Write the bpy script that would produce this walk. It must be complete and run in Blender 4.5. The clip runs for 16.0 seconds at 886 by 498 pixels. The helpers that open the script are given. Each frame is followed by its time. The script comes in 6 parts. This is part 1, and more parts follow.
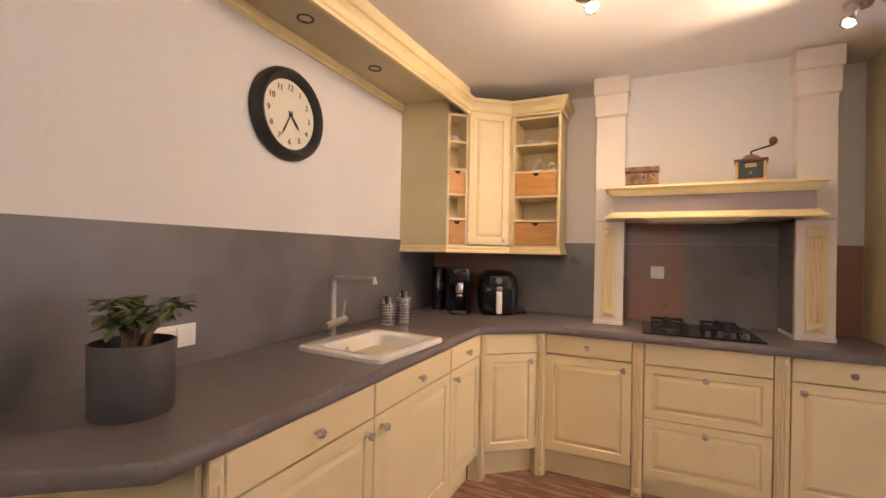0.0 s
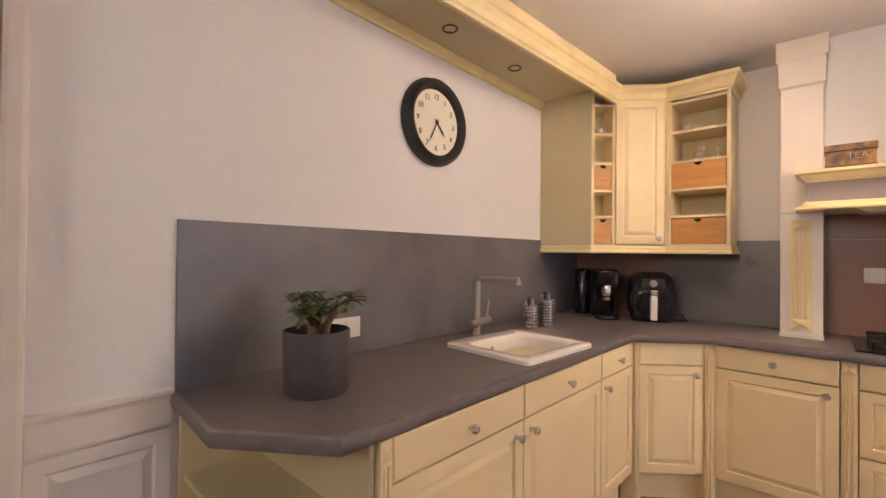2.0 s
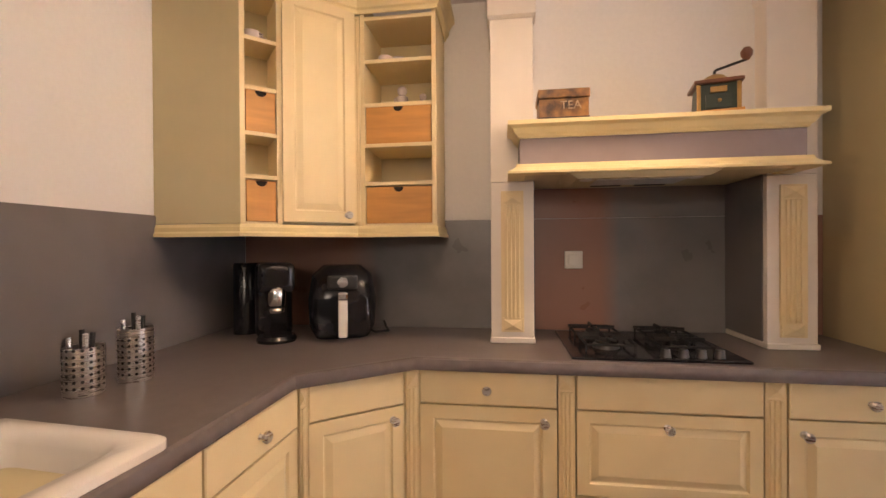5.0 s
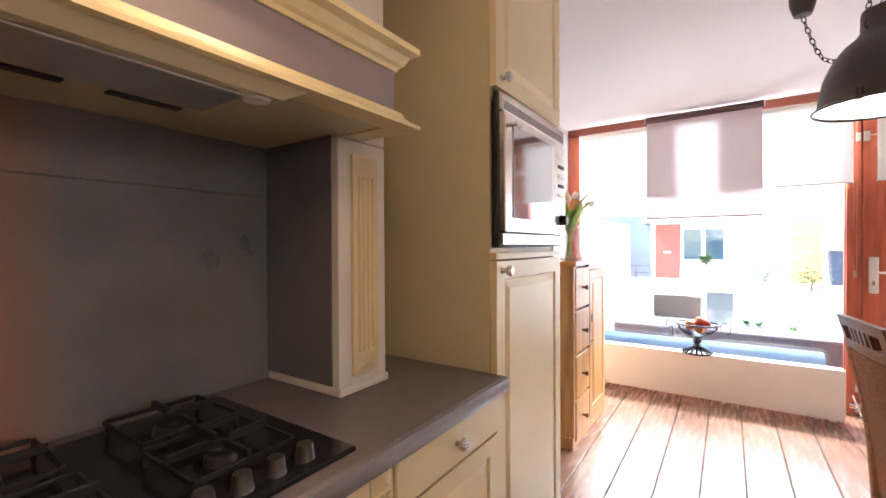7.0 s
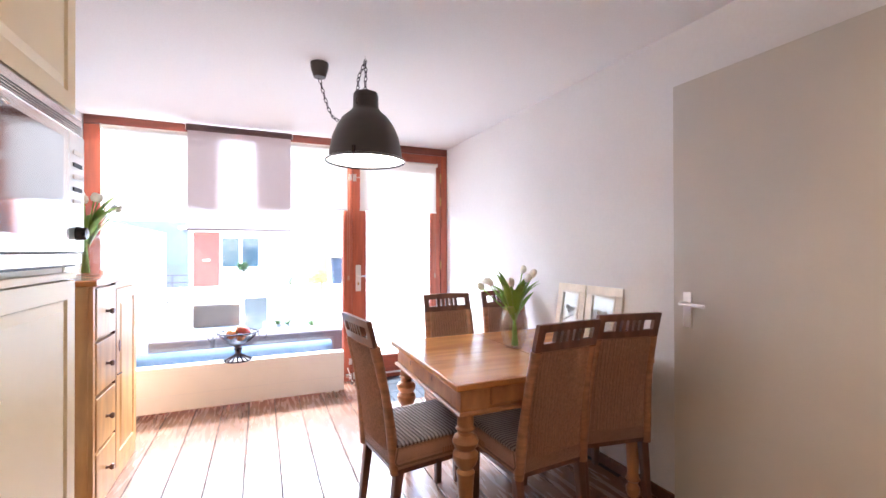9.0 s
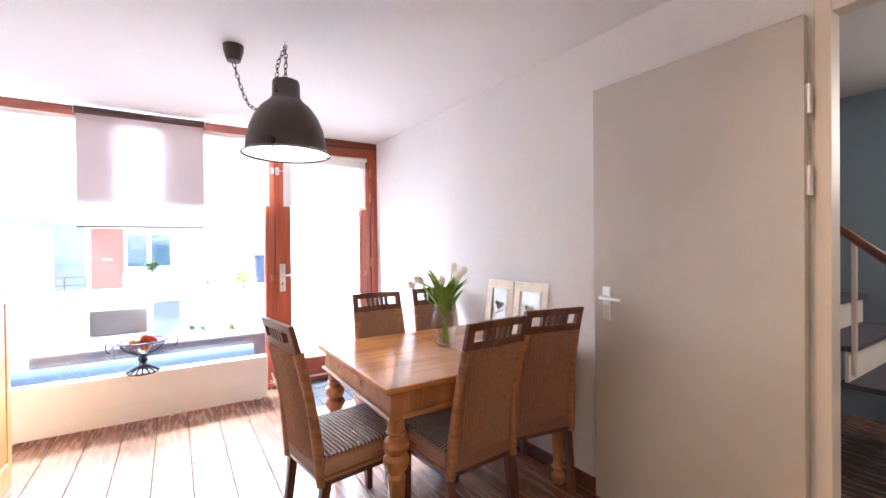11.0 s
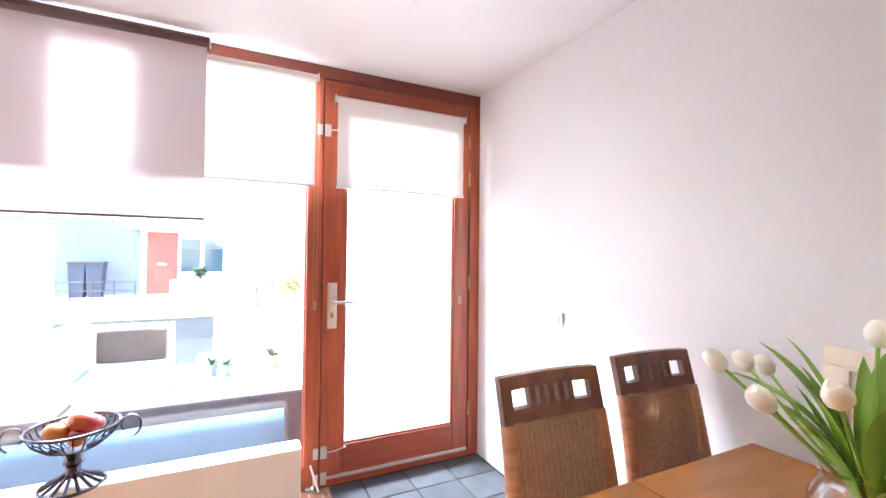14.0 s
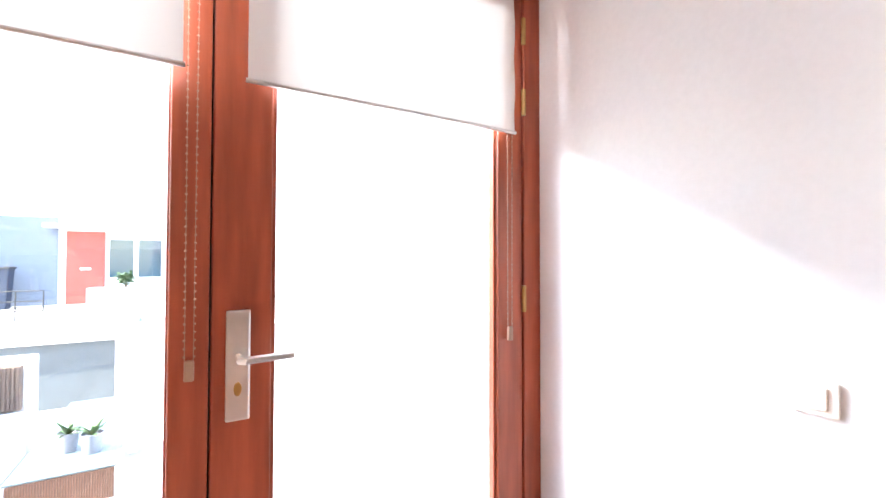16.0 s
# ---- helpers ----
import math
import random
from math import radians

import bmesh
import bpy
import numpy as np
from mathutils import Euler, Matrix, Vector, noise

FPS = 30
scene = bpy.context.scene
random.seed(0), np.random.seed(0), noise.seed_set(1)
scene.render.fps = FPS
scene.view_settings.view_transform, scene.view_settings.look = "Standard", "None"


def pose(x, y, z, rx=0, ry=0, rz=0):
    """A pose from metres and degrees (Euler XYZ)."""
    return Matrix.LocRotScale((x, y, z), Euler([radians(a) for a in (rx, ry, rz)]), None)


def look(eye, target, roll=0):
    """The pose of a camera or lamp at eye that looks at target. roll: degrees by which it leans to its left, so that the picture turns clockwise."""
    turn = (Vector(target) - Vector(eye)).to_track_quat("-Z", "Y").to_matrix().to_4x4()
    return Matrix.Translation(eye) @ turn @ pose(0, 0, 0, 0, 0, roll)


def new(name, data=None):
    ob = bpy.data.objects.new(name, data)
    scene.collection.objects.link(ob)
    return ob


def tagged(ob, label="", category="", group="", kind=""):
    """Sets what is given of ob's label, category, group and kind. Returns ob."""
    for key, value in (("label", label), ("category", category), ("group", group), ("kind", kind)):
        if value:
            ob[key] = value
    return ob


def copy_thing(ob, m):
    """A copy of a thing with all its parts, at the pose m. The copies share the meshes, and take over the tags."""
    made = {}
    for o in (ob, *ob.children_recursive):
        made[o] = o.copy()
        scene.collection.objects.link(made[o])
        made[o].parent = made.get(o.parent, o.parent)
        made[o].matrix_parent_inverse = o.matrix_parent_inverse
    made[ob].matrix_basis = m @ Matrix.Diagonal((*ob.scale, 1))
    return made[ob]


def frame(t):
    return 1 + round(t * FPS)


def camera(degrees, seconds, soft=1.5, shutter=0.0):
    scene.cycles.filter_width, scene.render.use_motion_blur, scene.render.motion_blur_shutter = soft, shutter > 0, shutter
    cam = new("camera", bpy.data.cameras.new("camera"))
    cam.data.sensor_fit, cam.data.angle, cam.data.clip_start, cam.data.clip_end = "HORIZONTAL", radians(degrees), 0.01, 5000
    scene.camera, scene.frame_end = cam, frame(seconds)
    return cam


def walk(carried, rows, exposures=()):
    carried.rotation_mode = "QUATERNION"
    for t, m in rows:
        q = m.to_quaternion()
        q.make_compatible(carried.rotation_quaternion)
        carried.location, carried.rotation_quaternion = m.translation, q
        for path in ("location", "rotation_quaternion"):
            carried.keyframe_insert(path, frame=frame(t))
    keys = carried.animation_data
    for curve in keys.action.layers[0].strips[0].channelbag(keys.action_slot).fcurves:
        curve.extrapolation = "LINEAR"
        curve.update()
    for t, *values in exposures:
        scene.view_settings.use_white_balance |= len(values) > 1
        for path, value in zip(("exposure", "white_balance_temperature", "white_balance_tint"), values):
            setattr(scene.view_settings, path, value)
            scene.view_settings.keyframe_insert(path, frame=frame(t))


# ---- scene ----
cam = camera(92.6, 16.0)
PATH = [
    (0, (1.457, -0.155, 1.344), (0.629, 1.665, 1.355), 1.1),
    (0.5, (1.423, -0.172, 1.327), (0.304, 1.486, 1.343), 0.9),
    (1, (1.416, -0.181, 1.326), (0.139, 1.358, 1.34), 0.8),
    (1.5, (1.41, -0.183, 1.331), (0.085, 1.315, 1.343), 0.8),
    (2, (1.402, -0.172, 1.328), (0.061, 1.311, 1.346), 0.6),
    (2.5, (1.377, -0.145, 1.33), (0.028, 1.332, 1.35), 0.5),
    (3, (1.344, -0.086, 1.318), (-0.007, 1.389, 1.343), 0.4),
    (3.2, (1.333, -0.046, 1.318), (-0.015, 1.432, 1.342), 0.3),
    (5.5, (1.266, 1.248, 1.294), (1.524, 3.231, 1.278), -0.3),
    (6, (1.3, 1.513, 1.302), (2.103, 3.345, 1.28), -0.3),
    (6.5, (1.381, 1.718, 1.3), (2.713, 3.21, 1.286), -0.4),
    (7, (1.514, 1.826, 1.284), (3.173, 2.943, 1.267), -0.3),
    (7.5, (1.582, 1.862, 1.321), (3.502, 2.423, 1.315), -0.3),
    (8, (1.599, 1.889, 1.328), (3.598, 1.82, 1.331), -0.2),
    (8.5, (1.557, 1.862, 1.314), (3.495, 1.367, 1.33), -0.2),
    (9, (1.525, 1.853, 1.323), (3.362, 1.064, 1.332), -0.1),
    (9.5, (1.52, 1.825, 1.319), (3.291, 0.894, 1.331), -0.2),
    (9.7, (1.519, 1.841, 1.333), (3.268, 0.872, 1.339), -0.3),
    (11.8, (1.698, 1.748, 1.338), (3.38, 0.665, 1.335), -0.4),
    (12, (1.801, 1.685, 1.31), (3.483, 0.604, 1.331), 0.0),
    (12.5, (2.084, 1.581, 1.346), (3.786, 0.53, 1.356), 0.2),
    (13, (2.479, 1.505, 1.361), (4.204, 0.494, 1.375), 0.4),
    (13.5, (2.874, 1.444, 1.352), (4.652, 0.528, 1.373), 0.5),
    (14, (3.282, 1.456, 1.341), (5.081, 0.582, 1.376), 0.6),
    (14.5, (3.679, 1.452, 1.338), (5.479, 0.581, 1.36), 0.2),
    (15, (4.041, 1.404, 1.318), (5.83, 0.51, 1.327), -0.0),
    (15.5, (4.389, 1.251, 1.336), (6.137, 0.279, 1.36), 0.2),
    (16, (4.611, 1.065, 1.309), (6.329, 0.043, 1.352), 0.1),
]
walk(cam, [(t, look(eye, target, roll)) for t, eye, target, roll in PATH],
     [(0, 4.12, 6950, 12), (3, 4.04, 6300, 11), (5.5, 4.0, 7200, 13), (6.5, 4.0, 6750, 11), (7.5, 4.0, 6350, 10), (9.5, 4.31, 5950, 10), (13, 4.37, 6150, 10), (14.5, 4.08, 6350, 10), (16, 3.95, 6550, 10)])

# the sky outside, the sun and the lamps of the kitchen
world = bpy.data.worlds.new("sky")
scene.world = world
world.use_nodes = True
wn = world.node_tree
sky = wn.nodes.new("ShaderNodeTexSky")
sky.sky_type = "NISHITA"
sky.sun_disc = False
sky.sun_elevation = radians(51)
sky.sun_rotation = radians(-15)
wn.links.new(sky.outputs[0], wn.nodes["Background"].inputs[0])
wn.nodes["Background"].inputs[1].default_value = 0.12
scene.view_settings.exposure = 3.45


def lamp(name, kind, m, energy, colour, **kw):
    data = bpy.data.lights.new(name, kind)
    data.energy, data.color = energy, colour
    for k, v in kw.items():
        if k == "size":
            data.size = v
        if k == "size_y":
            data.shape, data.size_y = "RECTANGLE", v
        if k == "angle":
            data.angle = v
        if k == "soft":
            data.shadow_soft_size = v
        if k == "spot":
            data.spot_size, data.spot_blend = v, 0.6
    ob = new(name, data)
    ob.matrix_basis = m
    return ob


lamp("sun", "SUN", look((0, 0, 0), (0.12, -0.61, -0.78)), 2.3, (1.0, 0.95, 0.88), angle=radians(0.6))
WARM = (1.0, 0.72, 0.50)
CEIL, FZ, WX, WY = 2.42, 0.04, 5.725, 2.89
lamp("spot_bulb_1", "SPOT", look((1.27, 1.60, 2.30), (1.35, 2.75, 0.95)), 0.5, WARM, soft=0.03, spot=radians(125))
lamp("spot_bulb_2", "SPOT", look((2.24, 2.10, 2.30), (0.6, 1.1, 1.1)), 4.2, WARM, soft=0.04, spot=radians(130))
# Added fill point in mid-air below the first spotlight, no fixture of its own.
lamp("kitchen_fill", "POINT", Matrix.Translation((1.26, 1.56, 2.05)), 0.5, WARM, soft=0.05)


# Added area lamp, unseen above the terrace, strengthens the sky light through the window.
lamp("sky_fill_area", "AREA", look((7.2, 1.6, 2.86), (3.6, 1.4, 0.7)), 58, (0.90, 0.95, 1.0), size=3.0, size_y=0.5)
# Added fill lamp in the unseen hall, aimed at the hob niche and base fronts.
lamp("hall_fill", "AREA", look((1.1, -2.25, 2.2), (1.9, 2.4, 0.7)), 1.7, (1.0, 0.86, 0.74), size=0.9, size_y=0.9)
lamp("pendant_bulb", "POINT", Matrix.Translation((3.76, 1.34, 1.92)), 5.0, (1.0, 0.93, 0.84), soft=0.04)


# materials
def node_mat(name, colour, rough=0.5, metal=0.0, grain=0.0, scale=8.0, bump=0.0, stretch=(1, 1, 1), spec=0.5, random=0.0,
             second=None, amount=0.0, second_scale=2.0, detail=6.0):
    m = bpy.data.materials.new(name)
    m.use_nodes = True
    n, l = m.node_tree.nodes, m.node_tree.links
    b = n["Principled BSDF"]
    b.inputs["Roughness"].default_value = rough
    b.inputs["Metallic"].default_value = metal
    b.inputs["Specular IOR Level"].default_value = spec
    tc = n.new("ShaderNodeTexCoord")
    mp = n.new("ShaderNodeMapping")
    mp.inputs["Scale"].default_value = stretch
    l.new(tc.outputs["Object"], mp.inputs[0])
    noise_n = n.new("ShaderNodeTexNoise")
    noise_n.inputs["Scale"].default_value = scale
    noise_n.inputs["Detail"].default_value = detail
    l.new(mp.outputs[0], noise_n.inputs["Vector"])
    ramp = n.new("ShaderNodeValToRGB")
    c = Vector(colour)
    lo, hi = c * (1 - grain), c * (1 + grain)
    ramp.color_ramp.elements[0].position, ramp.color_ramp.elements[1].position = 0.3, 0.7
    ramp.color_ramp.elements[0].color = (*lo, 1)
    ramp.color_ramp.elements[1].color = (*[min(v, 0.95) for v in hi], 1)
    l.new(noise_n.outputs[0], ramp.inputs[0])
    out = ramp.outputs[0]
    if second:
        n2 = n.new("ShaderNodeTexNoise")
        n2.inputs["Scale"].default_value = second_scale
        n2.inputs["Detail"].default_value = 3
        l.new(mp.outputs[0], n2.inputs["Vector"])
        r2 = n.new("ShaderNodeMapRange")
        r2.inputs[1].default_value, r2.inputs[2].default_value, r2.inputs[4].default_value = 0.4, 0.65, amount
        l.new(n2.outputs[0], r2.inputs[0])
        mx = n.new("ShaderNodeMix")
        mx.data_type = "RGBA"
        l.new(r2.outputs[0], mx.inputs[0])
        l.new(out, mx.inputs[6])
        mx.inputs[7].default_value = (*second, 1)
        out = mx.outputs[2]
    if random:
        oi = n.new("ShaderNodeObjectInfo")
        r3 = n.new("ShaderNodeMapRange")
        r3.inputs[3].default_value, r3.inputs[4].default_value = 1 - random, 1 + random
        l.new(oi.outputs["Random"], r3.inputs[0])
        hs = n.new("ShaderNodeHueSaturation")
        l.new(r3.outputs[0], hs.inputs["Value"])
        l.new(out, hs.inputs["Color"])
        out = hs.outputs[0]
    l.new(out, b.inputs["Base Color"])
    if bump:
        bp = n.new("ShaderNodeBump")
        bp.inputs["Strength"].default_value = bump
        bp.inputs["Distance"].default_value = 0.004
        l.new(noise_n.outputs[0], bp.inputs["Height"])
        l.new(bp.outputs[0], b.inputs["Normal"])
    rr = n.new("ShaderNodeMapRange")
    rr.inputs[3].default_value, rr.inputs[4].default_value = max(rough - 0.07, 0.02), min(rough + 0.07, 1)
    l.new(noise_n.outputs[0], rr.inputs[0])
    l.new(rr.outputs[0], b.inputs["Roughness"])
    return m


def weave_mat(name, colour, dark, sx, sz, rough=0.6, axis="X"):
    """Ribbed cane: bands across with a finer crossing, as colour and relief."""
    m = bpy.data.materials.new(name)
    m.use_nodes = True
    n, l = m.node_tree.nodes, m.node_tree.links
    b = n["Principled BSDF"]
    b.inputs["Roughness"].default_value = rough
    tc = n.new("ShaderNodeTexCoord")
    w1, w2 = n.new("ShaderNodeTexWave"), n.new("ShaderNodeTexWave")
    w1.bands_direction, w2.bands_direction = axis, "Z" if axis != "Z" else "X"
    w1.inputs["Scale"].default_value, w2.inputs["Scale"].default_value = sx, sz
    w1.inputs["Distortion"].default_value = w2.inputs["Distortion"].default_value = 0.6
    l.new(tc.outputs["Object"], w1.inputs[0])
    l.new(tc.outputs["Object"], w2.inputs[0])
    ad = n.new("ShaderNodeMath")
    ad.operation = "MULTIPLY_ADD"
    l.new(w2.outputs["Fac"], ad.inputs[0])
    ad.inputs[1].default_value = 0.35
    l.new(w1.outputs["Fac"], ad.inputs[2])
    rp = n.new("ShaderNodeValToRGB")
    rp.color_ramp.elements[0].position, rp.color_ramp.elements[1].position = 0.15, 0.9
    rp.color_ramp.elements[0].color, rp.color_ramp.elements[1].color = (*dark, 1), (*colour, 1)
    l.new(ad.outputs[0], rp.inputs[0])
    ns = n.new("ShaderNodeTexNoise")
    ns.inputs["Scale"].default_value = 14
    l.new(tc.outputs["Object"], ns.inputs["Vector"])
    hs = n.new("ShaderNodeHueSaturation")
    mr = n.new("ShaderNodeMapRange")
    mr.inputs[3].default_value, mr.inputs[4].default_value = 0.86, 1.14
    l.new(ns.outputs[0], mr.inputs[0])
    l.new(mr.outputs[0], hs.inputs["Value"])
    l.new(rp.outputs[0], hs.inputs["Color"])
    l.new(hs.outputs[0], b.inputs["Base Color"])
    bp = n.new("ShaderNodeBump")
    bp.inputs["Strength"].default_value, bp.inputs["Distance"].default_value = 0.7, 0.004
    l.new(ad.outputs[0], bp.inputs["Height"])
    l.new(bp.outputs[0], b.inputs["Normal"])
    return m


def glass_mat(name, colour=(1, 1, 1), gloss=0.05):
    m = bpy.data.materials.new(name)
    m.use_nodes = True
    n, l = m.node_tree.nodes, m.node_tree.links
    n.remove(n["Principled BSDF"])
    out = n["Material Output"]
    gl = n.new("ShaderNodeBsdfGlossy")
    gl.inputs["Roughness"].default_value = 0.02
    tr = n.new("ShaderNodeBsdfTransparent")
    tr.inputs[0].default_value = (*colour, 1)
    fr = n.new("ShaderNodeMath")
    fr.operation = "MULTIPLY_ADD"
    lw = n.new("ShaderNodeLayerWeight")
    pw = n.new("ShaderNodeMath")
    pw.operation = "POWER"
    pw.inputs[1].default_value = 4.0
    l.new(lw.outputs["Facing"], pw.inputs[0])
    l.new(pw.outputs[0], fr.inputs[0])
    fr.inputs[1].default_value, fr.inputs[2].default_value = 0.6, gloss
    mx = n.new("ShaderNodeMixShader")
    l.new(fr.outputs[0], mx.inputs[0])
    l.new(tr.outputs[0], mx.inputs[1])
    l.new(gl.outputs[0], mx.inputs[2])
    l.new(mx.outputs[0], out.inputs[0])
    return m


def cloth_mat(name, colour, see, through_amount=0.5, waves=0.0):
    """Thin blind cloth: part lets light through, part is open mesh."""
    m = bpy.data.materials.new(name)
    m.use_nodes = True
    n, l = m.node_tree.nodes, m.node_tree.links
    n.remove(n["Principled BSDF"])
    out = n["Material Output"]
    d, t, p = n.new("ShaderNodeBsdfDiffuse"), n.new("ShaderNodeBsdfTranslucent"), n.new("ShaderNodeBsdfTransparent")
    d.inputs[0].default_value = t.inputs[0].default_value = (*colour, 1)
    a, b = n.new("ShaderNodeMixShader"), n.new("ShaderNodeMixShader")
    a.inputs[0].default_value = through_amount
    b.inputs[0].default_value = see
    if waves:
        tc, wv, mr = n.new("ShaderNodeTexCoord"), n.new("ShaderNodeTexWave"), n.new("ShaderNodeMapRange")
        wv.bands_direction = "Z"
        wv.inputs["Scale"].default_value, wv.inputs["Distortion"].default_value = waves, 3.0
        l.new(tc.outputs["Object"], wv.inputs[0])
        l.new(wv.outputs["Fac"], mr.inputs[0])
        mr.inputs[3].default_value, mr.inputs[4].default_value = see * 0.7, see * 1.25
        l.new(mr.outputs[0], b.inputs[0])
    l.new(d.outputs[0], a.inputs[1])
    l.new(t.outputs[0], a.inputs[2])
    l.new(a.outputs[0], b.inputs[1])
    l.new(p.outputs[0], b.inputs[2])
    l.new(b.outputs[0], out.inputs[0])
    return m


def tinted_panel(name):
    """The panel behind the hob: grey with wide reddish brown fields, blended into one another."""
    m = node_mat(name, (0.20, 0.19, 0.197), 0.30, grain=0.14, scale=6, bump=0.04, second=(0.235, 0.23, 0.238), amount=0.6, second_scale=2.2)
    n, l = m.node_tree.nodes, m.node_tree.links
    b = n["Principled BSDF"]
    old = b.inputs["Base Color"].links[0].from_socket
    tc, sx, rp, mx = n.new("ShaderNodeTexCoord"), n.new("ShaderNodeSeparateXYZ"), n.new("ShaderNodeValToRGB"), n.new("ShaderNodeMix")
    dv = n.new("ShaderNodeMath")
    dv.operation, dv.inputs[1].default_value = "DIVIDE", 3.0
    l.new(tc.outputs["Object"], sx.inputs[0])
    l.new(sx.outputs["X"], dv.inputs[0])
    l.new(dv.outputs[0], rp.inputs[0])
    e = rp.color_ramp.elements
    e[0].position, e[0].color = 0.18, (1, 1, 1, 1)
    e[1].position, e[1].color = 0.23, (0, 0, 0, 1)
    for x, v in ((1.30, 0), (1.38, 1), (1.70, 1), (1.78, 0), (2.30, 0), (2.38, 1)):
        k = e.new(x / 3.0)
        k.color = (v, v, v, 1)
    mx.data_type = "RGBA"
    l.new(rp.outputs[0], mx.inputs[0])
    l.new(old, mx.inputs[6])
    mx.inputs[7].default_value = (0.34, 0.185, 0.14, 1)
    l.new(mx.outputs[2], b.inputs["Base Color"])
    return m


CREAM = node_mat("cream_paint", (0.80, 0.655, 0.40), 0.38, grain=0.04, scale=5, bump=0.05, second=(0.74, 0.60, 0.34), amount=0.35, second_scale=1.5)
# Cream paint darkened: shade on sides, backs and undersides is in the colour.
CREAM_SHADED = node_mat("cream_paint_shaded", (0.62, 0.53, 0.325), 0.45, grain=0.04, scale=4, bump=0.04)
YELLOW = node_mat("yellow_cream_moulding", (0.80, 0.66, 0.36), 0.4, grain=0.05, scale=9, bump=0.05)
WALL = node_mat("white_plaster", (0.78, 0.76, 0.755), 0.85, grain=0.02, scale=60, bump=0.12, second=(0.72, 0.70, 0.695), amount=0.4, second_scale=1.2)
CEILM = node_mat("white_ceiling_plaster", (0.80, 0.785, 0.785), 0.9, grain=0.02, scale=110, bump=0.25)
PILLAR = node_mat("white_painted_wood", (0.78, 0.72, 0.66), 0.45, grain=0.03, scale=7, bump=0.05)
SPLASHN = tinted_panel("grey_and_reddish_splashback")
GREY = node_mat("grey_worktop_laminate", (0.172, 0.146, 0.146), 0.36, grain=0.14, scale=26, bump=0.03, second=(0.14, 0.115, 0.12), amount=0.6, second_scale=5)
SPLASH = node_mat("grey_splashback", (0.155, 0.142, 0.150), 0.34, grain=0.14, scale=6, bump=0.04, second=(0.205, 0.19, 0.195), amount=0.7, second_scale=2.2)
MAUVE = node_mat("mauve_grey_panel", (0.28, 0.225, 0.235), 0.5, grain=0.05, scale=12)
PLANK = node_mat("oiled_floor_board", (0.26, 0.135, 0.085), 0.27, grain=0.16, scale=5, bump=0.012, stretch=(0.7, 6, 1), random=0.10, spec=0.8, second=(0.22, 0.095, 0.055), amount=0.5, second_scale=2.0)
PLANK.node_tree.nodes["Principled BSDF"].inputs["Coat Weight"].default_value = 0.6
PLANK.node_tree.nodes["Principled BSDF"].inputs["Coat Roughness"].default_value = 0.24
SUB = node_mat("dark_gap", (0.02, 0.014, 0.01), 0.9)
TILE = node_mat("slate_tile", (0.055, 0.06, 0.07), 0.5, grain=0.25, scale=9, bump=0.15, random=0.15, spec=0.3)
REDWOOD = node_mat("red_brown_window_wood", (0.33, 0.070, 0.032), 0.38, grain=0.25, scale=5, bump=0.06, stretch=(6, 6, 0.6))
# Same frame wood darkened, so the head rail's shade sits in the colour.
REDWOOD_SHADED = node_mat("shaded_head_rail_wood", (0.17, 0.040, 0.024), 0.38, grain=0.25, scale=5, bump=0.06, stretch=(6, 0.6, 6))
REDWOOD_H = node_mat("red_brown_rail_wood", (0.31, 0.066, 0.031), 0.38, grain=0.25, scale=5, bump=0.06, stretch=(6, 0.6, 6))
TAPM = node_mat("satin_nickel", (0.50, 0.46, 0.43), 0.42, metal=0.8, grain=0.03)
STEEL = node_mat("brushed_steel", (0.62, 0.58, 0.55), 0.28, metal=1.0, grain=0.06, scale=30, stretch=(1, 1, 12))
OVENSTEEL = node_mat("oven_steel", (0.66, 0.61, 0.57), 0.24, metal=1.0, grain=0.02, scale=2)
SATIN = node_mat("satin_aluminium", (0.72, 0.70, 0.68), 0.35, metal=0.9, grain=0.04, scale=20)
CHROME = node_mat("chrome", (0.8, 0.78, 0.76), 0.1, metal=1.0, grain=0.02)
BLACK = node_mat("black_gloss", (0.012, 0.012, 0.016), 0.16, grain=0.2, scale=12)
BLACKM = node_mat("black_matt", (0.02, 0.019, 0.02), 0.5, grain=0.2, scale=18, bump=0.1)
KNOBM = node_mat("dark_burnished_metal", (0.12, 0.11, 0.11), 0.35, metal=0.8, grain=0.1, scale=20)
IRON = node_mat("cast_iron", (0.012, 0.012, 0.013), 0.55, grain=0.3, scale=40, bump=0.2)
CERAMIC = node_mat("white_ceramic", (0.82, 0.78, 0.74), 0.15, grain=0.02, scale=4)
PLASTIC = node_mat("white_plastic", (0.8, 0.76, 0.70), 0.35, grain=0.02, scale=6)
POTM = node_mat("anthracite_pot", (0.085, 0.075, 0.08), 0.55, grain=0.12, scale=20, bump=0.08)
SOIL = node_mat("soil", (0.03, 0.02, 0.012), 0.95, grain=0.4, scale=70, bump=0.8)
BARK = node_mat("stem_bark", (0.16, 0.10, 0.055), 0.8, grain=0.3, scale=40, bump=0.4)
LEAF = node_mat("jade_leaf", (0.10, 0.14, 0.05), 0.35, grain=0.25, scale=12, second=(0.13, 0.17, 0.06), amount=0.5, second_scale=14)
TLEAF = node_mat("tulip_leaf", (0.25, 0.43, 0.06), 0.4, grain=0.3, scale=6, stretch=(1, 1, 0.4), second=(0.15, 0.30, 0.04), amount=0.5, second_scale=9)
PETAL = node_mat("white_petal", (0.86, 0.82, 0.72), 0.5, grain=0.05, scale=14)
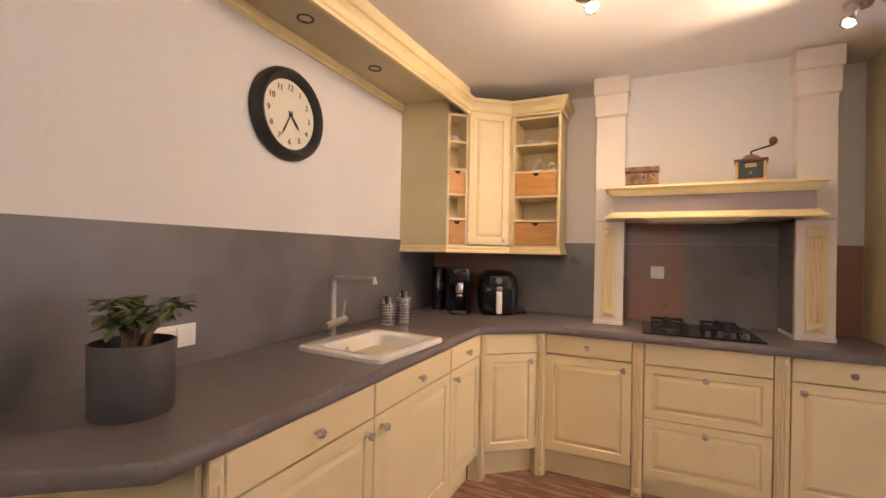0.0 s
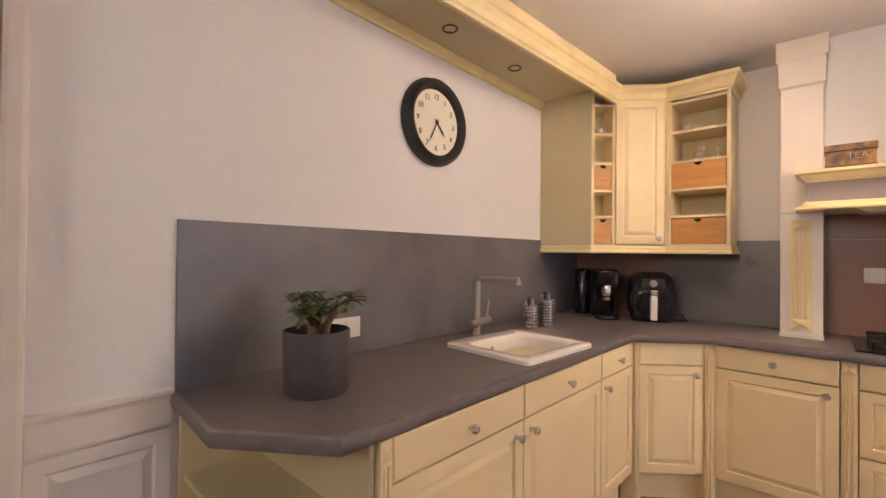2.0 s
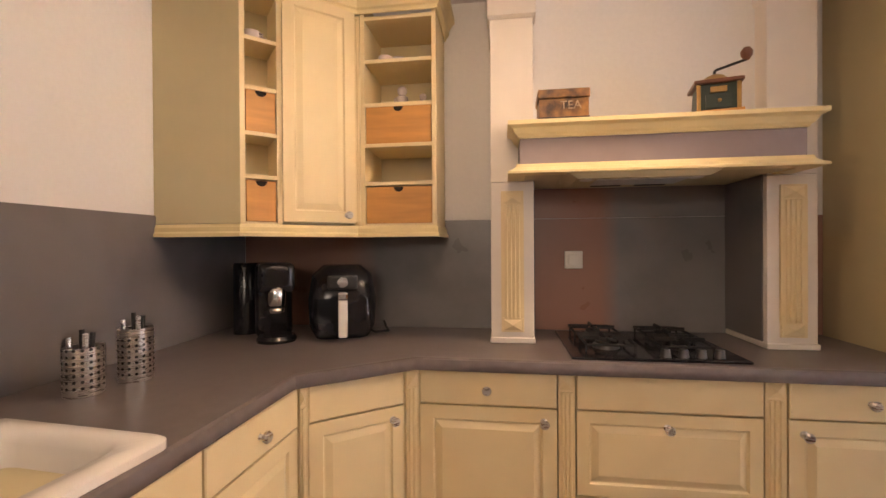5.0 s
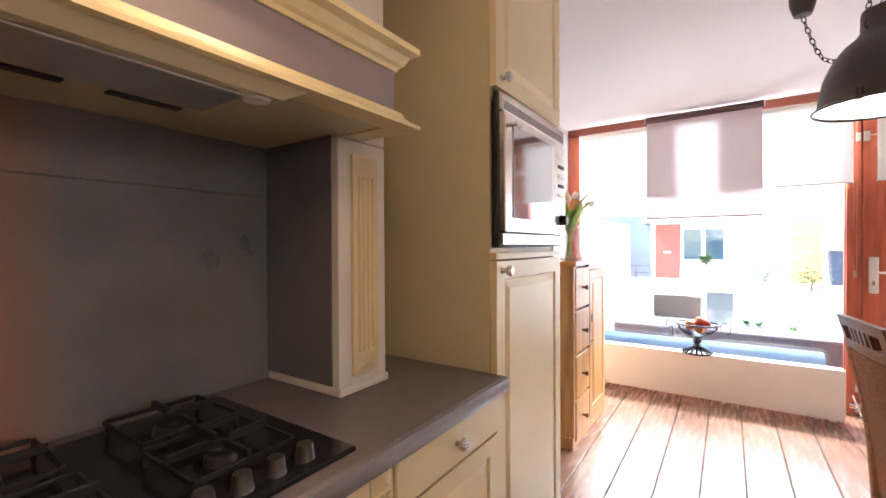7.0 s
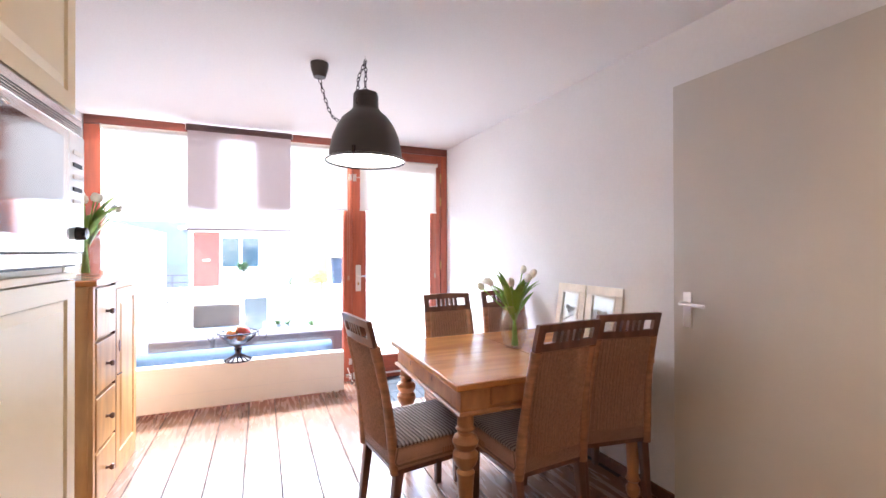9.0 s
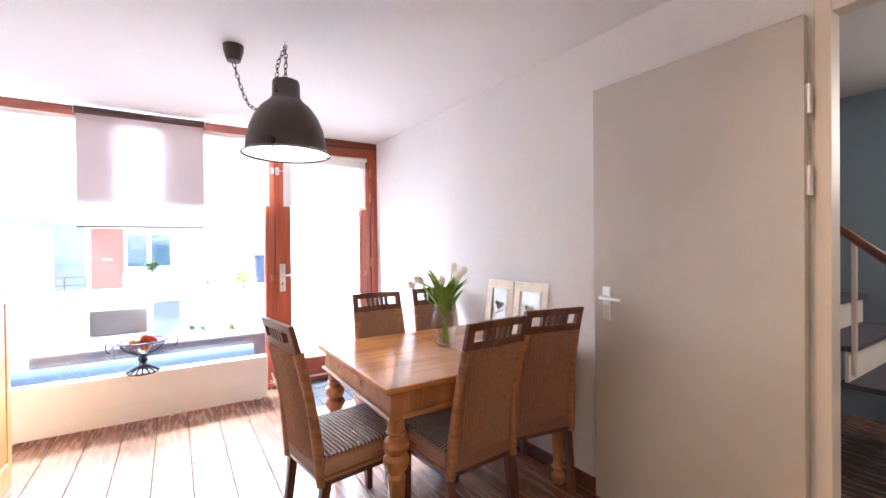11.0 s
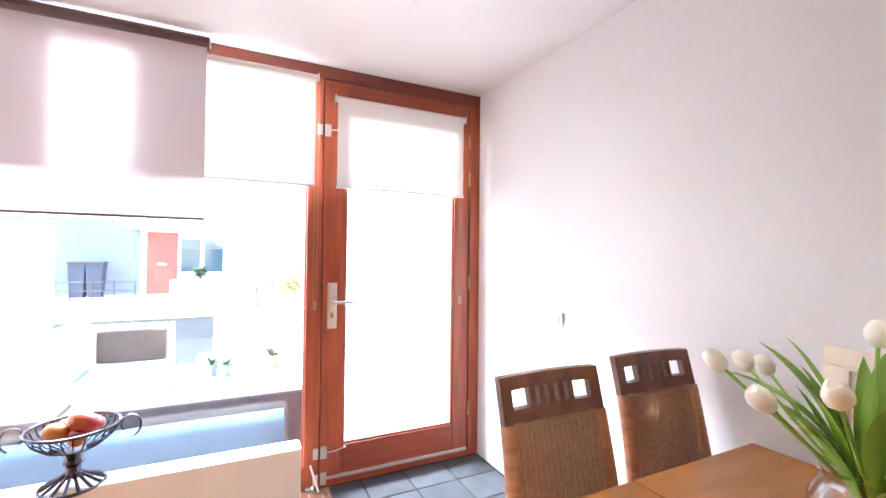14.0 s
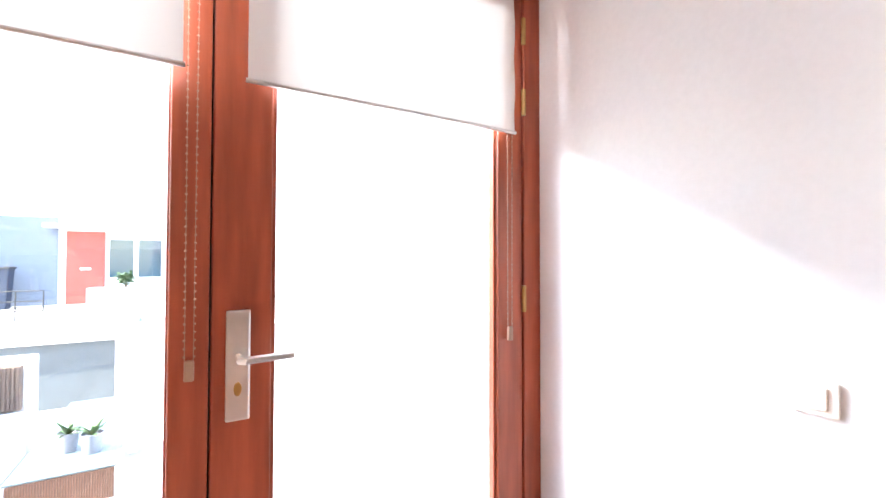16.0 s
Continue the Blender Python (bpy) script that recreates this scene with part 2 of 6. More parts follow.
BOXWOOD = node_mat("beech_drawer", (0.60, 0.29, 0.085), 0.42, grain=0.12, scale=5, bump=0.05, stretch=(1, 1, 7))
PINE = node_mat("honey_pine", (0.57, 0.31, 0.115), 0.32, grain=0.22, scale=4, bump=0.06, stretch=(5, 5, 0.8), second=(0.36, 0.15, 0.045), amount=0.5, second_scale=3)
PINE_TABLE = node_mat("red_brown_table_pine", (0.50, 0.235, 0.10), 0.3, grain=0.25, scale=5, bump=0.06, stretch=(3, 3, 1), second=(0.33, 0.13, 0.05), amount=0.55, second_scale=4)
PINE_TOP = node_mat("honey_pine_top", (0.56, 0.25, 0.075), 0.22, grain=0.22, scale=4, bump=0.05, stretch=(6, 0.8, 5), second=(0.36, 0.13, 0.035), amount=0.6, second_scale=2)
WALNUT = node_mat("dark_chair_wood", (0.155, 0.062, 0.036), 0.34, grain=0.3, scale=5, bump=0.06, stretch=(5, 5, 0.8))
CANE = weave_mat("brown_cane", (0.54, 0.31, 0.22), (0.17, 0.09, 0.06), 60, 60)
CANE_EDGE = node_mat("bent_cane_frame", (0.40, 0.19, 0.105), 0.4, grain=0.3, scale=12, bump=0.1, stretch=(1, 1, 4))
CANERIB = node_mat("cane_rib_brown", (0.45, 0.25, 0.17), 0.45, grain=0.25, scale=90, bump=0.5)
SEATM = weave_mat("seat_weave", (0.42, 0.36, 0.33), (0.05, 0.03, 0.025), 17, 3, axis="Y")
DOORM = node_mat("greige_door_paint", (0.54, 0.50, 0.45), 0.42, grain=0.02, scale=4, bump=0.04)
RADM = node_mat("radiator_enamel", (0.78, 0.74, 0.68), 0.35, grain=0.02, scale=5)
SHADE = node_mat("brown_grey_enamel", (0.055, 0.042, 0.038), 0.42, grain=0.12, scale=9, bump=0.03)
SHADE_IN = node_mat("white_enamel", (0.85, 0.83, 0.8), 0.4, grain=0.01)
BRONZE = node_mat("dark_bronze_wire", (0.06, 0.05, 0.06), 0.25, metal=0.9, grain=0.2, scale=20)
APPLE = node_mat("apple_skin", (0.34, 0.03, 0.025), 0.25, grain=0.2, scale=12, second=(0.60, 0.30, 0.06), amount=0.5, second_scale=9)
FRAMEW = node_mat("limewashed_frame", (0.84, 0.74, 0.61), 0.5, grain=0.1, scale=12, bump=0.08)
MATB = node_mat("cream_mount", (0.78, 0.72, 0.62), 0.8, grain=0.02)
PAPER = node_mat("print_paper", (0.82, 0.80, 0.76), 0.7, grain=0.02)
INK = node_mat("botanical_ink", (0.62, 0.62, 0.59), 0.7, grain=0.4, scale=30, second=(0.5, 0.42, 0.42), amount=0.6, second_scale=18)
GLASS = glass_mat("window_glass", (0.97, 0.98, 0.98))
VASEG = glass_mat("vase_glass", (0.97, 0.985, 0.975), 0.14)
DARKGLASS = node_mat("oven_glass", (0.45, 0.46, 0.48), 0.05, metal=0.8)
BLIND = cloth_mat("white_blind_cloth", (0.80, 0.78, 0.76), 0.0, 0.055)
SHEER = cloth_mat("grey_sheer_cloth", (0.66, 0.58, 0.61), 0.07, 0.05, waves=60)
BLUE = node_mat("blue_cushion", (0.012, 0.07, 0.16), 0.75, grain=0.12, scale=30, bump=0.2)
WICKER = weave_mat("grey_wicker", (0.20, 0.17, 0.19), (0.05, 0.04, 0.05), 22, 40)
OFFW = node_mat("outdoor_white", (0.72, 0.70, 0.68), 0.6, grain=0.05, scale=8)
BEIGEC = node_mat("beige_back_cushion", (0.15, 0.11, 0.085), 0.8, grain=0.12, scale=40, bump=0.2)
PAVE = node_mat("paving", (0.42, 0.41, 0.40), 0.8, grain=0.12, scale=9, bump=0.2, random=0.08)
HBRICK = node_mat("house_brick", (0.74, 0.73, 0.72), 0.8, grain=0.15, scale=20, bump=0.3)
REDDOOR = node_mat("red_door_paint", (0.36, 0.045, 0.032), 0.4, grain=0.05)
ORANGE = node_mat("orange_door_paint", (0.50, 0.27, 0.09), 0.4, grain=0.05)
# Upper panes of the far house: washed-out glare is put into a pale colour.
FARPALE = node_mat("far_washed_out_glass", (0.42, 0.46, 0.50), 0.3, grain=0.05)
FARGLASS = node_mat("far_window_glass", (0.03, 0.06, 0.08), 0.05, spec=0.8)
FOLI = node_mat("shrub_leaf", (0.06, 0.11, 0.04), 0.6, grain=0.3, scale=12)
BLUEWALL = node_mat("stair_hall_blue", (0.30, 0.40, 0.50), 0.8, grain=0.03, scale=8, bump=0.08)
CARPET = node_mat("stair_tread_dark", (0.06, 0.06, 0.075), 0.85, grain=0.2, scale=60, bump=0.4)
RUBBER = node_mat("black_rubber", (0.015, 0.015, 0.015), 0.7)
TINM = node_mat("tea_tin_paint", (0.06, 0.03, 0.02), 0.4, grain=0.5, scale=40, second=(0.55, 0.26, 0.07), amount=0.6, second_scale=17)
DGREEN = node_mat("green_black_wood", (0.03, 0.045, 0.035), 0.4, grain=0.2, scale=20)
BRASS = node_mat("aged_brass", (0.42, 0.26, 0.10), 0.35, metal=0.8, grain=0.2, scale=20)
NUMERAL = node_mat("numeral_black", (0.03, 0.028, 0.025), 0.6)
DIAL = node_mat("dial_ivory", (0.80, 0.76, 0.64), 0.55, grain=0.02)
CUPPORC = node_mat("pale_porcelain", (0.62, 0.54, 0.52), 0.25, grain=0.05)
BULB = bpy.data.materials.new("bulb_glow")
BULB.use_nodes = True
BULB.node_tree.nodes["Principled BSDF"].inputs["Emission Color"].default_value = (1.0, 0.72, 0.45, 1)
BULB.node_tree.nodes["Principled BSDF"].inputs["Emission Strength"].default_value = 3


# building helpers
def thing(name, x, y, z, label, category, group="", kind=""):
    ob = new(name)
    ob.empty_display_size = 0.05
    ob.matrix_basis = Matrix.Translation((x, y, z))
    return tagged(ob, label, category, group, kind)


def part(name, bm, material, parent=None, label="", kind="", smooth=None, category="", m=None):
    if m is not None:
        bm.transform(m)
    bmesh.ops.recalc_face_normals(bm, faces=bm.faces)
    me = bpy.data.meshes.new(name)
    bm.to_mesh(me)
    bm.free()
    me.materials.append(material)
    if smooth is not None:
        me.polygons.foreach_set("use_smooth", [True] * len(me.polygons))
        me.set_sharp_from_angle(angle=radians(smooth))
    ob = new(name, me)
    if parent is not None:
        ob.parent = parent
        if parent.type == "EMPTY":
            ob.matrix_parent_inverse = parent.matrix_basis.inverted()
    return tagged(ob, label, category, "", kind)


def box(x0, y0, z0, x1, y1, z1, bevel=0.0, bm=None, seg=2):
    b = bmesh.new()
    bmesh.ops.create_cube(b, size=1)
    for v in b.verts:
        v.co = ((x0 + x1) / 2 + v.co.x * (x1 - x0), (y0 + y1) / 2 + v.co.y * (y1 - y0), (z0 + z1) / 2 + v.co.z * (z1 - z0))
    if bevel:
        bmesh.ops.bevel(b, geom=b.edges[:], offset=bevel, segments=seg, affect="EDGES", profile=0.6)
    return join(bm, b)


def join(bm, b):
    if bm is None:
        return b
    me = bpy.data.meshes.new("t")
    b.to_mesh(me)
    b.free()
    bm.from_mesh(me)
    bpy.data.meshes.remove(me)
    return bm


def prism(poly, z0, z1, bevel=0.0, bm=None, seg=2):
    b = bmesh.new()
    low = [b.verts.new((x, y, z0)) for x, y in poly]
    high = [b.verts.new((x, y, z1)) for x, y in poly]
    n = len(poly)
    b.faces.new(low[::-1])
    b.faces.new(high)
    for i in range(n):
        b.faces.new((low[i], low[(i + 1) % n], high[(i + 1) % n], high[i]))
    if bevel:
        bmesh.ops.bevel(b, geom=b.edges[:], offset=bevel, segments=seg, affect="EDGES", profile=0.6)
    return join(bm, b)


def lathe(profile, x=0, y=0, z=0, n=24, bm=None, m=None):
    b = bmesh.new()
    rings = []
    for r, h in profile:
        if r < 1e-5:
            rings.append([b.verts.new((0, 0, h))])
        else:
            rings.append([b.verts.new((r * math.cos(2 * math.pi * i / n), r * math.sin(2 * math.pi * i / n), h)) for i in range(n)])
    for p, q in zip(rings, rings[1:]):
        for i in range(n):
            j = (i + 1) % n
            if len(p) == 1 and len(q) == 1:
                continue
            if len(p) == 1:
                b.faces.new((p[0], q[j], q[i]))
            elif len(q) == 1:
                b.faces.new((p[i], p[j], q[0]))
            else:
                b.faces.new((p[i], p[j], q[j], q[i]))
    if m is not None:
        b.transform(m)
    b.transform(Matrix.Translation((x, y, z)))
    return join(bm, b)


def tube(points, r, n=8, bm=None, closed=False):
    b = bmesh.new()
    pts = [Vector(p) for p in points]
    rings = []
    side = None
    cnt = len(pts)
    for i, p in enumerate(pts):
        a = pts[(i - 1) % cnt] if (closed or i) else p
        c = pts[(i + 1) % cnt] if (closed or i < cnt - 1) else p
        d = (c - a).normalized()
        if side is None:
            side = d.orthogonal().normalized()
        side = (side - d * side.dot(d)).normalized()
        up = d.cross(side)
        rad = r[i] if isinstance(r, (list, tuple)) else r
        rings.append([b.verts.new(p + (side * math.cos(2 * math.pi * k / n) + up * math.sin(2 * math.pi * k / n)) * rad) for k in range(n)])
    pairs = list(zip(rings, rings[1:])) + ([(rings[-1], rings[0])] if closed else [])
    for p, q in pairs:
        for k in range(n):
            b.faces.new((p[k], p[(k + 1) % n], q[(k + 1) % n], q[k]))
    if not closed:
        b.faces.new(rings[0][::-1])
        b.faces.new(rings[-1])
    return join(bm, b)


def moulding(path, profile, bm=None, up=1):
    """Sweeps a profile of (out, height) along a plan path; out is to the right of the way."""
    b = bmesh.new()
    pts = [Vector((x, y)) for x, y in path]
    rings = []
    for i, p in enumerate(pts):
        d1 = (p - pts[i - 1]).normalized() if i else (pts[1] - p).normalized()
        d2 = (pts[i + 1] - p).normalized() if i < len(pts) - 1 else d1
        n1, n2 = Vector((d1.y, -d1.x)), Vector((d2.y, -d2.x))
        n = (n1 + n2).normalized()
        k = 1 / max(n.dot(n1), 0.3)
        rings.append([b.verts.new((p.x + n.x * o * k, p.y + n.y * o * k, h)) for o, h in profile])
    m = len(profile)
    for p, q in zip(rings, rings[1:]):
        for k in range(m):
            b.faces.new((p[k], p[(k + 1) % m], q[(k + 1) % m], q[k]))
    b.faces.new(rings[0])
    b.faces.new(rings[-1][::-1])
    return join(bm, b)


def place(x, y, z, turn):
    return Matrix.Translation((x, y, z)) @ Matrix.Rotation(radians(turn), 4, "Z")


def panel_front(w, h, t=0.02, rail=0.07, raised=True):
    """A cupboard front that looks along -y, from (0, 0, 0) to (w, t, h)."""
    b = bmesh.new()
    bmesh.ops.create_cube(b, size=1)
    for v in b.verts:
        v.co = (w / 2 + v.co.x * w, t / 2 + v.co.y * t, h / 2 + v.co.z * h)
    b.normal_update()
    f = next(f for f in b.faces if f.normal.y < -0.9)
    if raised:
        bmesh.ops.inset_region(b, faces=[f], thickness=min(rail, w * 0.3, h * 0.3), depth=0)
        bmesh.ops.inset_region(b, faces=[f], thickness=0.007, depth=-0.007)
        bmesh.ops.inset_region(b, faces=[f], thickness=0.006, depth=0)
        bmesh.ops.inset_region(b, faces=[f], thickness=min(0.03, h * 0.1), depth=0.008)
    else:
        bmesh.ops.inset_region(b, faces=[f], thickness=0.006, depth=0.003)
    return b


def knob_mesh(r=0.016):
    return lathe([(0, 0.034), (r * 0.7, 0.033), (r, 0.026), (r * 0.85, 0.018), (r * 0.35, 0.012), (r * 0.4, 0.004), (r * 0.75, 0.0), (0, 0)], n=14,
                 m=Matrix.Rotation(radians(90), 4, "X"))


def fluted(w, h, t=0.018, n=4, cap=0.07):
    """A fluted pilaster that looks along -y, with a block at its head and foot."""
    b = bmesh.new()
    pr = [(0, 0), (0, -t * 0.6)]
    m0 = w * 0.14
    step = (w - 2 * m0) / n
    for i in range(n):
        a = m0 + i * step
        pr += [(a + step * 0.15, -t * 0.6), (a + step * 0.3, -t), (a + step * 0.7, -t), (a + step * 0.85, -t * 0.6)]
    pr += [(w, -t * 0.6), (w, 0)]
    lo = [b.verts.new((x, y, cap)) for x, y in pr]
    hi = [b.verts.new((x, y, h - cap)) for x, y in pr]
    k = len(pr)
    for i in range(k):
        b.faces.new((lo[i], lo[(i + 1) % k], hi[(i + 1) % k], hi[i]))
    b.faces.new(lo[::-1])
    b.faces.new(hi)
    for z in (0, h - cap):
        box(0, -t * 0.6, z, w, 0, z + cap, 0.002, b)
        q = bmesh.new()
        c = [q.verts.new(p) for p in ((0.1 * w, -t * 0.6, z + cap * 0.12), (0.9 * w, -t * 0.6, z + cap * 0.12), (0.9 * w, -t * 0.6, z + cap * 0.88), (0.1 * w, -t * 0.6, z + cap * 0.88))]
        e = q.verts.new((w / 2, -t * 1.25, z + cap / 2))
        for i in range(4):
            q.faces.new((c[i], c[(i + 1) % 4], e))
        join(b, q)
    return b


def text_part(words, size, m, material, parent, name="lettering", depth=0.0008):
    cu = bpy.data.curves.new(name, "FONT")
    cu.body, cu.size, cu.extrude, cu.align_x, cu.align_y = words, size, depth, "CENTER", "CENTER"
    tmp = bpy.data.objects.new("t", cu)
    me = bpy.data.meshes.new_from_object(tmp)
    bpy.data.objects.remove(tmp)
    b = bmesh.new()
    b.from_mesh(me)
    return part(name, b, material, parent, m=m)


# the shell of the place
def shell(name, bm, mat, label="", kind="structure"):
    return part(name, bm, mat, None, label, kind)


def south(x):
    """The face of the wall beside the table, a little out of square."""
    return -0.02 * (WX - x)


floor = shell("floor", box(-0.1, -2.6, -0.1, 5.9, 3.3, FZ - 0.006), SUB, "wide oiled wooden floor boards with dark gaps")
ceiling = shell("ceiling", box(-0.1, -2.6, CEIL, 5.95, 3.3, CEIL + 0.15), CEILM, "plain white plastered ceiling")
shell("wall_west", box(-0.12, -2.6, FZ - 0.1, 0.0, WY + 0.1, CEIL), WALL, "white plastered wall behind the sink worktop")
shell("wall_north", box(0.0, WY, FZ - 0.1, 3.19, WY + 0.35, CEIL), WALL, "white plastered wall behind the gas hob")
shell("wall_north_east", box(3.19, 3.16, FZ - 0.1, 5.9, 3.3, CEIL), WALL, "white plastered wall beside the window")
shell("wall_south", prism([(2.115, -0.19), (5.9, -0.12), (5.9, 0.0), (WX, 0.0), (2.115, south(2.115))], FZ - 0.1, CEIL), WALL, "white plastered wall beside the dining table")
shell("wall_hall_south", box(0.0, -2.6, FZ - 0.1, 5.9, -2.45, CEIL), BLUEWALL, "pale blue wall of the stair hall")
shell("wall_hall_east", box(3.4, -2.45, FZ - 0.1, 3.5, -0.12, CEIL), BLUEWALL, "pale blue end wall of the stair hall")
shell("wall_east_reveal", box(5.74, 3.15, FZ - 0.1, 5.9, 3.3, CEIL), WALL)
shell("baseboard", prism([(2.99, south(2.99)), (5.0, south(5.0)), (5.0, south(5.0) + 0.014), (2.99, south(2.99) + 0.014)], FZ, FZ + 0.06, 0.003), WALNUT, "dark red brown wooden skirting board")

# the window wall: fixed pane, door leaf, frames
win = thing("window_1", WX, 1.6, 0, "red brown wooden window frame, wall wide, with one large pane", "window", kind="structure")
FX0, FX1 = WX, WX + 0.11
part("window_frame", box(FX0, 0.0, 2.345, FX1, 3.15, CEIL - 0.002, 0.004), REDWOOD_SHADED, win, "red brown head rail, shaded in colour")
part("window_jamb", box(FX0, 3.035, FZ, FX1, 3.15, 2.343, 0.004), REDWOOD, win)
part("window_jamb", box(FX0, 0.001, FZ, FX1, 0.075, 2.343, 0.004), REDWOOD, win)
part("window_post", box(FX0, 1.028, FZ, FX1, 1.108, 2.343, 0.004), REDWOOD, win)
part("glazing_bead", box(FX0 + 0.03, 1.1085, 0.171, FX0 + 0.05, 1.114, 2.342, 0.002), REDWOOD, win)
part("window_sill", box(FX0, 1.11, FZ, FX1, 3.033, 0.17, 0.004), REDWOOD_H, win)
part("threshold", box(FX0 - 0.004, 0.077, FZ, FX1, 1.026, FZ + 0.035, 0.004), REDWOOD_H, win)
p = part("pane", box(FX0 + 0.052, 1.11, 0.172, FX0 + 0.06, 3.033, 2.343), GLASS, win, "clear glass")
p.visible_shadow = False

gd = thing("door_1", WX, 1.02, FZ, "closed red brown glazed garden door with steel handle plate", "door", kind="structure")
L0, L1 = WX + 0.006, WX + 0.06
part("door_stile", box(L0, 0.892, 0.08, L1, 1.024, 2.3435, 0.005), REDWOOD, gd)
part("door_stile", box(L0, 0.080, 0.08, L1, 0.186, 2.3435, 0.005), REDWOOD, gd)
part("door_rail", box(L0 + 0.002, 0.187, 0.08, L1 - 0.002, 0.891, 0.255, 0.005), REDWOOD_H, gd)
part("door_rail", box(L0 + 0.002, 0.187, 2.175, L1 - 0.002, 0.891, 2.3435, 0.005), REDWOOD_H, gd)
part("weather_strip", box(L0 - 0.006, 0.085, 0.076, L0 + 0.002, 1.02, 0.094, 0.002), SATIN, gd, "pale aluminium draught strip")
b = box(L0 + 0.012, 0.187, 0.256, L0 + 0.02, 0.196, 2.174)
box(L0 + 0.012, 0.882, 0.256, L0 + 0.02, 0.891, 2.174, 0, b)
box(L0 + 0.012, 0.196, 0.256, L0 + 0.02, 0.882, 0.266, 0, b)
part("glazing_bead", b, REDWOOD, gd)
# Added dark strips close the door gaps against light and draw them dark.
part("gap_strip", box(L0 + 0.01, 1.0245, 0.08, L1, 1.0275, 2.33), RUBBER, gd, "added dark strip closing the door gap")
part("gap_strip", box(L0 + 0.01, 0.0755, 0.08, L1, 0.0795, 2.33), RUBBER, gd, "added dark strip closing the door gap")
p = part("pane", box(L0 + 0.022, 0.188, 0.256, L0 + 0.03, 0.890, 2.174), GLASS, gd, "clear glass")
p.visible_shadow = False
dp = part("door_plate", box(WX - 0.006, 0.940, 0.925, WX + 0.006, 0.993, 1.185, 0.005), SATIN, gd, "satin aluminium long plate")
part("door_handle", tube([(WX - 0.004, 0.966, 1.075), (WX - 0.05, 0.966, 1.075), (WX - 0.055, 0.955, 1.075), (WX - 0.055, 0.85, 1.078)], 0.009), SATIN, gd, "satin aluminium lever")
part("keyhole", lathe([(0, 0.003), (0.008, 0.003), (0.009, 0), (0, 0)], WX - 0.006, 0.967, 1.0, 14, m=Matrix.Rotation(radians(-90), 4, "Y") @ Matrix.Diagonal((1.9, 1, 1, 1))), BRASS, gd, "oval cylinder keyhole")
for z in (0.35, 1.17, 1.85, 2.1):
    part("hinge", lathe([(0, -0.045), (0.008, -0.045), (0.008, 0.045), (0, 0.045)], WX - 0.002, 0.079, z, 10), BRASS, gd)


def window_catch(z, name="window_stay"):
    c = thing(name, WX - 0.01, 1.02, z, "small satin steel surface bolt on the garden door", "bolt", "bolts of the garden door")
    part("plate", box(WX - 0.008, 0.985, z - 0.035, WX + 0.004, 1.02, z + 0.035, 0.003), SATIN, c)
    part("keeper", box(WX - 0.010, 1.032, z - 0.03, WX - 0.0005, 1.06, z + 0.03, 0.003), SATIN, c)
    part("arm", tube([(WX - 0.012, 1.0, z), (WX - 0.02, 0.95, z + 0.004), (WX - 0.012, 0.88, z + 0.014)], 0.004), SATIN, c)


window_catch(2.05)
window_catch(0.235)
window_catch(0.09, "door_bolt")
st = thing("door_stop_rod", WX - 0.01, 1.045, FZ, "short white rod leaning on the window post above the floor", "rod")
part("rod", tube([(WX - 0.05, 1.035, FZ + 0.006), (WX - 0.012, 1.075, FZ + 0.14)], 0.006), PLASTIC, st)


# roller blinds
def roller_blind(y0, y1, ztop, zbot, x, cloth, label, tube_r=0.018, bar=SATIN):
    t = thing("roller_blind", x, (y0 + y1) / 2, ztop, label, "roller blind")
    b = bmesh.new()
    nn = 10
    rows = [[b.verts.new((x + 0.003 * math.sin(j * 2.0 + i * 0.6), y0 + (y1 - y0) * i / nn, zbot + (ztop - zbot) * j / 8)) for i in range(nn + 1)] for j in range(9)]
    for j in range(8):
        for i in range(nn):
            b.faces.new((rows[j][i], rows[j][i + 1], rows[j + 1][i + 1], rows[j + 1][i]))
    part("cloth", b, cloth, t, smooth=60)
    part("roller", tube([(x + 0.012, y0 - 0.01, ztop), (x + 0.012, y1 + 0.01, ztop)], tube_r, 12), RADM if cloth != SHEER else SHEER_BAR, t)
    part("bottom_bar", tube([(x, y0 - 0.004, zbot), (x, y1 + 0.004, zbot)], 0.006, 8), bar, t)
    for yy in (y0 - 0.014, y1 + 0.012):
        part("bracket", box(x - 0.012, yy - 0.003, ztop - 0.02, x + 0.03, yy + 0.003, ztop + 0.02, 0.002), SATIN, t)
    return t


SHEER_BAR = node_mat("grey_brown_bar", (0.105, 0.055, 0.055), 0.5, grain=0.05)
roller_blind(2.175, 3.005, 2.315, 1.712, WX - 0.07, BLIND, "white translucent roller blind, half lowered over the wide window")
roller_blind(1.085, 1.90, 2.315, 1.718, WX - 0.07, BLIND, "white translucent roller blind, half lowered beside the garden door")
roller_blind(1.605, 2.42, 2.368, 1.508, WX - 0.105, SHEER, "grey sheer roller blind, lowered over the middle of the window", 0.03, SHEER_BAR)
roller_blind(0.143, 0.955, 2.232, 1.727, WX - 0.03, BLIND, "white translucent roller blind on the glazed garden door")


BEAD = node_mat("beige_bead_plastic", (0.34, 0.20, 0.14), 0.4, grain=0.05)


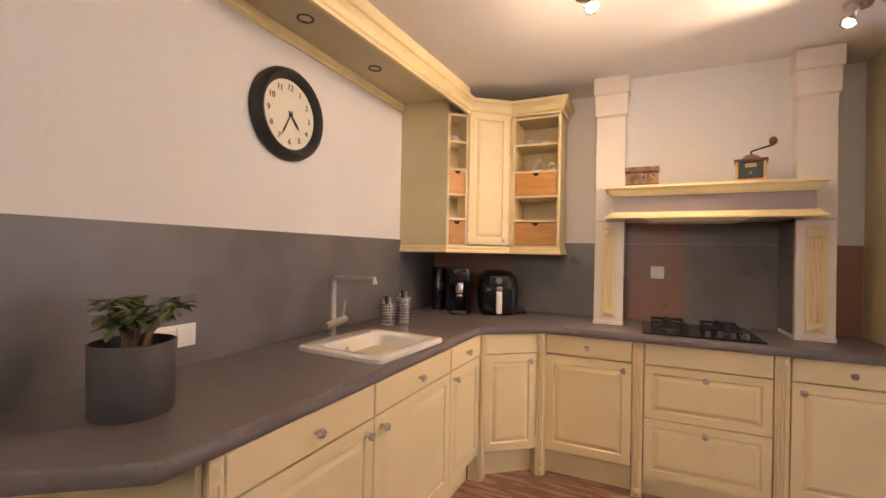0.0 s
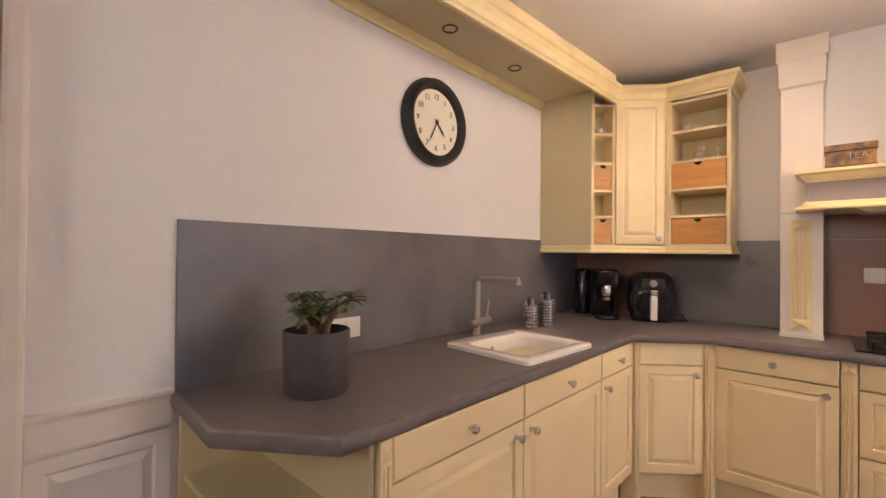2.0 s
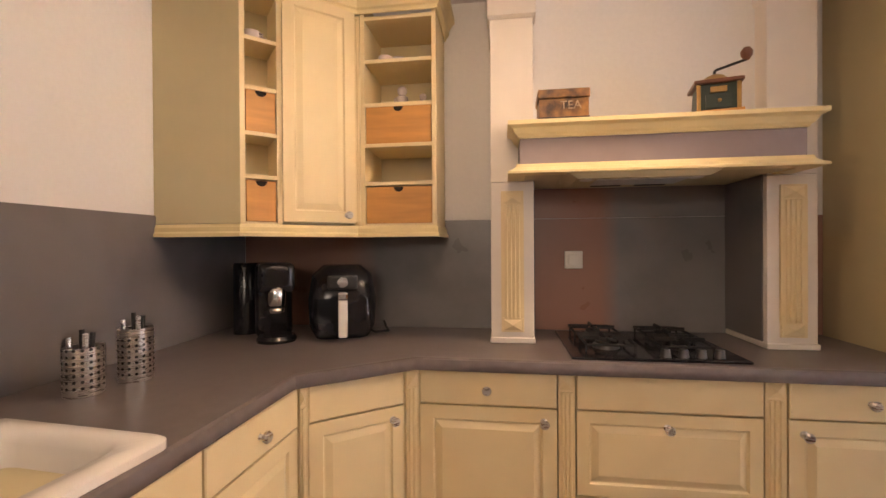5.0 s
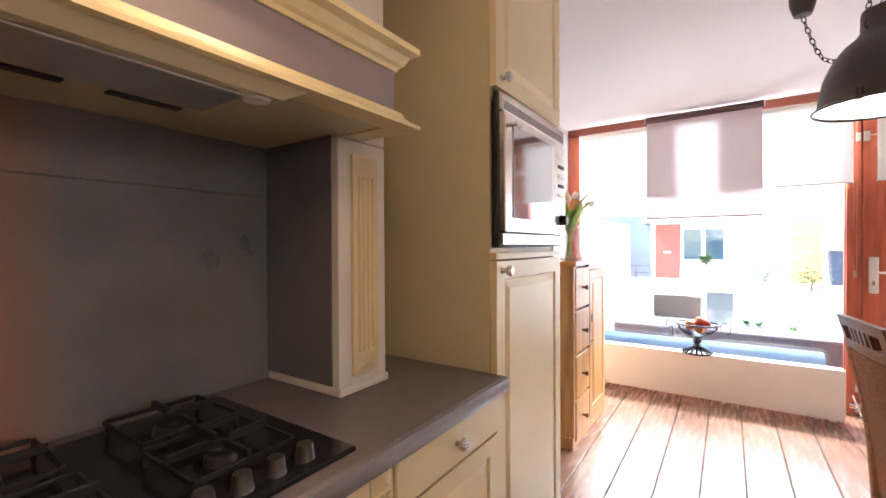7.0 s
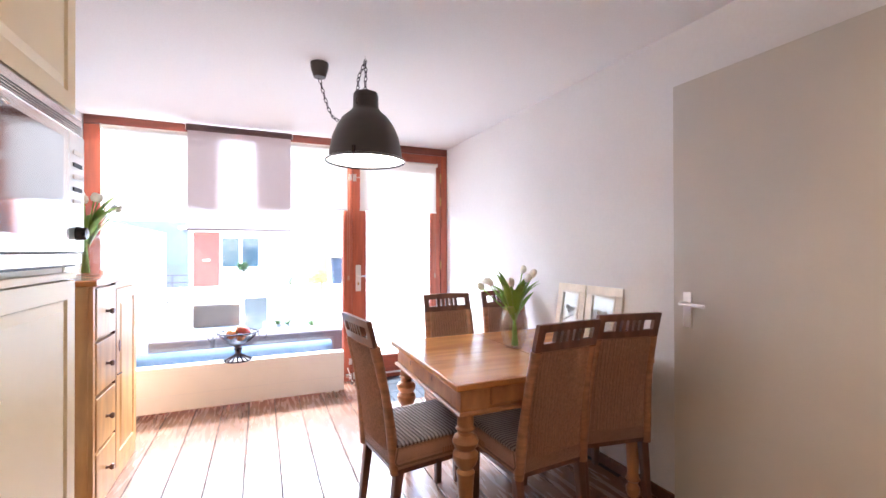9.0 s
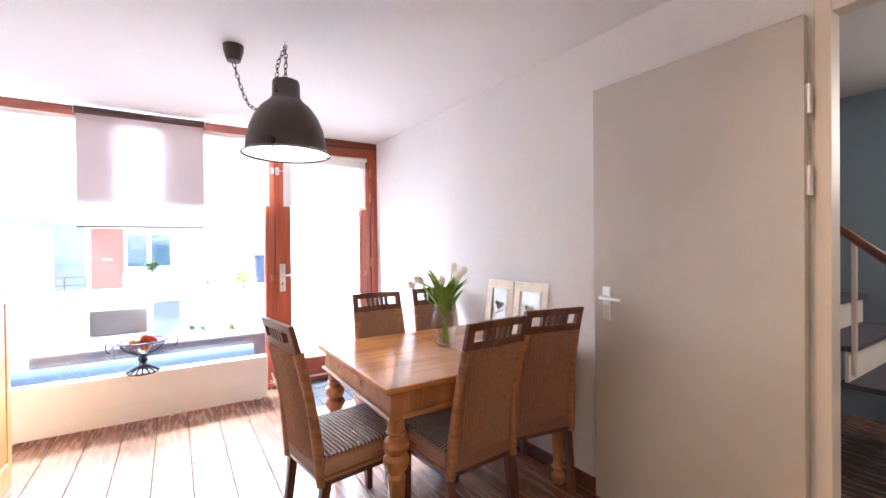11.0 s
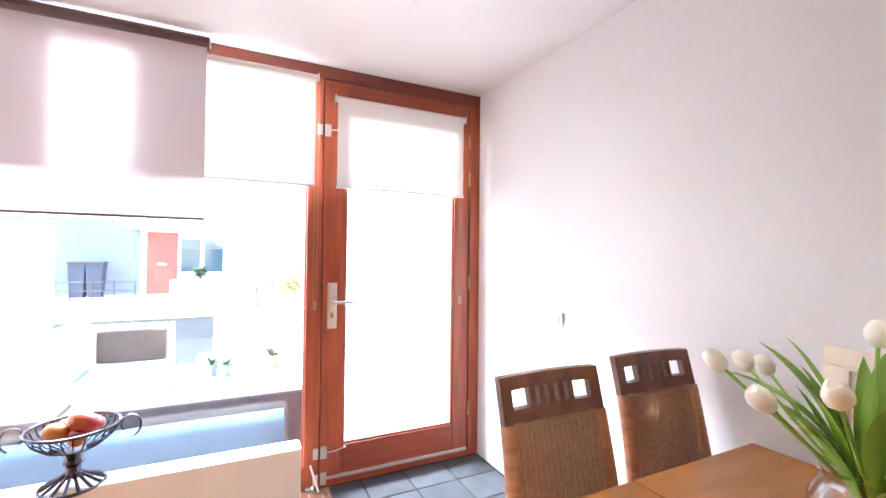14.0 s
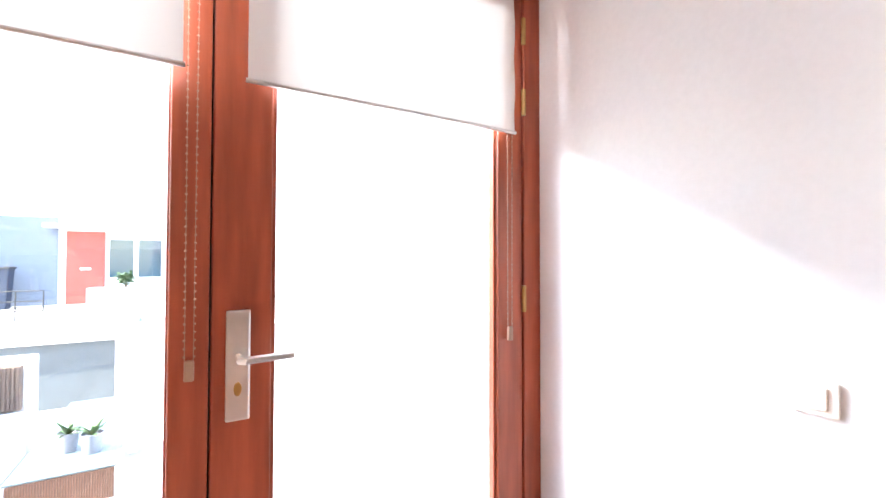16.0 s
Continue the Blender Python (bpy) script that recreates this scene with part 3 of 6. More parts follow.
def bead_chain(y, z0, z1, x=WX - 0.02):
    t = thing("blind_chain", x, y, z0, "thin pale bead chain loop hanging from a roller blind", "chain", "bead chains of the blinds")
    b = tube([(x, y, z1), (x, y + 0.003, z0 + 0.02)], 0.0012, 4)
    tube([(x, y + 0.022, z1), (x, y + 0.02, z0 + 0.02)], 0.0012, 4, b)
    n = int((z1 - z0) / 0.018)
    for i in range(n):
        z = z0 + 0.03 + i * 0.018
        for yy in (y + 0.0015, y + 0.021):
            bmesh.ops.create_icosphere(b, subdivisions=1, radius=0.0029, matrix=Matrix.Translation((x, yy, z)))
    part("chain", b, BEAD, t)
    part("tensioner", box(x - 0.006, y + 0.001, z0 - 0.025, x + 0.006, y + 0.021, z0 + 0.022, 0.005), BEAD, t, "beige plastic tensioner")


bead_chain(1.055, 1.06, 2.3)
bead_chain(0.138, 1.06, 2.25, WX - 0.012)
bead_chain(3.01, 1.15, 2.3)

# radiator in front of the window
rad = thing("radiator", 5.5, 2.1, FZ, "long low white panel radiator on short feet before the window", "radiator")
part("front_panel", box(5.400, 1.165, 0.07, 5.435, 3.08, 0.418, 0.004), RADM, rad)
part("rear_panel", box(5.53, 1.17, 0.08, 5.55, 3.07, 0.405, 0.004), RADM, rad)
part("side_cover", box(5.436, 1.16, 0.075, 5.53, 1.175, 0.41, 0.003), RADM, rad)
part("side_cover", box(5.436, 3.065, 0.075, 5.53, 3.08, 0.41, 0.003), RADM, rad)
b = bmesh.new()
for i in range(94):
    y = 1.185 + i * 0.02
    box(5.437, y, 0.4, 5.529, y + 0.010, 0.412, 0, b)
box(5.437, 1.176, 0.39, 5.529, 3.064, 0.398, 0, b)
part("top_grille", b, RADM, rad)
part("front_joint", box(5.3985, 1.17, 0.196, 5.401, 3.07, 0.199), SATIN, rad)
for y in (1.85, 2.75):
    part("foot", box(5.46, y - 0.012, FZ, 5.50, y + 0.012, 0.082, 0.002), RADM, rad)
for y in (1.22, 1.27, 1.30):
    part("pipe", tube([(5.48, y, FZ), (5.48, y, 0.1)], 0.011, 10), PLASTIC, rad, "white riser pipe")
part("valve", lathe([(0, 0), (0.018, 0), (0.018, 0.03), (0.011, 0.04), (0, 0.04)], 5.48, 1.135, 0.17, 12, m=Matrix.Rotation(radians(90), 4, "X")), CHROME, rad, "chrome radiator valve")
part("box_cable", box(5.46, 1.20, FZ, 5.50, 1.24, 0.1, 0.003), PLASTIC, rad)

# fruit bowl
BX, BY, BZ = 5.455, 2.03, 0.412
bowl = thing("fruit_bowl", BX, BY, BZ, "dark wire pedestal bowl with scrolled handles on the white radiator", "bowl")
part("rim", tube([(BX + 0.150 * math.cos(a), BY + 0.150 * math.sin(a), BZ + 0.235) for a in [i * math.pi / 16 for i in range(32)]], 0.0065, 8, closed=True), BRONZE, bowl)
b = bmesh.new()
for i in range(26):
    a = i * 2 * math.pi / 26
    b = tube([(BX + r * math.cos(a), BY + r * math.sin(a), BZ + h) for r, h in ((0.147, 0.232), (0.130, 0.195), (0.09, 0.16), (0.04, 0.14))], 0.0028, 5)
    part("basket_wire", b, BRONZE, bowl)
b = lathe([(0, 0.145), (0.045, 0.142), (0.032, 0.12), (0.028, 0.11), (0.036, 0.095), (0.024, 0.08), (0.024, 0.06), (0.036, 0.04), (0, 0.04)], BX, BY, BZ, 16)
part("stem", b, BRONZE, bowl)
b = bmesh.new()
for i in range(14):
    a = i * 2 * math.pi / 14
    b = tube([(BX + r * math.cos(a), BY + r * math.sin(a), BZ + h) for r, h in ((0.025, 0.05), (0.05, 0.035), (0.085, 0.014), (0.104, 0.005))], 0.0065, 6)
    part("foot_wire", b, BRONZE, bowl)
part("foot_ring", tube([(BX + 0.104 * math.cos(a), BY + 0.104 * math.sin(a), BZ + 0.006) for a in [i * math.pi / 14 for i in range(28)]], 0.006, 6, closed=True), BRONZE, bowl)
for s in (-1, 1):
    pts = []
    for i in range(22):
        k = i / 21
        a = -1.2 + k * 5.2
        rr = 0.045 * (1 - 0.45 * k)
        pts.append((BX, BY + s * (0.182 + rr * math.cos(a)), BZ + 0.215 + rr * math.sin(a) * 1.15))
    part("scroll_handle", tube(pts, 0.004, 6), BRONZE, bowl)


def fruit(x, y, z, r, kind="apple"):
    prof = [(0, -0.85), (0.3, -0.92), (0.75, -0.6), (1.0, 0.0), (0.9, 0.5), (0.5, 0.85), (0.2, 0.86), (0.0, 0.74)]
    t = thing(kind, x, y, z - r * 0.9, "red and yellow ripe %s in the wire bowl" % kind, "fruit")
    q = lathe([(a * r, c * r) for a, c in prof], 0, 0, 0, 20, m=Matrix.Rotation(0.5, 4, "X") @ (Matrix.Diagonal((1, 1.3, 1, 1)) if kind == "mango" else Matrix.Identity(4)))
    part("flesh", q, APPLE, t, smooth=60, m=Matrix.Translation((x, y, z)))
    if kind == "apple":
        part("stalk", tube([(x, y, z + r * 0.6), (x + 0.006, y, z + r * 1.05)], 0.0015, 5), BARK, t)


fruit(BX - 0.03, BY + 0.05, BZ + 0.225, 0.042)
fruit(BX - 0.01, BY - 0.035, BZ + 0.245, 0.046, "mango")
fruit(BX + 0.045, BY + 0.035, BZ + 0.22, 0.036)
fruit(BX + 0.03, BY - 0.06, BZ + 0.225, 0.034)
fruit(BX - 0.04, BY - 0.02, BZ + 0.20, 0.036)

# switch at the garden door
def wall_switch(x, y, z, turn, label, w=0.08, h=0.08, socket=False):
    t = thing("wall_switch" if not socket else "wall_socket", x, y, z, label, "switch" if not socket else "socket")
    M = place(x, y, z, turn)
    part("plate", box(-w / 2, -0.012, -h / 2, w / 2, 0, h / 2, 0.005), PLASTIC, t, m=M)
    if socket:
        part("rocker", box(-w * 0.42, -0.017, -h * 0.35, -0.002, -0.011, h * 0.35, 0.003), PLASTIC, t, m=M)
        part("rocker", box(0.002, -0.017, -h * 0.35, w * 0.42, -0.011, h * 0.35, 0.003), PLASTIC, t, m=M)
    else:
        part("rocker", box(-w * 0.3, -0.019, -h * 0.32, w * 0.3, -0.011, h * 0.32, 0.004), PLASTIC, t, m=M)
    return t


wall_switch(4.965, south(4.965), 1.034, 180, "white rocker switch on the white wall by the garden door", 0.082, 0.07)

# the open room door against the wall, its frame
dr = thing("door_2", 2.12, 0.03, FZ, "greige flush room door standing wide open against the wall", "door", kind="structure")
part("door_leaf", box(2.125, 0.022, FZ + 0.01, 2.978, 0.062, 2.12, 0.003), DOORM, dr)
part("door_plate", box(2.882, 0.062, 0.962, 2.925, 0.069, 1.127, 0.004), SATIN, dr, "brushed aluminium plate")
part("door_handle", tube([(2.905, 0.066, 1.075), (2.905, 0.115, 1.075), (2.895, 0.12, 1.075), (2.79, 0.12, 1.073)], 0.0095), SATIN, dr, "brushed aluminium lever")
for z in (0.4, 1.55, 1.83):
    part("hinge", lathe([(0, -0.05), (0.012, -0.05), (0.012, 0.05), (0, 0.05)], 2.118, 0.045, z, 12), SATIN, dr)
dr.matrix_basis = Matrix.Translation((2.12, 0.03 + south(2.12), FZ)) @ Matrix.Rotation(0.02, 4, "Z")
fr2 = thing("door_frame", 2.1, 0, FZ, "grey white wooden door frame of the hall door", "door frame", kind="structure")
part("jamb", box(2.068, -0.15, FZ, 2.113, -0.062, CEIL - 0.003, 0.004), PILLAR, fr2)
part("jamb", box(1.62, -0.19, FZ, 1.66, -0.062, CEIL - 0.003, 0.004), PILLAR, fr2)
part("transom", box(1.661, -0.14, 2.12, 2.067, -0.066, 2.17, 0.004), PILLAR, fr2)
p = part("transom_pane", box(1.661, -0.11, 2.171, 2.067, -0.104, CEIL - 0.004), GLASS, fr2)

# stairs seen through the doorway
sta = thing("staircase", 2.2, -1.4, FZ, "dark treaded staircase with pale blue strings in the hall", "staircase", kind="structure")
for i in range(9):
    z = FZ + 0.19 * (i + 1)
    part("tread", box(1.75 + i * 0.17, -2.1, z - 0.03, 1.98 + i * 0.17, -1.1, z, 0.006), CARPET, sta)
    part("riser", box(1.775 + i * 0.17, -2.09, z - 0.19, 1.79 + i * 0.17, -1.11, z - 0.031), PILLAR, sta)
part("handrail", tube([(1.8, -1.05, 0.95), (3.3, -1.05, 2.3)], 0.022), WALNUT, sta, "dark wooden handrail")
for i in range(4):
    part("baluster", tube([(1.9 + i * 0.35, -1.06, 0.3 + i * 0.36), (1.9 + i * 0.35, -1.06, 1.02 + i * 0.315)], 0.012), PILLAR, sta)

# white dado beside the worktop
dado = thing("wall_panelling", 0, 0.1, FZ, "white painted panelling below a moulded rail beside the worktop", "panelling", kind="structure")
q = panel_front(0.30, 0.76, 0.012, 0.05)
part("panel", q, PILLAR, dado, m=place(0.014, -0.09, 0.06, 90))
part("panel_rail", box(0.0, -0.09, 0.83, 0.012, 0.215, 0.905, 0.002), PILLAR, dado)
part("cap_rail", moulding([(0.0, 0.216), (0.0, -0.09)][::-1], [(0, 0.905), (0.012, 0.905), (0.016, 0.915), (0.024, 0.92), (0.024, 0.93), (0, 0.932)]), PILLAR, dado)
cas = thing("door_casing", 0, -0.2, FZ, "white painted door casing at the end of the kitchen wall", "door casing", kind="structure")
part("casing_board", box(0.0, -0.14, FZ, 0.05, -0.092, CEIL - 0.002, 0.012), PILLAR, cas)
part("casing_board", box(0.0, -0.20, FZ, 0.075, -0.142, CEIL - 0.002, 0.016), PILLAR, cas)
part("casing_board", box(0.0, -1.0, FZ, 0.03, -0.202, CEIL - 0.002, 0.006), DOORM, cas)


# kitchen units
def knob(parent, M, x, z, y=-0.0):
    part("knob", knob_mesh(), STEEL, parent, "brushed steel knob", smooth=50, m=M @ Matrix.Translation((x, y, z)))


ZT, ZS, ZB, CT = 0.875, 0.759, 0.205, 0.92


def base_unit(px, py, turn, w, depth, label, kind="drawer_door", side="r", extra=0):
    t = thing("base_cabinet", px, py, FZ, label, "kitchen cabinet", "base cabinets of the kitchen")
    M = place(px, py, 0, turn)
    part("body", box(0.002, 0.022, ZB - 0.02, w - 0.002, depth, ZT, 0.002), CREAM_SHADED, t, m=M)
    part("plinth", box(0.0, 0.07, FZ, w, 0.088, ZB - 0.021, 0.001), CREAM, t, m=M)
    g = 0.003
    if kind == "drawer_door":
        part("drawer", panel_front(w - 2 * g, ZT - ZS - g, raised=False), CREAM, t, m=M @ Matrix.Translation((g, 0, ZS + g)))
        part("door", panel_front(w - 2 * g, ZS - ZB - g, rail=0.065), CREAM, t, m=M @ Matrix.Translation((g, 0, ZB)))
        knob(t, M, w / 2, (ZT + ZS) / 2)
        knob(t, M, w - 0.045 if side == "r" else 0.045, ZS - 0.045)
    if kind == "blank_door":
        part("fascia", panel_front(w - 2 * g, ZT - ZS - g, raised=False), CREAM, t, m=M @ Matrix.Translation((g, 0, ZS + g)))
        part("door", panel_front(w - 2 * g, ZS - ZB - g, rail=0.06), CREAM, t, m=M @ Matrix.Translation((g, 0, ZB)))
        knob(t, M, w - 0.045 if side == "r" else 0.045, ZS - 0.045)
    if kind == "drawers":
        part("fascia", panel_front(w - 2 * g, ZT - ZS - g, raised=False), CREAM, t, m=M @ Matrix.Translation((g, 0, ZS + g)))
        for z0, z1 in ((0.480, ZS), (0.168, 0.477)):
            part("drawer", panel_front(w - 2 * g, z1 - z0 - g, rail=0.055), CREAM, t, m=M @ Matrix.Translation((g, 0, z0)))
            knob(t, M, w / 2, z1 - 0.045)
    return t


YF = 2.362
# the run below the sink stands a little out of square to the wall
WT = 88.45
WDX, WDY = 0.027, 0.9996


def west(d, out=0.0):
    """A point of the front of the sink run, d along it and out before it."""
    return 0.6175 + d * WDX + out * WDY, 0.517 + d * WDY - out * WDX


base_unit(*west(0.0), WT, 0.585, 0.59, "cream base cabinet with drawer over panel door under grey worktop", side="r")
base_unit(*west(0.586), WT, 0.632, 0.60, "cream base cabinet with drawer over door below the white sink", side="l")
base_unit(*west(1.219), WT, 0.390, 0.60, "narrow cream base cabinet with drawer over door beside the corner", side="l")
base_unit(0.682, 2.148, 37.9, 0.325, 0.24, "cream diagonal corner cabinet with blank fascia over door", "blank_door")
base_unit(0.985, YF, 0, 0.465, 0.52, "cream base cabinet with drawer over door beside the fluted pilaster")
base_unit(1.507, YF, 0, 0.565, 0.52, "cream cabinet with two deep drawers under the gas hob", "drawers")
base_unit(2.137, YF, 0, 0.445, 0.52, "cream base cabinet with drawer over door beside the tall oven cabinet", side="l")


def pilaster(px, py, turn, w, z0, z1, label, n=4, cap=0.06, mat=CREAM, back=0.04):
    t = thing("pilaster", px, py, z0, label, "pilaster")
    M = place(px, py, z0, turn)
    part("fluted_face", fluted(w, z1 - z0, 0.014, n, cap), mat, t, m=M)
    part("backing", box(0.001, 0.0005, 0, w - 0.001, back, z1 - z0), CREAM_SHADED, t, m=M)
    return t


pilaster(1.452, YF + 0.01, 0, 0.053, FZ, ZT, "narrow cream fluted pilaster between base cabinets", 3)
pilaster(2.075, YF + 0.01, 0, 0.06, FZ, ZT, "narrow cream fluted pilaster between base cabinets", 3)
pilaster(*west(-0.037, -0.004), WT, 0.036, FZ, ZT, "narrow cream fluted pilaster at the end of the base cabinets", 2)
pilaster(0.6635, 2.1315, 42, 0.020, FZ, ZT, "slim cream filler strip at the worktop corner", 1)
pilaster(0.942, 2.349, 24, 0.042, FZ, ZT, "slim cream filler strip at the worktop corner", 2)

fl = thing("corner_filler", 0.95, 2.36, FZ, "cream filler column in the inner corner of the base cabinets", "filler")
part("column", prism([(0.934, 2.351), (0.944, 2.358), (0.986, 2.374), (0.99, 2.43), (0.88, 2.43)], FZ, ZT), CREAM, fl)
fl = thing("corner_filler", 0.65, 2.04, FZ, "cream filler column between the narrow and the diagonal cabinet", "filler")
part("column", prism([(0.656, 2.1275), (0.664, 2.138), (0.684, 2.156), (0.68, 2.20), (0.60, 2.19), (0.60, 2.1275)], FZ, ZT), CREAM, fl)

# open corner shelf under the end of the worktop
shf = thing("open_end_shelf", 0.2, 0.35, FZ, "cream open end shelf unit below the cut corner of the worktop", "shelf unit")
part("back_panel", box(0.001, 0.235, FZ, 0.018, 0.47, ZT), CREAM, shf)
part("side_panel", box(0.018, 0.461, FZ, 0.600, 0.4775, ZT), CREAM_SHADED, shf)
for z in (FZ + 0.08, 0.40, 0.655):
    part("shelf", prism([(0.0185, 0.245), (0.27, 0.245), (0.55, 0.40), (0.58, 0.4605), (0.0185, 0.4605)], z, z + 0.018, 0.002), CREAM_SHADED, shf)

# worktop with hole for nothing: the sink sits on it
wt = thing("worktop", 0.4, 1.2, ZT, "dull grey laminate worktop with rounded front edge, running round the corner", "worktop")
SX0, SX1, SY0, SY1 = 0.245, 0.585, 1.22, 1.655
b = bmesh.new()
# the part at the west wall is laid in strips round the sink
prism([(0.002, 0.222), (0.014, 0.222), (0.362, 0.198), (0.608, 0.376), (0.631, SY0), (0.002, SY0)], 0.878, CT, 0, b)
prism([(0.002, SY0), (SX0, SY0), (SX0, SY1), (0.002, SY1)], 0.878, CT, 0, b)
prism([(SX1, SY0), (0.631, SY0), (0.643, SY1), (SX1, SY1)], 0.878, CT, 0, b)
prism([(0.002, SY1), (0.643, SY1), (0.655, 2.110), (0.974, 2.352), (2.583, 2.340), (2.583, WY - 0.002), (0.002, WY - 0.002)], 0.878, CT, 0, b)
bmesh.ops.remove_doubles(b, verts=b.verts, dist=0.0002)
part("slab", b, GREY, wt)
part("front_nosing", moulding([(0.014, 0.2215), (0.362, 0.1975), (0.6085, 0.3755), (0.6555, 2.110), (0.9743, 2.3515), (2.583, 2.3395)],
                              [(0, 0.8775), (0.006, 0.8775), (0.012, 0.885), (0.013, 0.905), (0.009, 0.916), (0.0, 0.9205)]), GREY, wt, "rounded front edge", smooth=40)

# splashbacks
sp = thing("splashback", 0.0, 1.5, CT, "mottled grey splashback panel above the worktop", "splashback")
part("panel", box(0.0005, 0.222, CT + 0.001, 0.010, WY - 0.012, 1.418, 0.001), SPLASH, sp)
part("panel", box(0.011, WY - 0.011, CT + 0.001, 2.583, WY - 0.001, 1.418, 0.001), SPLASHN, sp)

# sink
sk = thing("sink", 0.36, 1.5, CT, "white ceramic inset sink with overflow in the grey worktop", "sink")
b = bmesh.new()
OX0, OX1, OY0, OY1 = 0.19, 0.628, 1.185, 1.68
IX0, IX1, IY0, IY1 = 0.275, 0.560, 1.25, 1.625
SKM = Matrix.Translation((0.41, 1.43, 0)) @ Matrix.Rotation(radians(-4.5), 4, "Z") @ Matrix.Translation((-0.41, -1.43, 0))


def ring(x0, y0, x1, y1, z, r, n=5):
    pts = []
    for cx, cy, a0 in ((x1 - r, y1 - r, 0), (x0 + r, y1 - r, 90), (x0 + r, y0 + r, 180), (x1 - r, y0 + r, 270)):
        for i in range(n):
            a = radians(a0 + 90 * i / (n - 1))
            pts.append((cx + r * math.cos(a), cy + r * math.sin(a), z))
    return pts


def loft(rings, bm=None, cap0=False, cap1=True):
    b = bmesh.new()
    vs = [[b.verts.new(p) for p in r] for r in rings]
    for p, q in zip(vs, vs[1:]):
        for k in range(len(p)):
            b.faces.new((p[k], p[(k + 1) % len(p)], q[(k + 1) % len(p)], q[k]))
    if cap0:
        b.faces.new(vs[0][::-1])
    if cap1:
        b.faces.new(vs[-1])
    return join(bm, b)


part("basin", loft([ring(OX0, OY0, OX1, OY1, CT + 0.001, 0.03), ring(OX0, OY0, OX1, OY1, CT + 0.016, 0.03), ring(OX0 + 0.008, OY0 + 0.008, OX1 - 0.008, OY1 - 0.008, CT + 0.022, 0.026),
                    ring(IX0 - 0.012, IY0 - 0.012, IX1 + 0.012, IY1 + 0.012, CT + 0.018, 0.05), ring(IX0, IY0, IX1, IY1, CT + 0.0, 0.045),
                    ring(IX0 + 0.012, IY0 + 0.012, IX1 - 0.012, IY1 - 0.012, CT - 0.15, 0.05), ring(IX0 + 0.05, IY0 + 0.05, IX1 - 0.05, IY1 - 0.05, CT - 0.175, 0.04)]), CERAMIC, sk, smooth=50, m=SKM)
part("overflow", lathe([(0, 0.004), (0.014, 0.003), (0.018, 0.0), (0, 0)], 0.287, 1.40, CT - 0.03, 16, m=Matrix.Rotation(radians(90), 4, "Y")), CHROME, sk, "chrome overflow ring")
part("drain", lathe([(0, 0.004), (0.03, 0.003), (0.036, 0.0), (0, 0)], 0.41, 1.44, CT - 0.174, 16), CHROME, sk)

# tap
TX, TY = 0.112, 1.512
tap = thing("kitchen_tap", TX, TY, CT, "brushed steel mixer tap with square spout behind the white sink", "tap")
part("body", tube([(TX, TY, CT), (TX, TY, CT + 0.275)], 0.017, 14), TAPM, tap, smooth=40)
part("spout", tube([(TX, TY, CT + 0.27), (TX + 0.012, TY, CT + 0.283), (TX + 0.225, TY + 0.02, CT + 0.283), (TX + 0.228, TY + 0.02, CT + 0.262)], 0.015, 12), TAPM, tap, smooth=40)
part("mixer_bar", tube([(TX + 0.02, TY - 0.075, CT + 0.06), (TX + 0.02, TY + 0.075, CT + 0.075)], 0.018, 14), TAPM, tap, smooth=40)
part("lever", tube([(TX + 0.02, TY + 0.055, CT + 0.08), (TX + 0.03, TY + 0.06, CT + 0.17)], 0.005, 8), TAPM, tap)
part("base_ring", lathe([(0, 0), (0.024, 0), (0.022, 0.012), (0, 0.012)], TX, TY, CT, 18), TAPM, tap)


# utensil holders
def caddy(x, y, h, label):
    t = thing("utensil_holder", x, y, CT, label, "utensil holder", "perforated steel holders")
    part("cylinder", lathe([(0, 0.001), (0.043, 0.001), (0.044, 0.006), (0.044, h), (0.041, h), (0.041, 0.01), (0, 0.01)], x, y, CT, 24), STEEL, t, smooth=40)
    b = bmesh.new()
    for j in range(7):
        for i in range(16):
            a = i * 2 * math.pi / 16
            bmesh.ops.create_circle(b, cap_ends=True, segments=8, radius=0.0042,
                                    matrix=Matrix.Translation((x + 0.0445 * math.cos(a), y + 0.0445 * math.sin(a), CT + 0.025 + j * 0.016)) @ Matrix.Rotation(a, 4, "Z") @ Matrix.Rotation(radians(90), 4, "Y"))
    part("perforation", b, BLACKM, t, kind="stuff")
    for k, (dx, dy, hh) in enumerate(((-0.015, 0.01, 0.04), (0.018, -0.012, 0.035), (0.0, 0.02, 0.03), (-0.012, -0.02, 0.025))):
        c = thing("utensil", x + dx, y + dy, CT + 0.012, "dark handled kitchen utensil standing in the steel holder", "utensil", "kitchen utensils")
        part("handle", tube([(x + dx * 0.7, y + dy * 0.7, CT + 0.012), (x + dx * 1.3, y + dy * 1.3, CT + h + hh)], 0.006, 8), STEEL if k % 2 else BLACKM, c)


caddy(0.192, 1.892, 0.125, "brushed steel perforated holder full of utensils behind the sink")
caddy(0.222, 2.02, 0.150, "taller brushed steel perforated holder full of utensils behind the sink")

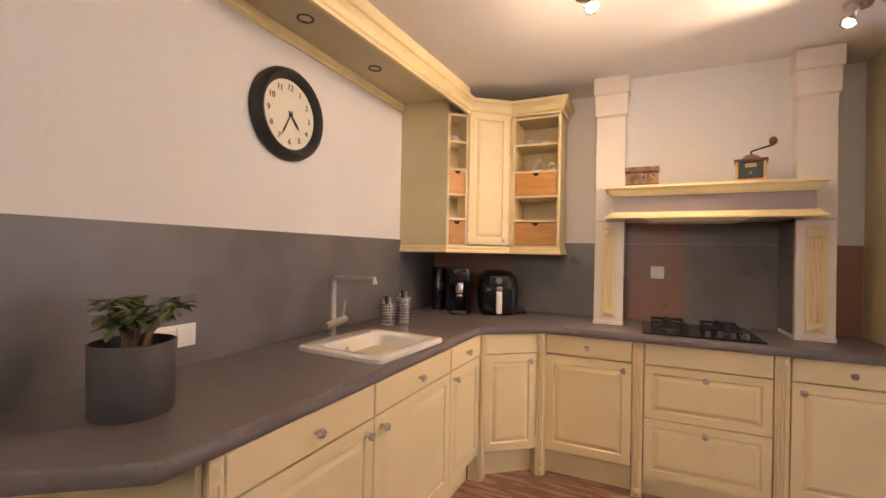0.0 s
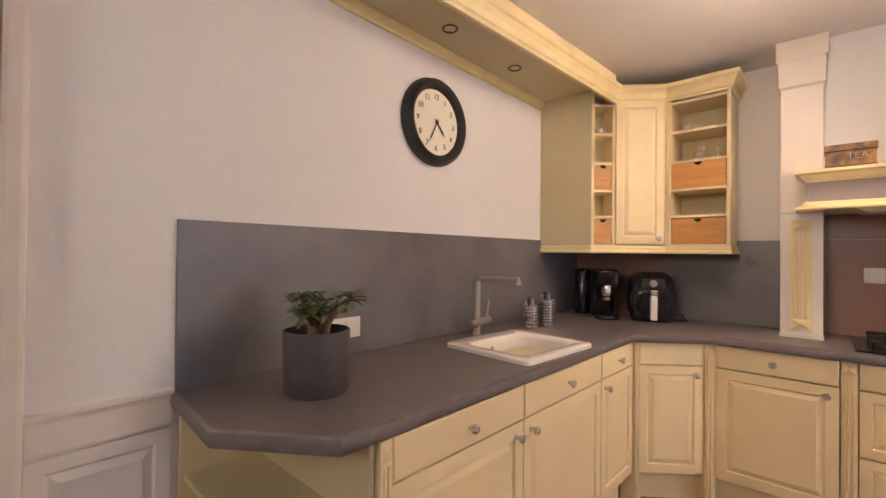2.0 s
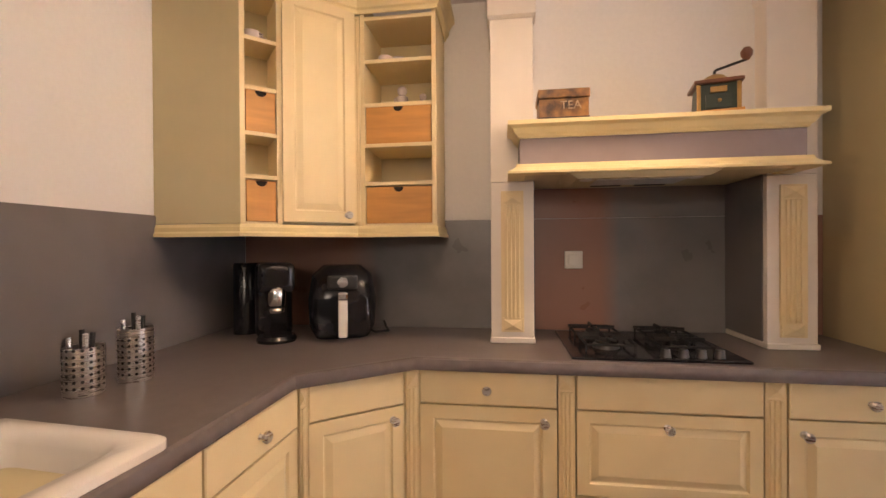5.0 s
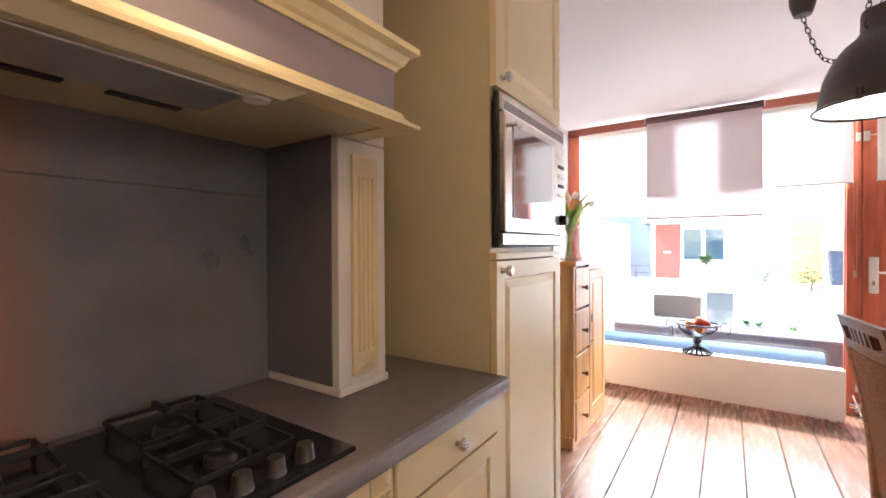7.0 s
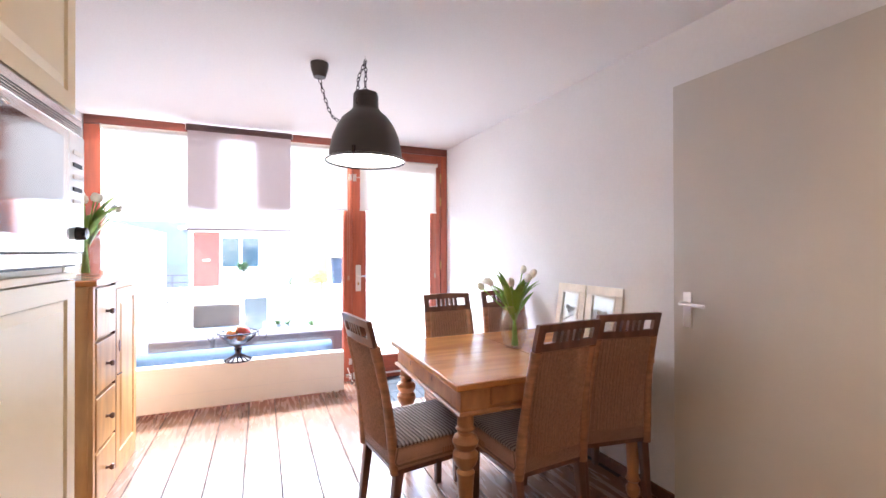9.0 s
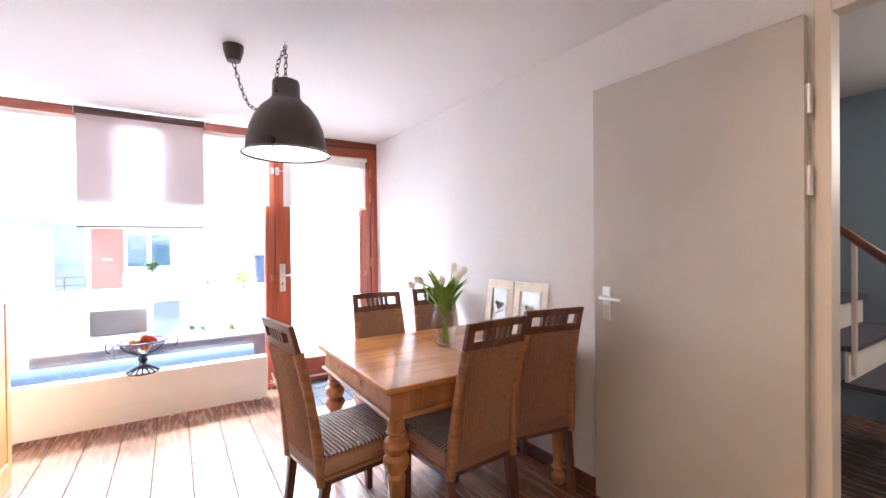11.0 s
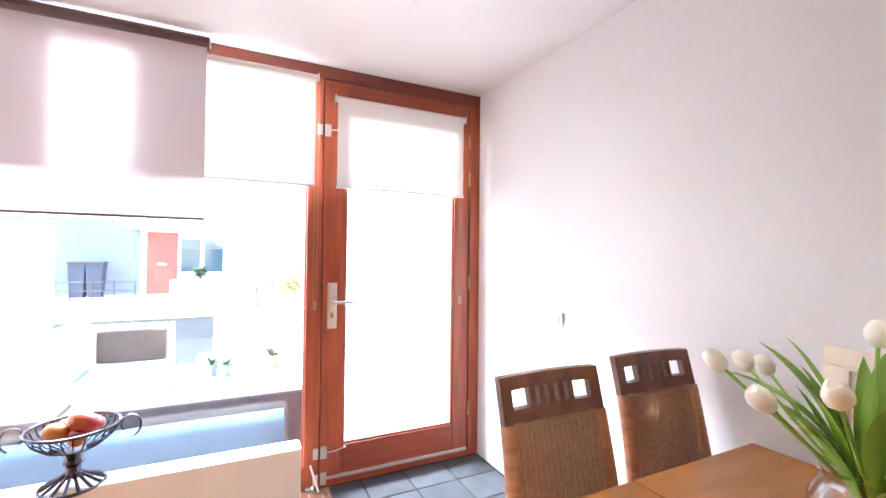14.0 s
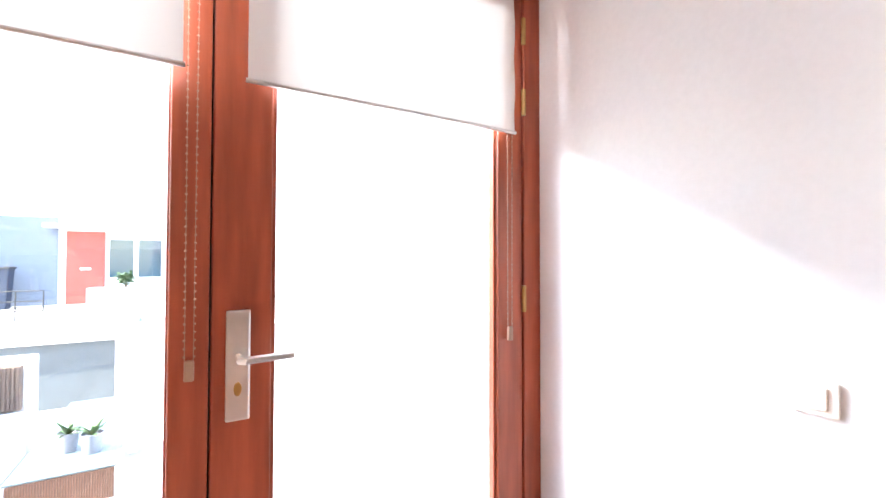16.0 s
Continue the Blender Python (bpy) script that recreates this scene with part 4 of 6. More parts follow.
# coffee machine and fryer in the corner
cm = thing("coffee_machine", 0.30, 2.56, CT, "black pod coffee machine with chrome spout in the worktop corner", "coffee machine")
M = place(0.325, 2.595, CT, 35) @ Matrix.Diagonal((1, 1, 1.15, 1))
part("body", box(-0.075, 0.02, 0.0, 0.075, 0.26, 0.27, 0.03, seg=4), BLACK, cm, smooth=50, m=M)
part("head", box(-0.07, -0.10, 0.17, 0.07, 0.06, 0.275, 0.028, seg=4), BLACK, cm, smooth=50, m=M)
part("spout_ring", lathe([(0, -0.03), (0.03, -0.03), (0.034, -0.02), (0.034, 0.02), (0.03, 0.03), (0, 0.03)], 0, -0.075, 0.155, 18), CHROME, cm, "chrome spout ring", smooth=40, m=M)
part("spout_ring", lathe([(0, 0), (0.026, 0), (0.03, 0.008), (0.026, 0.016), (0, 0.016)], 0, -0.075, 0.10, 18), CHROME, cm, smooth=40, m=M)
part("drip_tray", lathe([(0, 0), (0.075, 0), (0.078, 0.01), (0.07, 0.022), (0, 0.022)], 0, -0.07, 0.0, 24), BLACK, cm, smooth=40, m=M)
wtk = part("water_tank", lathe([(0, 0), (0.055, 0), (0.055, 0.26), (0.05, 0.27), (0, 0.27)], -0.10, 0.17, 0.0, 20), BLACK, cm, smooth=40, m=M)

af = thing("air_fryer", 0.55, 2.70, CT, "glossy black air fryer with white handle beside the coffee machine", "air fryer")
M = place(0.575, 2.712, CT, 22)
part("body", loft([ring(-0.11, -0.12, 0.11, 0.12, 0.0, 0.06), ring(-0.135, -0.14, 0.135, 0.14, 0.05, 0.07), ring(-0.14, -0.145, 0.14, 0.145, 0.16, 0.075), ring(-0.125, -0.125, 0.125, 0.13, 0.26, 0.08), ring(-0.08, -0.08, 0.08, 0.09, 0.30, 0.05)], cap0=True), BLACK, af, smooth=60, m=M)
part("drawer", loft([ring(-0.105, -0.155, 0.105, -0.05, 0.02, 0.02), ring(-0.115, -0.160, 0.115, -0.05, 0.09, 0.02), ring(-0.11, -0.155, 0.11, -0.05, 0.17, 0.02)], cap0=True), BLACK, af, smooth=60, m=M)
part("handle", box(-0.018, -0.205, 0.02, 0.018, -0.155, 0.165, 0.008, seg=3), PLASTIC, af, "white and chrome pull handle", m=M)
part("handle_button", box(-0.02, -0.207, 0.166, 0.02, -0.155, 0.20, 0.008), CHROME, af, "chrome release button", m=M)
part("control_panel", box(-0.06, -0.152, 0.205, 0.06, -0.12, 0.262, 0.01), BLACKM, af, m=M)
part("knob", lathe([(0, 0.016), (0.02, 0.014), (0.022, 0), (0, 0)], 0, -0.15, 0.235, 18, m=Matrix.Rotation(radians(90), 4, "X")), STEEL, af, m=M)
cb = thing("power_cord", 0.8, 2.8, CT, "black power cord lying on the worktop behind the air fryer", "cord")
part("cord", tube([(0.66, 2.76, CT + 0.02), (0.72, 2.72, CT + 0.008), (0.77, 2.76, CT + 0.007), (0.74, 2.83, CT + 0.008), (0.72, 2.865, CT + 0.03)], 0.005, 8), RUBBER, cb)

# plant pot
PX, PY = 0.295, 0.505
pt = thing("potted_jade_plant", PX, PY, CT, "small green jade plant in dark grey pot on the worktop", "plant")
pp = part("pot", lathe([(0, 0), (0.086, 0), (0.092, 0.008), (0.095, 0.15), (0.095, 0.18), (0.09, 0.182), (0.088, 0.175), (0.086, 0.15), (0, 0.15)], PX, PY, CT, 40), POTM, pt, "matt anthracite pot", smooth=40)
part("soil", lathe([(0, 0.158), (0.05, 0.156), (0.0855, 0.151), (0.0855, 0.145)], PX, PY, CT, 24), SOIL, pt)
rnd = random.Random(4)


def leaf_shape(b, base, direction, length, width, droop=0.3, cup=0.1, n=5):
    d = Vector(direction).normalized()
    side = d.cross(Vector((0, 0, 1)))
    if side.length < 0.1:
        side = Vector((1, 0, 0))
    side.normalize()
    nrm = side.cross(d).normalized()
    rows = []
    p = Vector(base)
    for i in range(n + 1):
        k = i / n
        w = width * math.sin(math.pi * min(k * 0.9 + 0.08, 1.0)) ** 0.8
        if i == n:
            rows.append([b.verts.new(p)])
        else:
            rows.append([b.verts.new(p - side * w + nrm * cup * w), b.verts.new(p), b.verts.new(p + side * w + nrm * cup * w)])
        d = (d + Vector((0, 0, -droop / n))).normalized()
        p = p + d * (length / n)
    for a, c in zip(rows, rows[1:]):
        if len(c) == 3:
            b.faces.new((a[0], a[1], c[1], c[0]))
            b.faces.new((a[1], a[2], c[2], c[1]))
        else:
            b.faces.new((a[0], a[1], c[0]))
            b.faces.new((a[1], a[2], c[0]))


bs, bl = bmesh.new(), bmesh.new()
heads = []
for i in range(13):
    a = i * 2.4
    r = 0.02 + 0.085 * ((i * 0.618) % 1.0)
    hgt = 0.235 + 0.06 * rnd.random()
    tip = (PX + r * math.cos(a), PY + r * 1.1 * math.sin(a), CT + hgt)
    tube([(PX + 0.02 * math.cos(a), PY + 0.02 * math.sin(a), CT + 0.14), (PX + r * 0.4 * math.cos(a), PY + r * 0.4 * math.sin(a), CT + 0.185 + 0.02 * rnd.random()), tip], [0.009, 0.006, 0.004], 6, bs)
    heads.append(tip)
for tip in heads:
    for k in range(14):
        a = rnd.random() * 6.28
        leaf_shape(bl, (tip[0] + 0.006 * math.cos(a), tip[1] + 0.006 * math.sin(a), tip[2] - 0.03 * rnd.random()), (math.cos(a), math.sin(a), rnd.uniform(-0.4, 0.7)), rnd.uniform(0.032, 0.05), rnd.uniform(0.009, 0.013), 0.3, 0.35, 4)
part("stem", bs, BARK, pt)
part("foliage", bl, LEAF, pt, kind="stuff", smooth=60)

wall_switch(0.0, 0.80, 1.03, 90, "white double wall socket on the grey splashback beside the jade plant", 0.15, 0.082, True).matrix_basis
wall_switch(1.585, WY - 0.011, 1.235, 0, "white wall switch on the grey splashback behind the hob", 0.078, 0.078)

# clock
ck = thing("wall_clock", 0.0, 1.32, 1.955, "round wall clock with thick black rim and ivory dial", "clock")
M = Matrix.Translation((0.0, 1.293, 1.947)) @ Matrix.Rotation(radians(90), 4, "Z") @ Matrix.Rotation(radians(90), 4, "X")
part("rim", lathe([(0.205, 0.001), (0.208, 0.02), (0.2, 0.045), (0.185, 0.058), (0.17, 0.052), (0.158, 0.036), (0.155, 0.03), (0.155, 0.001)], n=64), BLACKM, ck, "thick black rim", smooth=50, m=M)
part("dial", lathe([(0, 0.024), (0.156, 0.024), (0.156, 0.002), (0, 0.002)], n=48), DIAL, ck, "ivory dial", m=M)
for i in range(12):
    a = radians(90 - 30 * (i + 1))
    text_part(str(i + 1), 0.036, M @ Matrix.Translation((0.122 * math.cos(a), 0.122 * math.sin(a), 0.0255)), NUMERAL, ck, "numeral")
for ang, ln, w in ((radians(90 - 30 * 4.58), 0.082, 0.006), (radians(90 - 6 * 34.5), 0.118, 0.0045)):
    q = prism([(-0.02, -w * 0.5), (ln * 0.7, -w), (ln, 0), (ln * 0.7, w), (-0.02, w * 0.5)], 0.030, 0.0315)
    part("hand", q, NUMERAL, ck, "black clock pointer", m=M @ Matrix.Rotation(ang, 4, "Z"))
part("hub", lathe([(0, 0.036), (0.009, 0.035), (0.009, 0.028), (0, 0.028)], n=14), NUMERAL, ck, m=M)

# soffit with cornice over the sink run
CORN = [(0, 2.245), (0.006, 2.245), (0.010, 2.258), (0.018, 2.264), (0.024, 2.292), (0.036, 2.312), (0.046, 2.320), (0.048, 2.340), (0, 2.340)]
UX, UY, DX_, DY_ = 0.347, 2.330, 0.455, 2.428
V1, VY, VE = 0.685, 2.615, 1.012
SOF = 2.328


def lip(y):
    """The lower edge of the cornice before the soffit, which runs slightly outward to the corner."""
    return DX_ - 0.062 * (DY_ - y)


sf = thing("light_soffit", 0.2, 1.2, SOF, "cream timber soffit with yellow cream cornice above the sink run", "soffit")
part("soffit_board", prism([(0.001, -0.9), (lip(-0.9) - 0.012, -0.9), (lip(2.34) - 0.012, 2.345), (0.001, 2.345)], SOF, SOF + 0.018), CREAM_SHADED, sf)
part("fascia_board", prism([(lip(-0.9) - 0.011, -0.9), (lip(-0.9), -0.9), (DX_, DY_), (DX_ - 0.013, DY_)], 2.2455, 2.418), CREAM, sf)
part("cornice", moulding([(lip(-0.9) + 0.0005, -0.9), (DX_ + 0.0005, DY_ - 0.001), (V1 + 0.004, VY - 0.013), (VE + 0.0005, VY - 0.013), (VE + 0.0005, WY - 0.01)], CORN), YELLOW, sf, "yellow cream stepped cornice")
part("wall_bead", moulding([(0.0005, -0.9), (0.0005, 2.331)], [(0, SOF - 0.05), (0.010, SOF - 0.05), (0.012, SOF - 0.034), (0.02, SOF - 0.026), (0.022, SOF - 0.001), (0, SOF - 0.001)]), YELLOW, sf, "yellow cream bead along the wall")


def downlight(x, y, z):
    t = thing("recessed_spotlight", x, y, z, "small round steel downlight set in the cream soffit", "spotlight", "downlights of the soffit")
    part("ring", lathe([(0.026, 0.004), (0.034, 0.003), (0.038, -0.003), (0.034, -0.006), (0.026, -0.002)], x, y, z, 24), KNOBM, t, smooth=40)
    part("reflector", lathe([(0, 0.012), (0.012, 0.012), (0.026, 0.0), (0.026, 0.012), (0, 0.013)], x, y, z - 0.002, 18), CHROME, t)


for y in (0.71, 1.235, 1.765):
    downlight(0.158, y, SOF)


# wall cabinets: an open shelf, a diagonal door, an open shelf
def open_shelf_unit(px, py, turn, w, depth, label, left_extra=0.0):
    t = thing("open_wall_shelf", px, py, 1.39, label, "wall shelf")
    M = place(px, py, 0, turn)
    z0, z1 = 1.378, 2.32
    part("side_panel", box(0, 0, z0, 0.018, depth, z1, 0.001), CREAM, t, m=M)
    part("side_panel", box(w - 0.018, 0, z0, w, depth, z1, 0.001), CREAM, t, m=M)
    part("back_panel", box(0.018, depth - 0.008, z0, w - 0.018, depth, z1), CREAM_SHADED, t, m=M)
    for z in (z0, 1.549, 1.706, 1.872, 2.050, 2.226):
        part("shelf", box(0.018, 0.002, z, w - 0.018, depth - 0.008, z + 0.015, 0.001), CREAM, t, m=M)
    for z in (1.392, 1.720):
        d = part("drawer", box(0.021, 0.006, z + 0.002, w - 0.021, depth - 0.03, z + 0.152, 0.002), BOXWOOD, t, "small beech drawer", m=M)
        zc = z + 0.152
        q = bmesh.new()
        bmesh.ops.create_circle(q, cap_ends=True, segments=20, radius=0.02)
        for v in q.verts:
            v.co = (w / 2 + v.co.x, 0.004, zc - 0.002 + min(v.co.y, 0.0))
        part("finger_notch", q, SUB, d, m=M)
    return t, M


open_shelf_unit(UX, UY, 42.2, 0.145, 0.16, "narrow cream open wall shelf with beech drawers beside the clock wall")
us, UM = open_shelf_unit(V1 + 0.012, VY, 0, VE - V1 - 0.012, 0.25, "cream open wall shelf with two beech drawers and small ornaments")
part("outer_pilaster", fluted(0.026, 0.86, 0.008, 2, 0.02), CREAM, us, m=place(V1 - 0.016, VY + 0.002, 1.385, 0))
ep = thing("end_panel", 0.2, 2.34, 1.37, "plain cream side panel in shaded tone closing the wall cabinets", "panel")
part("panel", box(0.002, UY + 0.001, 1.386, UX - 0.001, UY + 0.016, SOF - 0.001, 0.001), CREAM_SHADED, ep)
dc = thing("corner_wall_cabinet", 0.5, 2.53, 1.39, "cream diagonal corner wall cabinet with raised panel door and steel knob", "wall cabinet")
dl = math.hypot(V1 - 0.012 - DX_, VY - 0.012 - DY_)
da = math.degrees(math.atan2(VY - 0.012 - DY_, V1 - 0.012 - DX_))
M = place(DX_, DY_, 0, da)
part("body", prism([(0.335, 2.556), (DX_ - 0.006, DY_ + 0.014), (V1 - 0.02, VY + 0.006), (V1 - 0.02, WY - 0.002), (0.012, WY - 0.002), (0.012, 2.62)], 1.388, 2.32), CREAM_SHADED, dc)
part("door", panel_front(dl, 0.862, 0.018, 0.06), CREAM, dc, m=M @ Matrix.Translation((0, -0.016, 1.395)))
knob(dc, M, dl - 0.035, 1.425, -0.016)
pe = thing("pelmet", 0.5, 2.4, 1.36, "yellow cream stepped light pelmet under the wall cabinets", "pelmet")
PEL = [(0, 1.338), (0.012, 1.338), (0.012, 1.350), (0.006, 1.357), (0.006, 1.372), (0.0, 1.384)]
part("moulding", moulding([(0.005, UY), (UX + 0.001, UY - 0.003), (DX_ + 0.001, DY_ - 0.002), (V1 + 0.004, VY - 0.013), (VE + 0.001, VY - 0.013), (VE + 0.001, WY - 0.01)], PEL), YELLOW, pe)
part("bottom_board", prism([(0.012, UY + 0.002), (UX - 0.001, UY + 0.002), (DX_ - 0.001, DY_), (V1 + 0.004, VY - 0.011), (VE - 0.001, VY - 0.011), (VE - 0.001, WY - 0.012), (0.012, WY - 0.012)], 1.360, 1.377), CREAM_SHADED, pe)


def figurine(x, y, z, label="small pale porcelain figurine on the cream shelf", s=1.0):
    t = thing("figurine", x, y, z, label, "ornament")
    part("shape", lathe([(a * s, h * s) for a, h in ((0, 0), (0.026, 0), (0.028, 0.012), (0.014, 0.02), (0.024, 0.035), (0.026, 0.05), (0.013, 0.058), (0.02, 0.07), (0.021, 0.085), (0.012, 0.095), (0, 0.098))], x, y, z, 16), CUPPORC, t, smooth=50)


figurine(V1 + 0.165, VY + 0.10, 1.888)
figurine(V1 + 0.135, VY + 0.12, 1.888, "small pale pink porcelain ornament beside the figurine", 0.6)
figurine(V1 + 0.25, VY + 0.13, 1.888, "small dark glass ornament beside the figurine", 0.75)


def little_cup(x, y, z, mat, label):
    t = thing("small_cup", x, y, z, label, "cup", "little cups on the shelves")
    part("cup", lathe([(0, 0.002), (0.018, 0.0), (0.026, 0.012), (0.03, 0.035), (0.027, 0.035), (0.022, 0.01), (0, 0.006)], x, y, z, 18), mat, t, smooth=50)
    part("cup_handle", tube([(x + 0.027, y, z + 0.028), (x + 0.042, y, z + 0.024), (x + 0.038, y, z + 0.012), (x + 0.024, y, z + 0.01)], 0.003, 6), mat, t)


for k in range(3):
    little_cup(V1 + 0.10 + 0.055 * k, VY + 0.07 + 0.02 * k, 2.066, CUPPORC, "small pale cup standing on the top cream shelf")
for k in range(3):
    little_cup(UX + 0.005 - 0.010 * k, 2.405 + 0.036 * k, 2.066, CUPPORC, "small white glass on the narrow cream shelf")

# hood surround: posts, mantel, hood, chimney wall
for x0, x1, nm in ((1.228, 1.393, "left"), (2.213, 2.378, "right")):
    hp = thing("mantel_post", x0, 2.6, CT, "white post with cream fluted pilaster carrying the hob mantel", "post", "posts of the hob mantel")
    part("post", box(x0, 2.598, CT + 0.001, x1, WY - 0.012, 1.545, 0.003), PILLAR, hp)
    part("fluted_face", fluted(0.086, 0.545, 0.016, 4, 0.055), CREAM, hp, "cream fluted pilaster", m=place((x0 + x1) / 2 - 0.043, 2.597, CT + 0.045, 0))
    part("foot_block", box(x0 - 0.004, 2.59, CT + 0.001, x1 + 0.004, WY - 0.012, CT + 0.022, 0.004), PILLAR, hp)
    up = thing("chimney_post", x0, 2.6, 1.73, "white upper post with moulded capital under the ceiling beside the mantel", "post", "upper posts of the chimney")
    part("shaft", box(x0, 2.598, 1.547, x1, WY - 0.001, 2.19, 0.003), PILLAR, up)
    part("capital", loft([ring(x0 - 0.002, 2.595, x1 + 0.002, WY - 0.002, 2.178, 0.002, 2), ring(x0 - 0.010, 2.583, x1 + 0.010, WY - 0.002, 2.188, 0.002, 2), ring(x0 - 0.010, 2.583, x1 + 0.010, WY - 0.002, 2.31, 0.002, 2), ring(x0 - 0.018, 2.572, x1 + 0.018, WY - 0.002, 2.318, 0.002, 2), ring(x0 - 0.018, 2.572, x1 + 0.018, WY - 0.002, 2.417, 0.002, 2)], cap0=True), PILLAR, up)
mt = thing("mantel_shelf", 1.8, 2.5, 1.55, "mauve grey hood fascia between yellow cream mouldings above the hob", "mantel")
HX0, HX1, HY = 1.335, 2.25, 2.452
part("fascia", box(HX0, HY, 1.585, HX1, HY + 0.02, 1.675, 0.001), MAUVE, mt, "mauve grey fascia panel")
part("fascia_side", box(HX0, HY + 0.021, 1.585, HX0 + 0.02, 2.597, 1.675), MAUVE, mt)
part("fascia_side", box(HX1 - 0.02, HY + 0.021, 1.585, HX1, 2.597, 1.675), MAUVE, mt)
path = [(HX0, 2.596), (HX0, HY), (HX1, HY), (HX1, 2.596)]
path_r = path
def out_mould(prof):
    return moulding(path_r, prof)
TOPM = [(-0.02, 1.676), (0.004, 1.676), (0.008, 1.684), (0.016, 1.690), (0.026, 1.708), (0.042, 1.716), (0.042, 1.730), (-0.02, 1.730)]
LOWM = [(-0.02, 1.548), (0.042, 1.548), (0.042, 1.556), (0.028, 1.562), (0.016, 1.572), (0.012, 1.584), (-0.02, 1.584)]
part("shelf_moulding", out_mould(TOPM), YELLOW, mt, "yellow cream shelf moulding")
part("shelf_moulding", out_mould(LOWM), YELLOW, mt, "yellow cream lower moulding")
part("shelf_board", box(HX0 + 0.001, HY + 0.001, 1.712, HX1 - 0.001, WY - 0.002, 1.7315), YELLOW, mt)
part("under_board", box(HX0 + 0.002, HY + 0.022, 1.552, HX1 - 0.002, WY - 0.017, 1.566), CREAM_SHADED, mt)
shell("wall_chimney", box(1.3935, 2.668, 1.733, 2.2125, WY - 0.001, CEIL), WALL, "white plastered chimney breast above the mantel")
hd = thing("cooker_hood", 1.78, 2.62, 1.53, "cream built in cooker hood with grille slots and two small lamps", "cooker hood")
part("housing", loft([ring(1.49, 2.425, 2.0, 2.72, 1.5515, 0.004, 2), ring(1.53, 2.445, 1.957, 2.655, 1.528, 0.004, 2)], cap1=True), CREAM_SHADED, hd)
for x in (1.61, 1.77):
    part("filter_slot", box(x, 2.618, 1.524, x + 0.108, 2.640, 1.5285, 0.003), BLACKM, hd, "dark suction slot")
part("filter_panel", box(1.60, 2.465, 1.5235, 1.90, 2.60, 1.5275, 0.002), SATIN, hd)
for x in (1.565, 1.925):
    part("lamp", lathe([(0, -0.004), (0.02, -0.003), (0.024, 0), (0, 0)], x, 2.475, 1.5275, 16), PLASTIC, hd)
# splash inside the niche, up to the hood
nb = thing("niche_splashback", 1.8, WY, CT, "dark mottled splashback inside the hob niche", "splashback")
part("panel", box(1.395, WY - 0.0155, 1.419, 2.211, WY - 0.012, 1.551), SPLASHN, nb)
part("side_panel", box(2.2085, 2.62, CT + 0.024, 2.2125, WY - 0.013, 1.551), SPLASH, nb)
part("side_panel", box(1.3935, 2.62, CT + 0.024, 1.3975, WY - 0.013, 1.551), SPLASH, nb)

# gas hob
hb = thing("gas_hob", 1.78, 2.6, CT, "black glass gas hob with cast iron pan supports and dark knobs", "hob")
part("glass_plate", box(1.497, 2.372, CT + 0.001, 2.048, 2.825, CT + 0.010, 0.004), BLACK, hb, "black glass plate")


def burner(x, y, r):
    part("burner_base", lathe([(0, 0), (r, 0), (r * 0.92, 0.014), (r * 0.7, 0.018), (0, 0.018)], x, y, CT + 0.01, 24), KNOBM, hb, smooth=40)
    part("burner_cap", lathe([(0, 0), (r * 0.8, 0), (r * 0.8, 0.008), (r * 0.6, 0.012), (0, 0.012)], x, y, CT + 0.0285, 24), IRON, hb, smooth=40)
    q = bmesh.new()
    s = 0.080
    for a in range(4):
        R = Matrix.Rotation(a * math.pi / 2 + math.pi / 4 * 0, 4, "Z")
        join(q, (lambda c: (c.transform(R), c)[1])(box(r * 0.5, -0.004, 0.028, s + 0.004, 0.004, 0.042, 0.002)))
        join(q, (lambda c: (c.transform(R), c)[1])(box(s, -s, 0.022, s + 0.006, s, 0.030, 0.002)))
        join(q, (lambda c: (c.transform(R), c)[1])(box(s, s - 0.006, 0.0, s + 0.006, s, 0.030, 0.001)))
    part("pan_support", q, IRON, hb, "cast iron pan support", m=Matrix.Translation((x, y, CT + 0.0105)))


burner(1.635, 2.725, 0.034)
burner(1.640, 2.525, 0.047)
burner(1.895, 2.71, 0.034)
burner(1.885, 2.520, 0.026)
for i in range(4):
    part("knob", lathe([(0, 0.026), (0.013, 0.026), (0.0135, 0.022), (0.016, 0.002), (0.017, 0.0), (0, 0)], 1.802 + i * 0.055, 2.410, CT + 0.0105, 16), KNOBM, hb, "dark metal control knob", smooth=40)

# tin and grinder on the mantel
TINLET = node_mat("worn_tin_lettering", (0.34, 0.24, 0.16), 0.5, grain=0.6, scale=70)
tn = thing("tea_tin", 1.475, 2.60, 1.732, "dark painted tin with orange and brown picture on the mantel shelf", "tin")
part("box_body", box(1.40, 2.42, 1.7325, 1.565, 2.53, 1.80, 0.003), TINM, tn)
part("lid", box(1.396, 2.416, 1.801, 1.569, 2.534, 1.832, 0.004), TINM, tn)
part("base_rim", box(1.398, 2.418, 1.7325, 1.567, 2.532, 1.737, 0.001), BLACKM, tn)
text_part("TEA", 0.040, Matrix.Translation((1.505, 2.4188, 1.775)) @ Matrix.Rotation(radians(90), 4, "X"), TINLET, tn)
gx, gy = 1.995, 2.50
gr = thing("coffee_grinder", gx, gy, 1.732, "old dark green wooden coffee grinder with iron crank on mantel", "coffee grinder")
M = place(gx, gy, 1.7325, -12)
part("base", box(-0.072, -0.062, 0, 0.072, 0.062, 0.012, 0.003), BOXWOOD, gr, m=M)
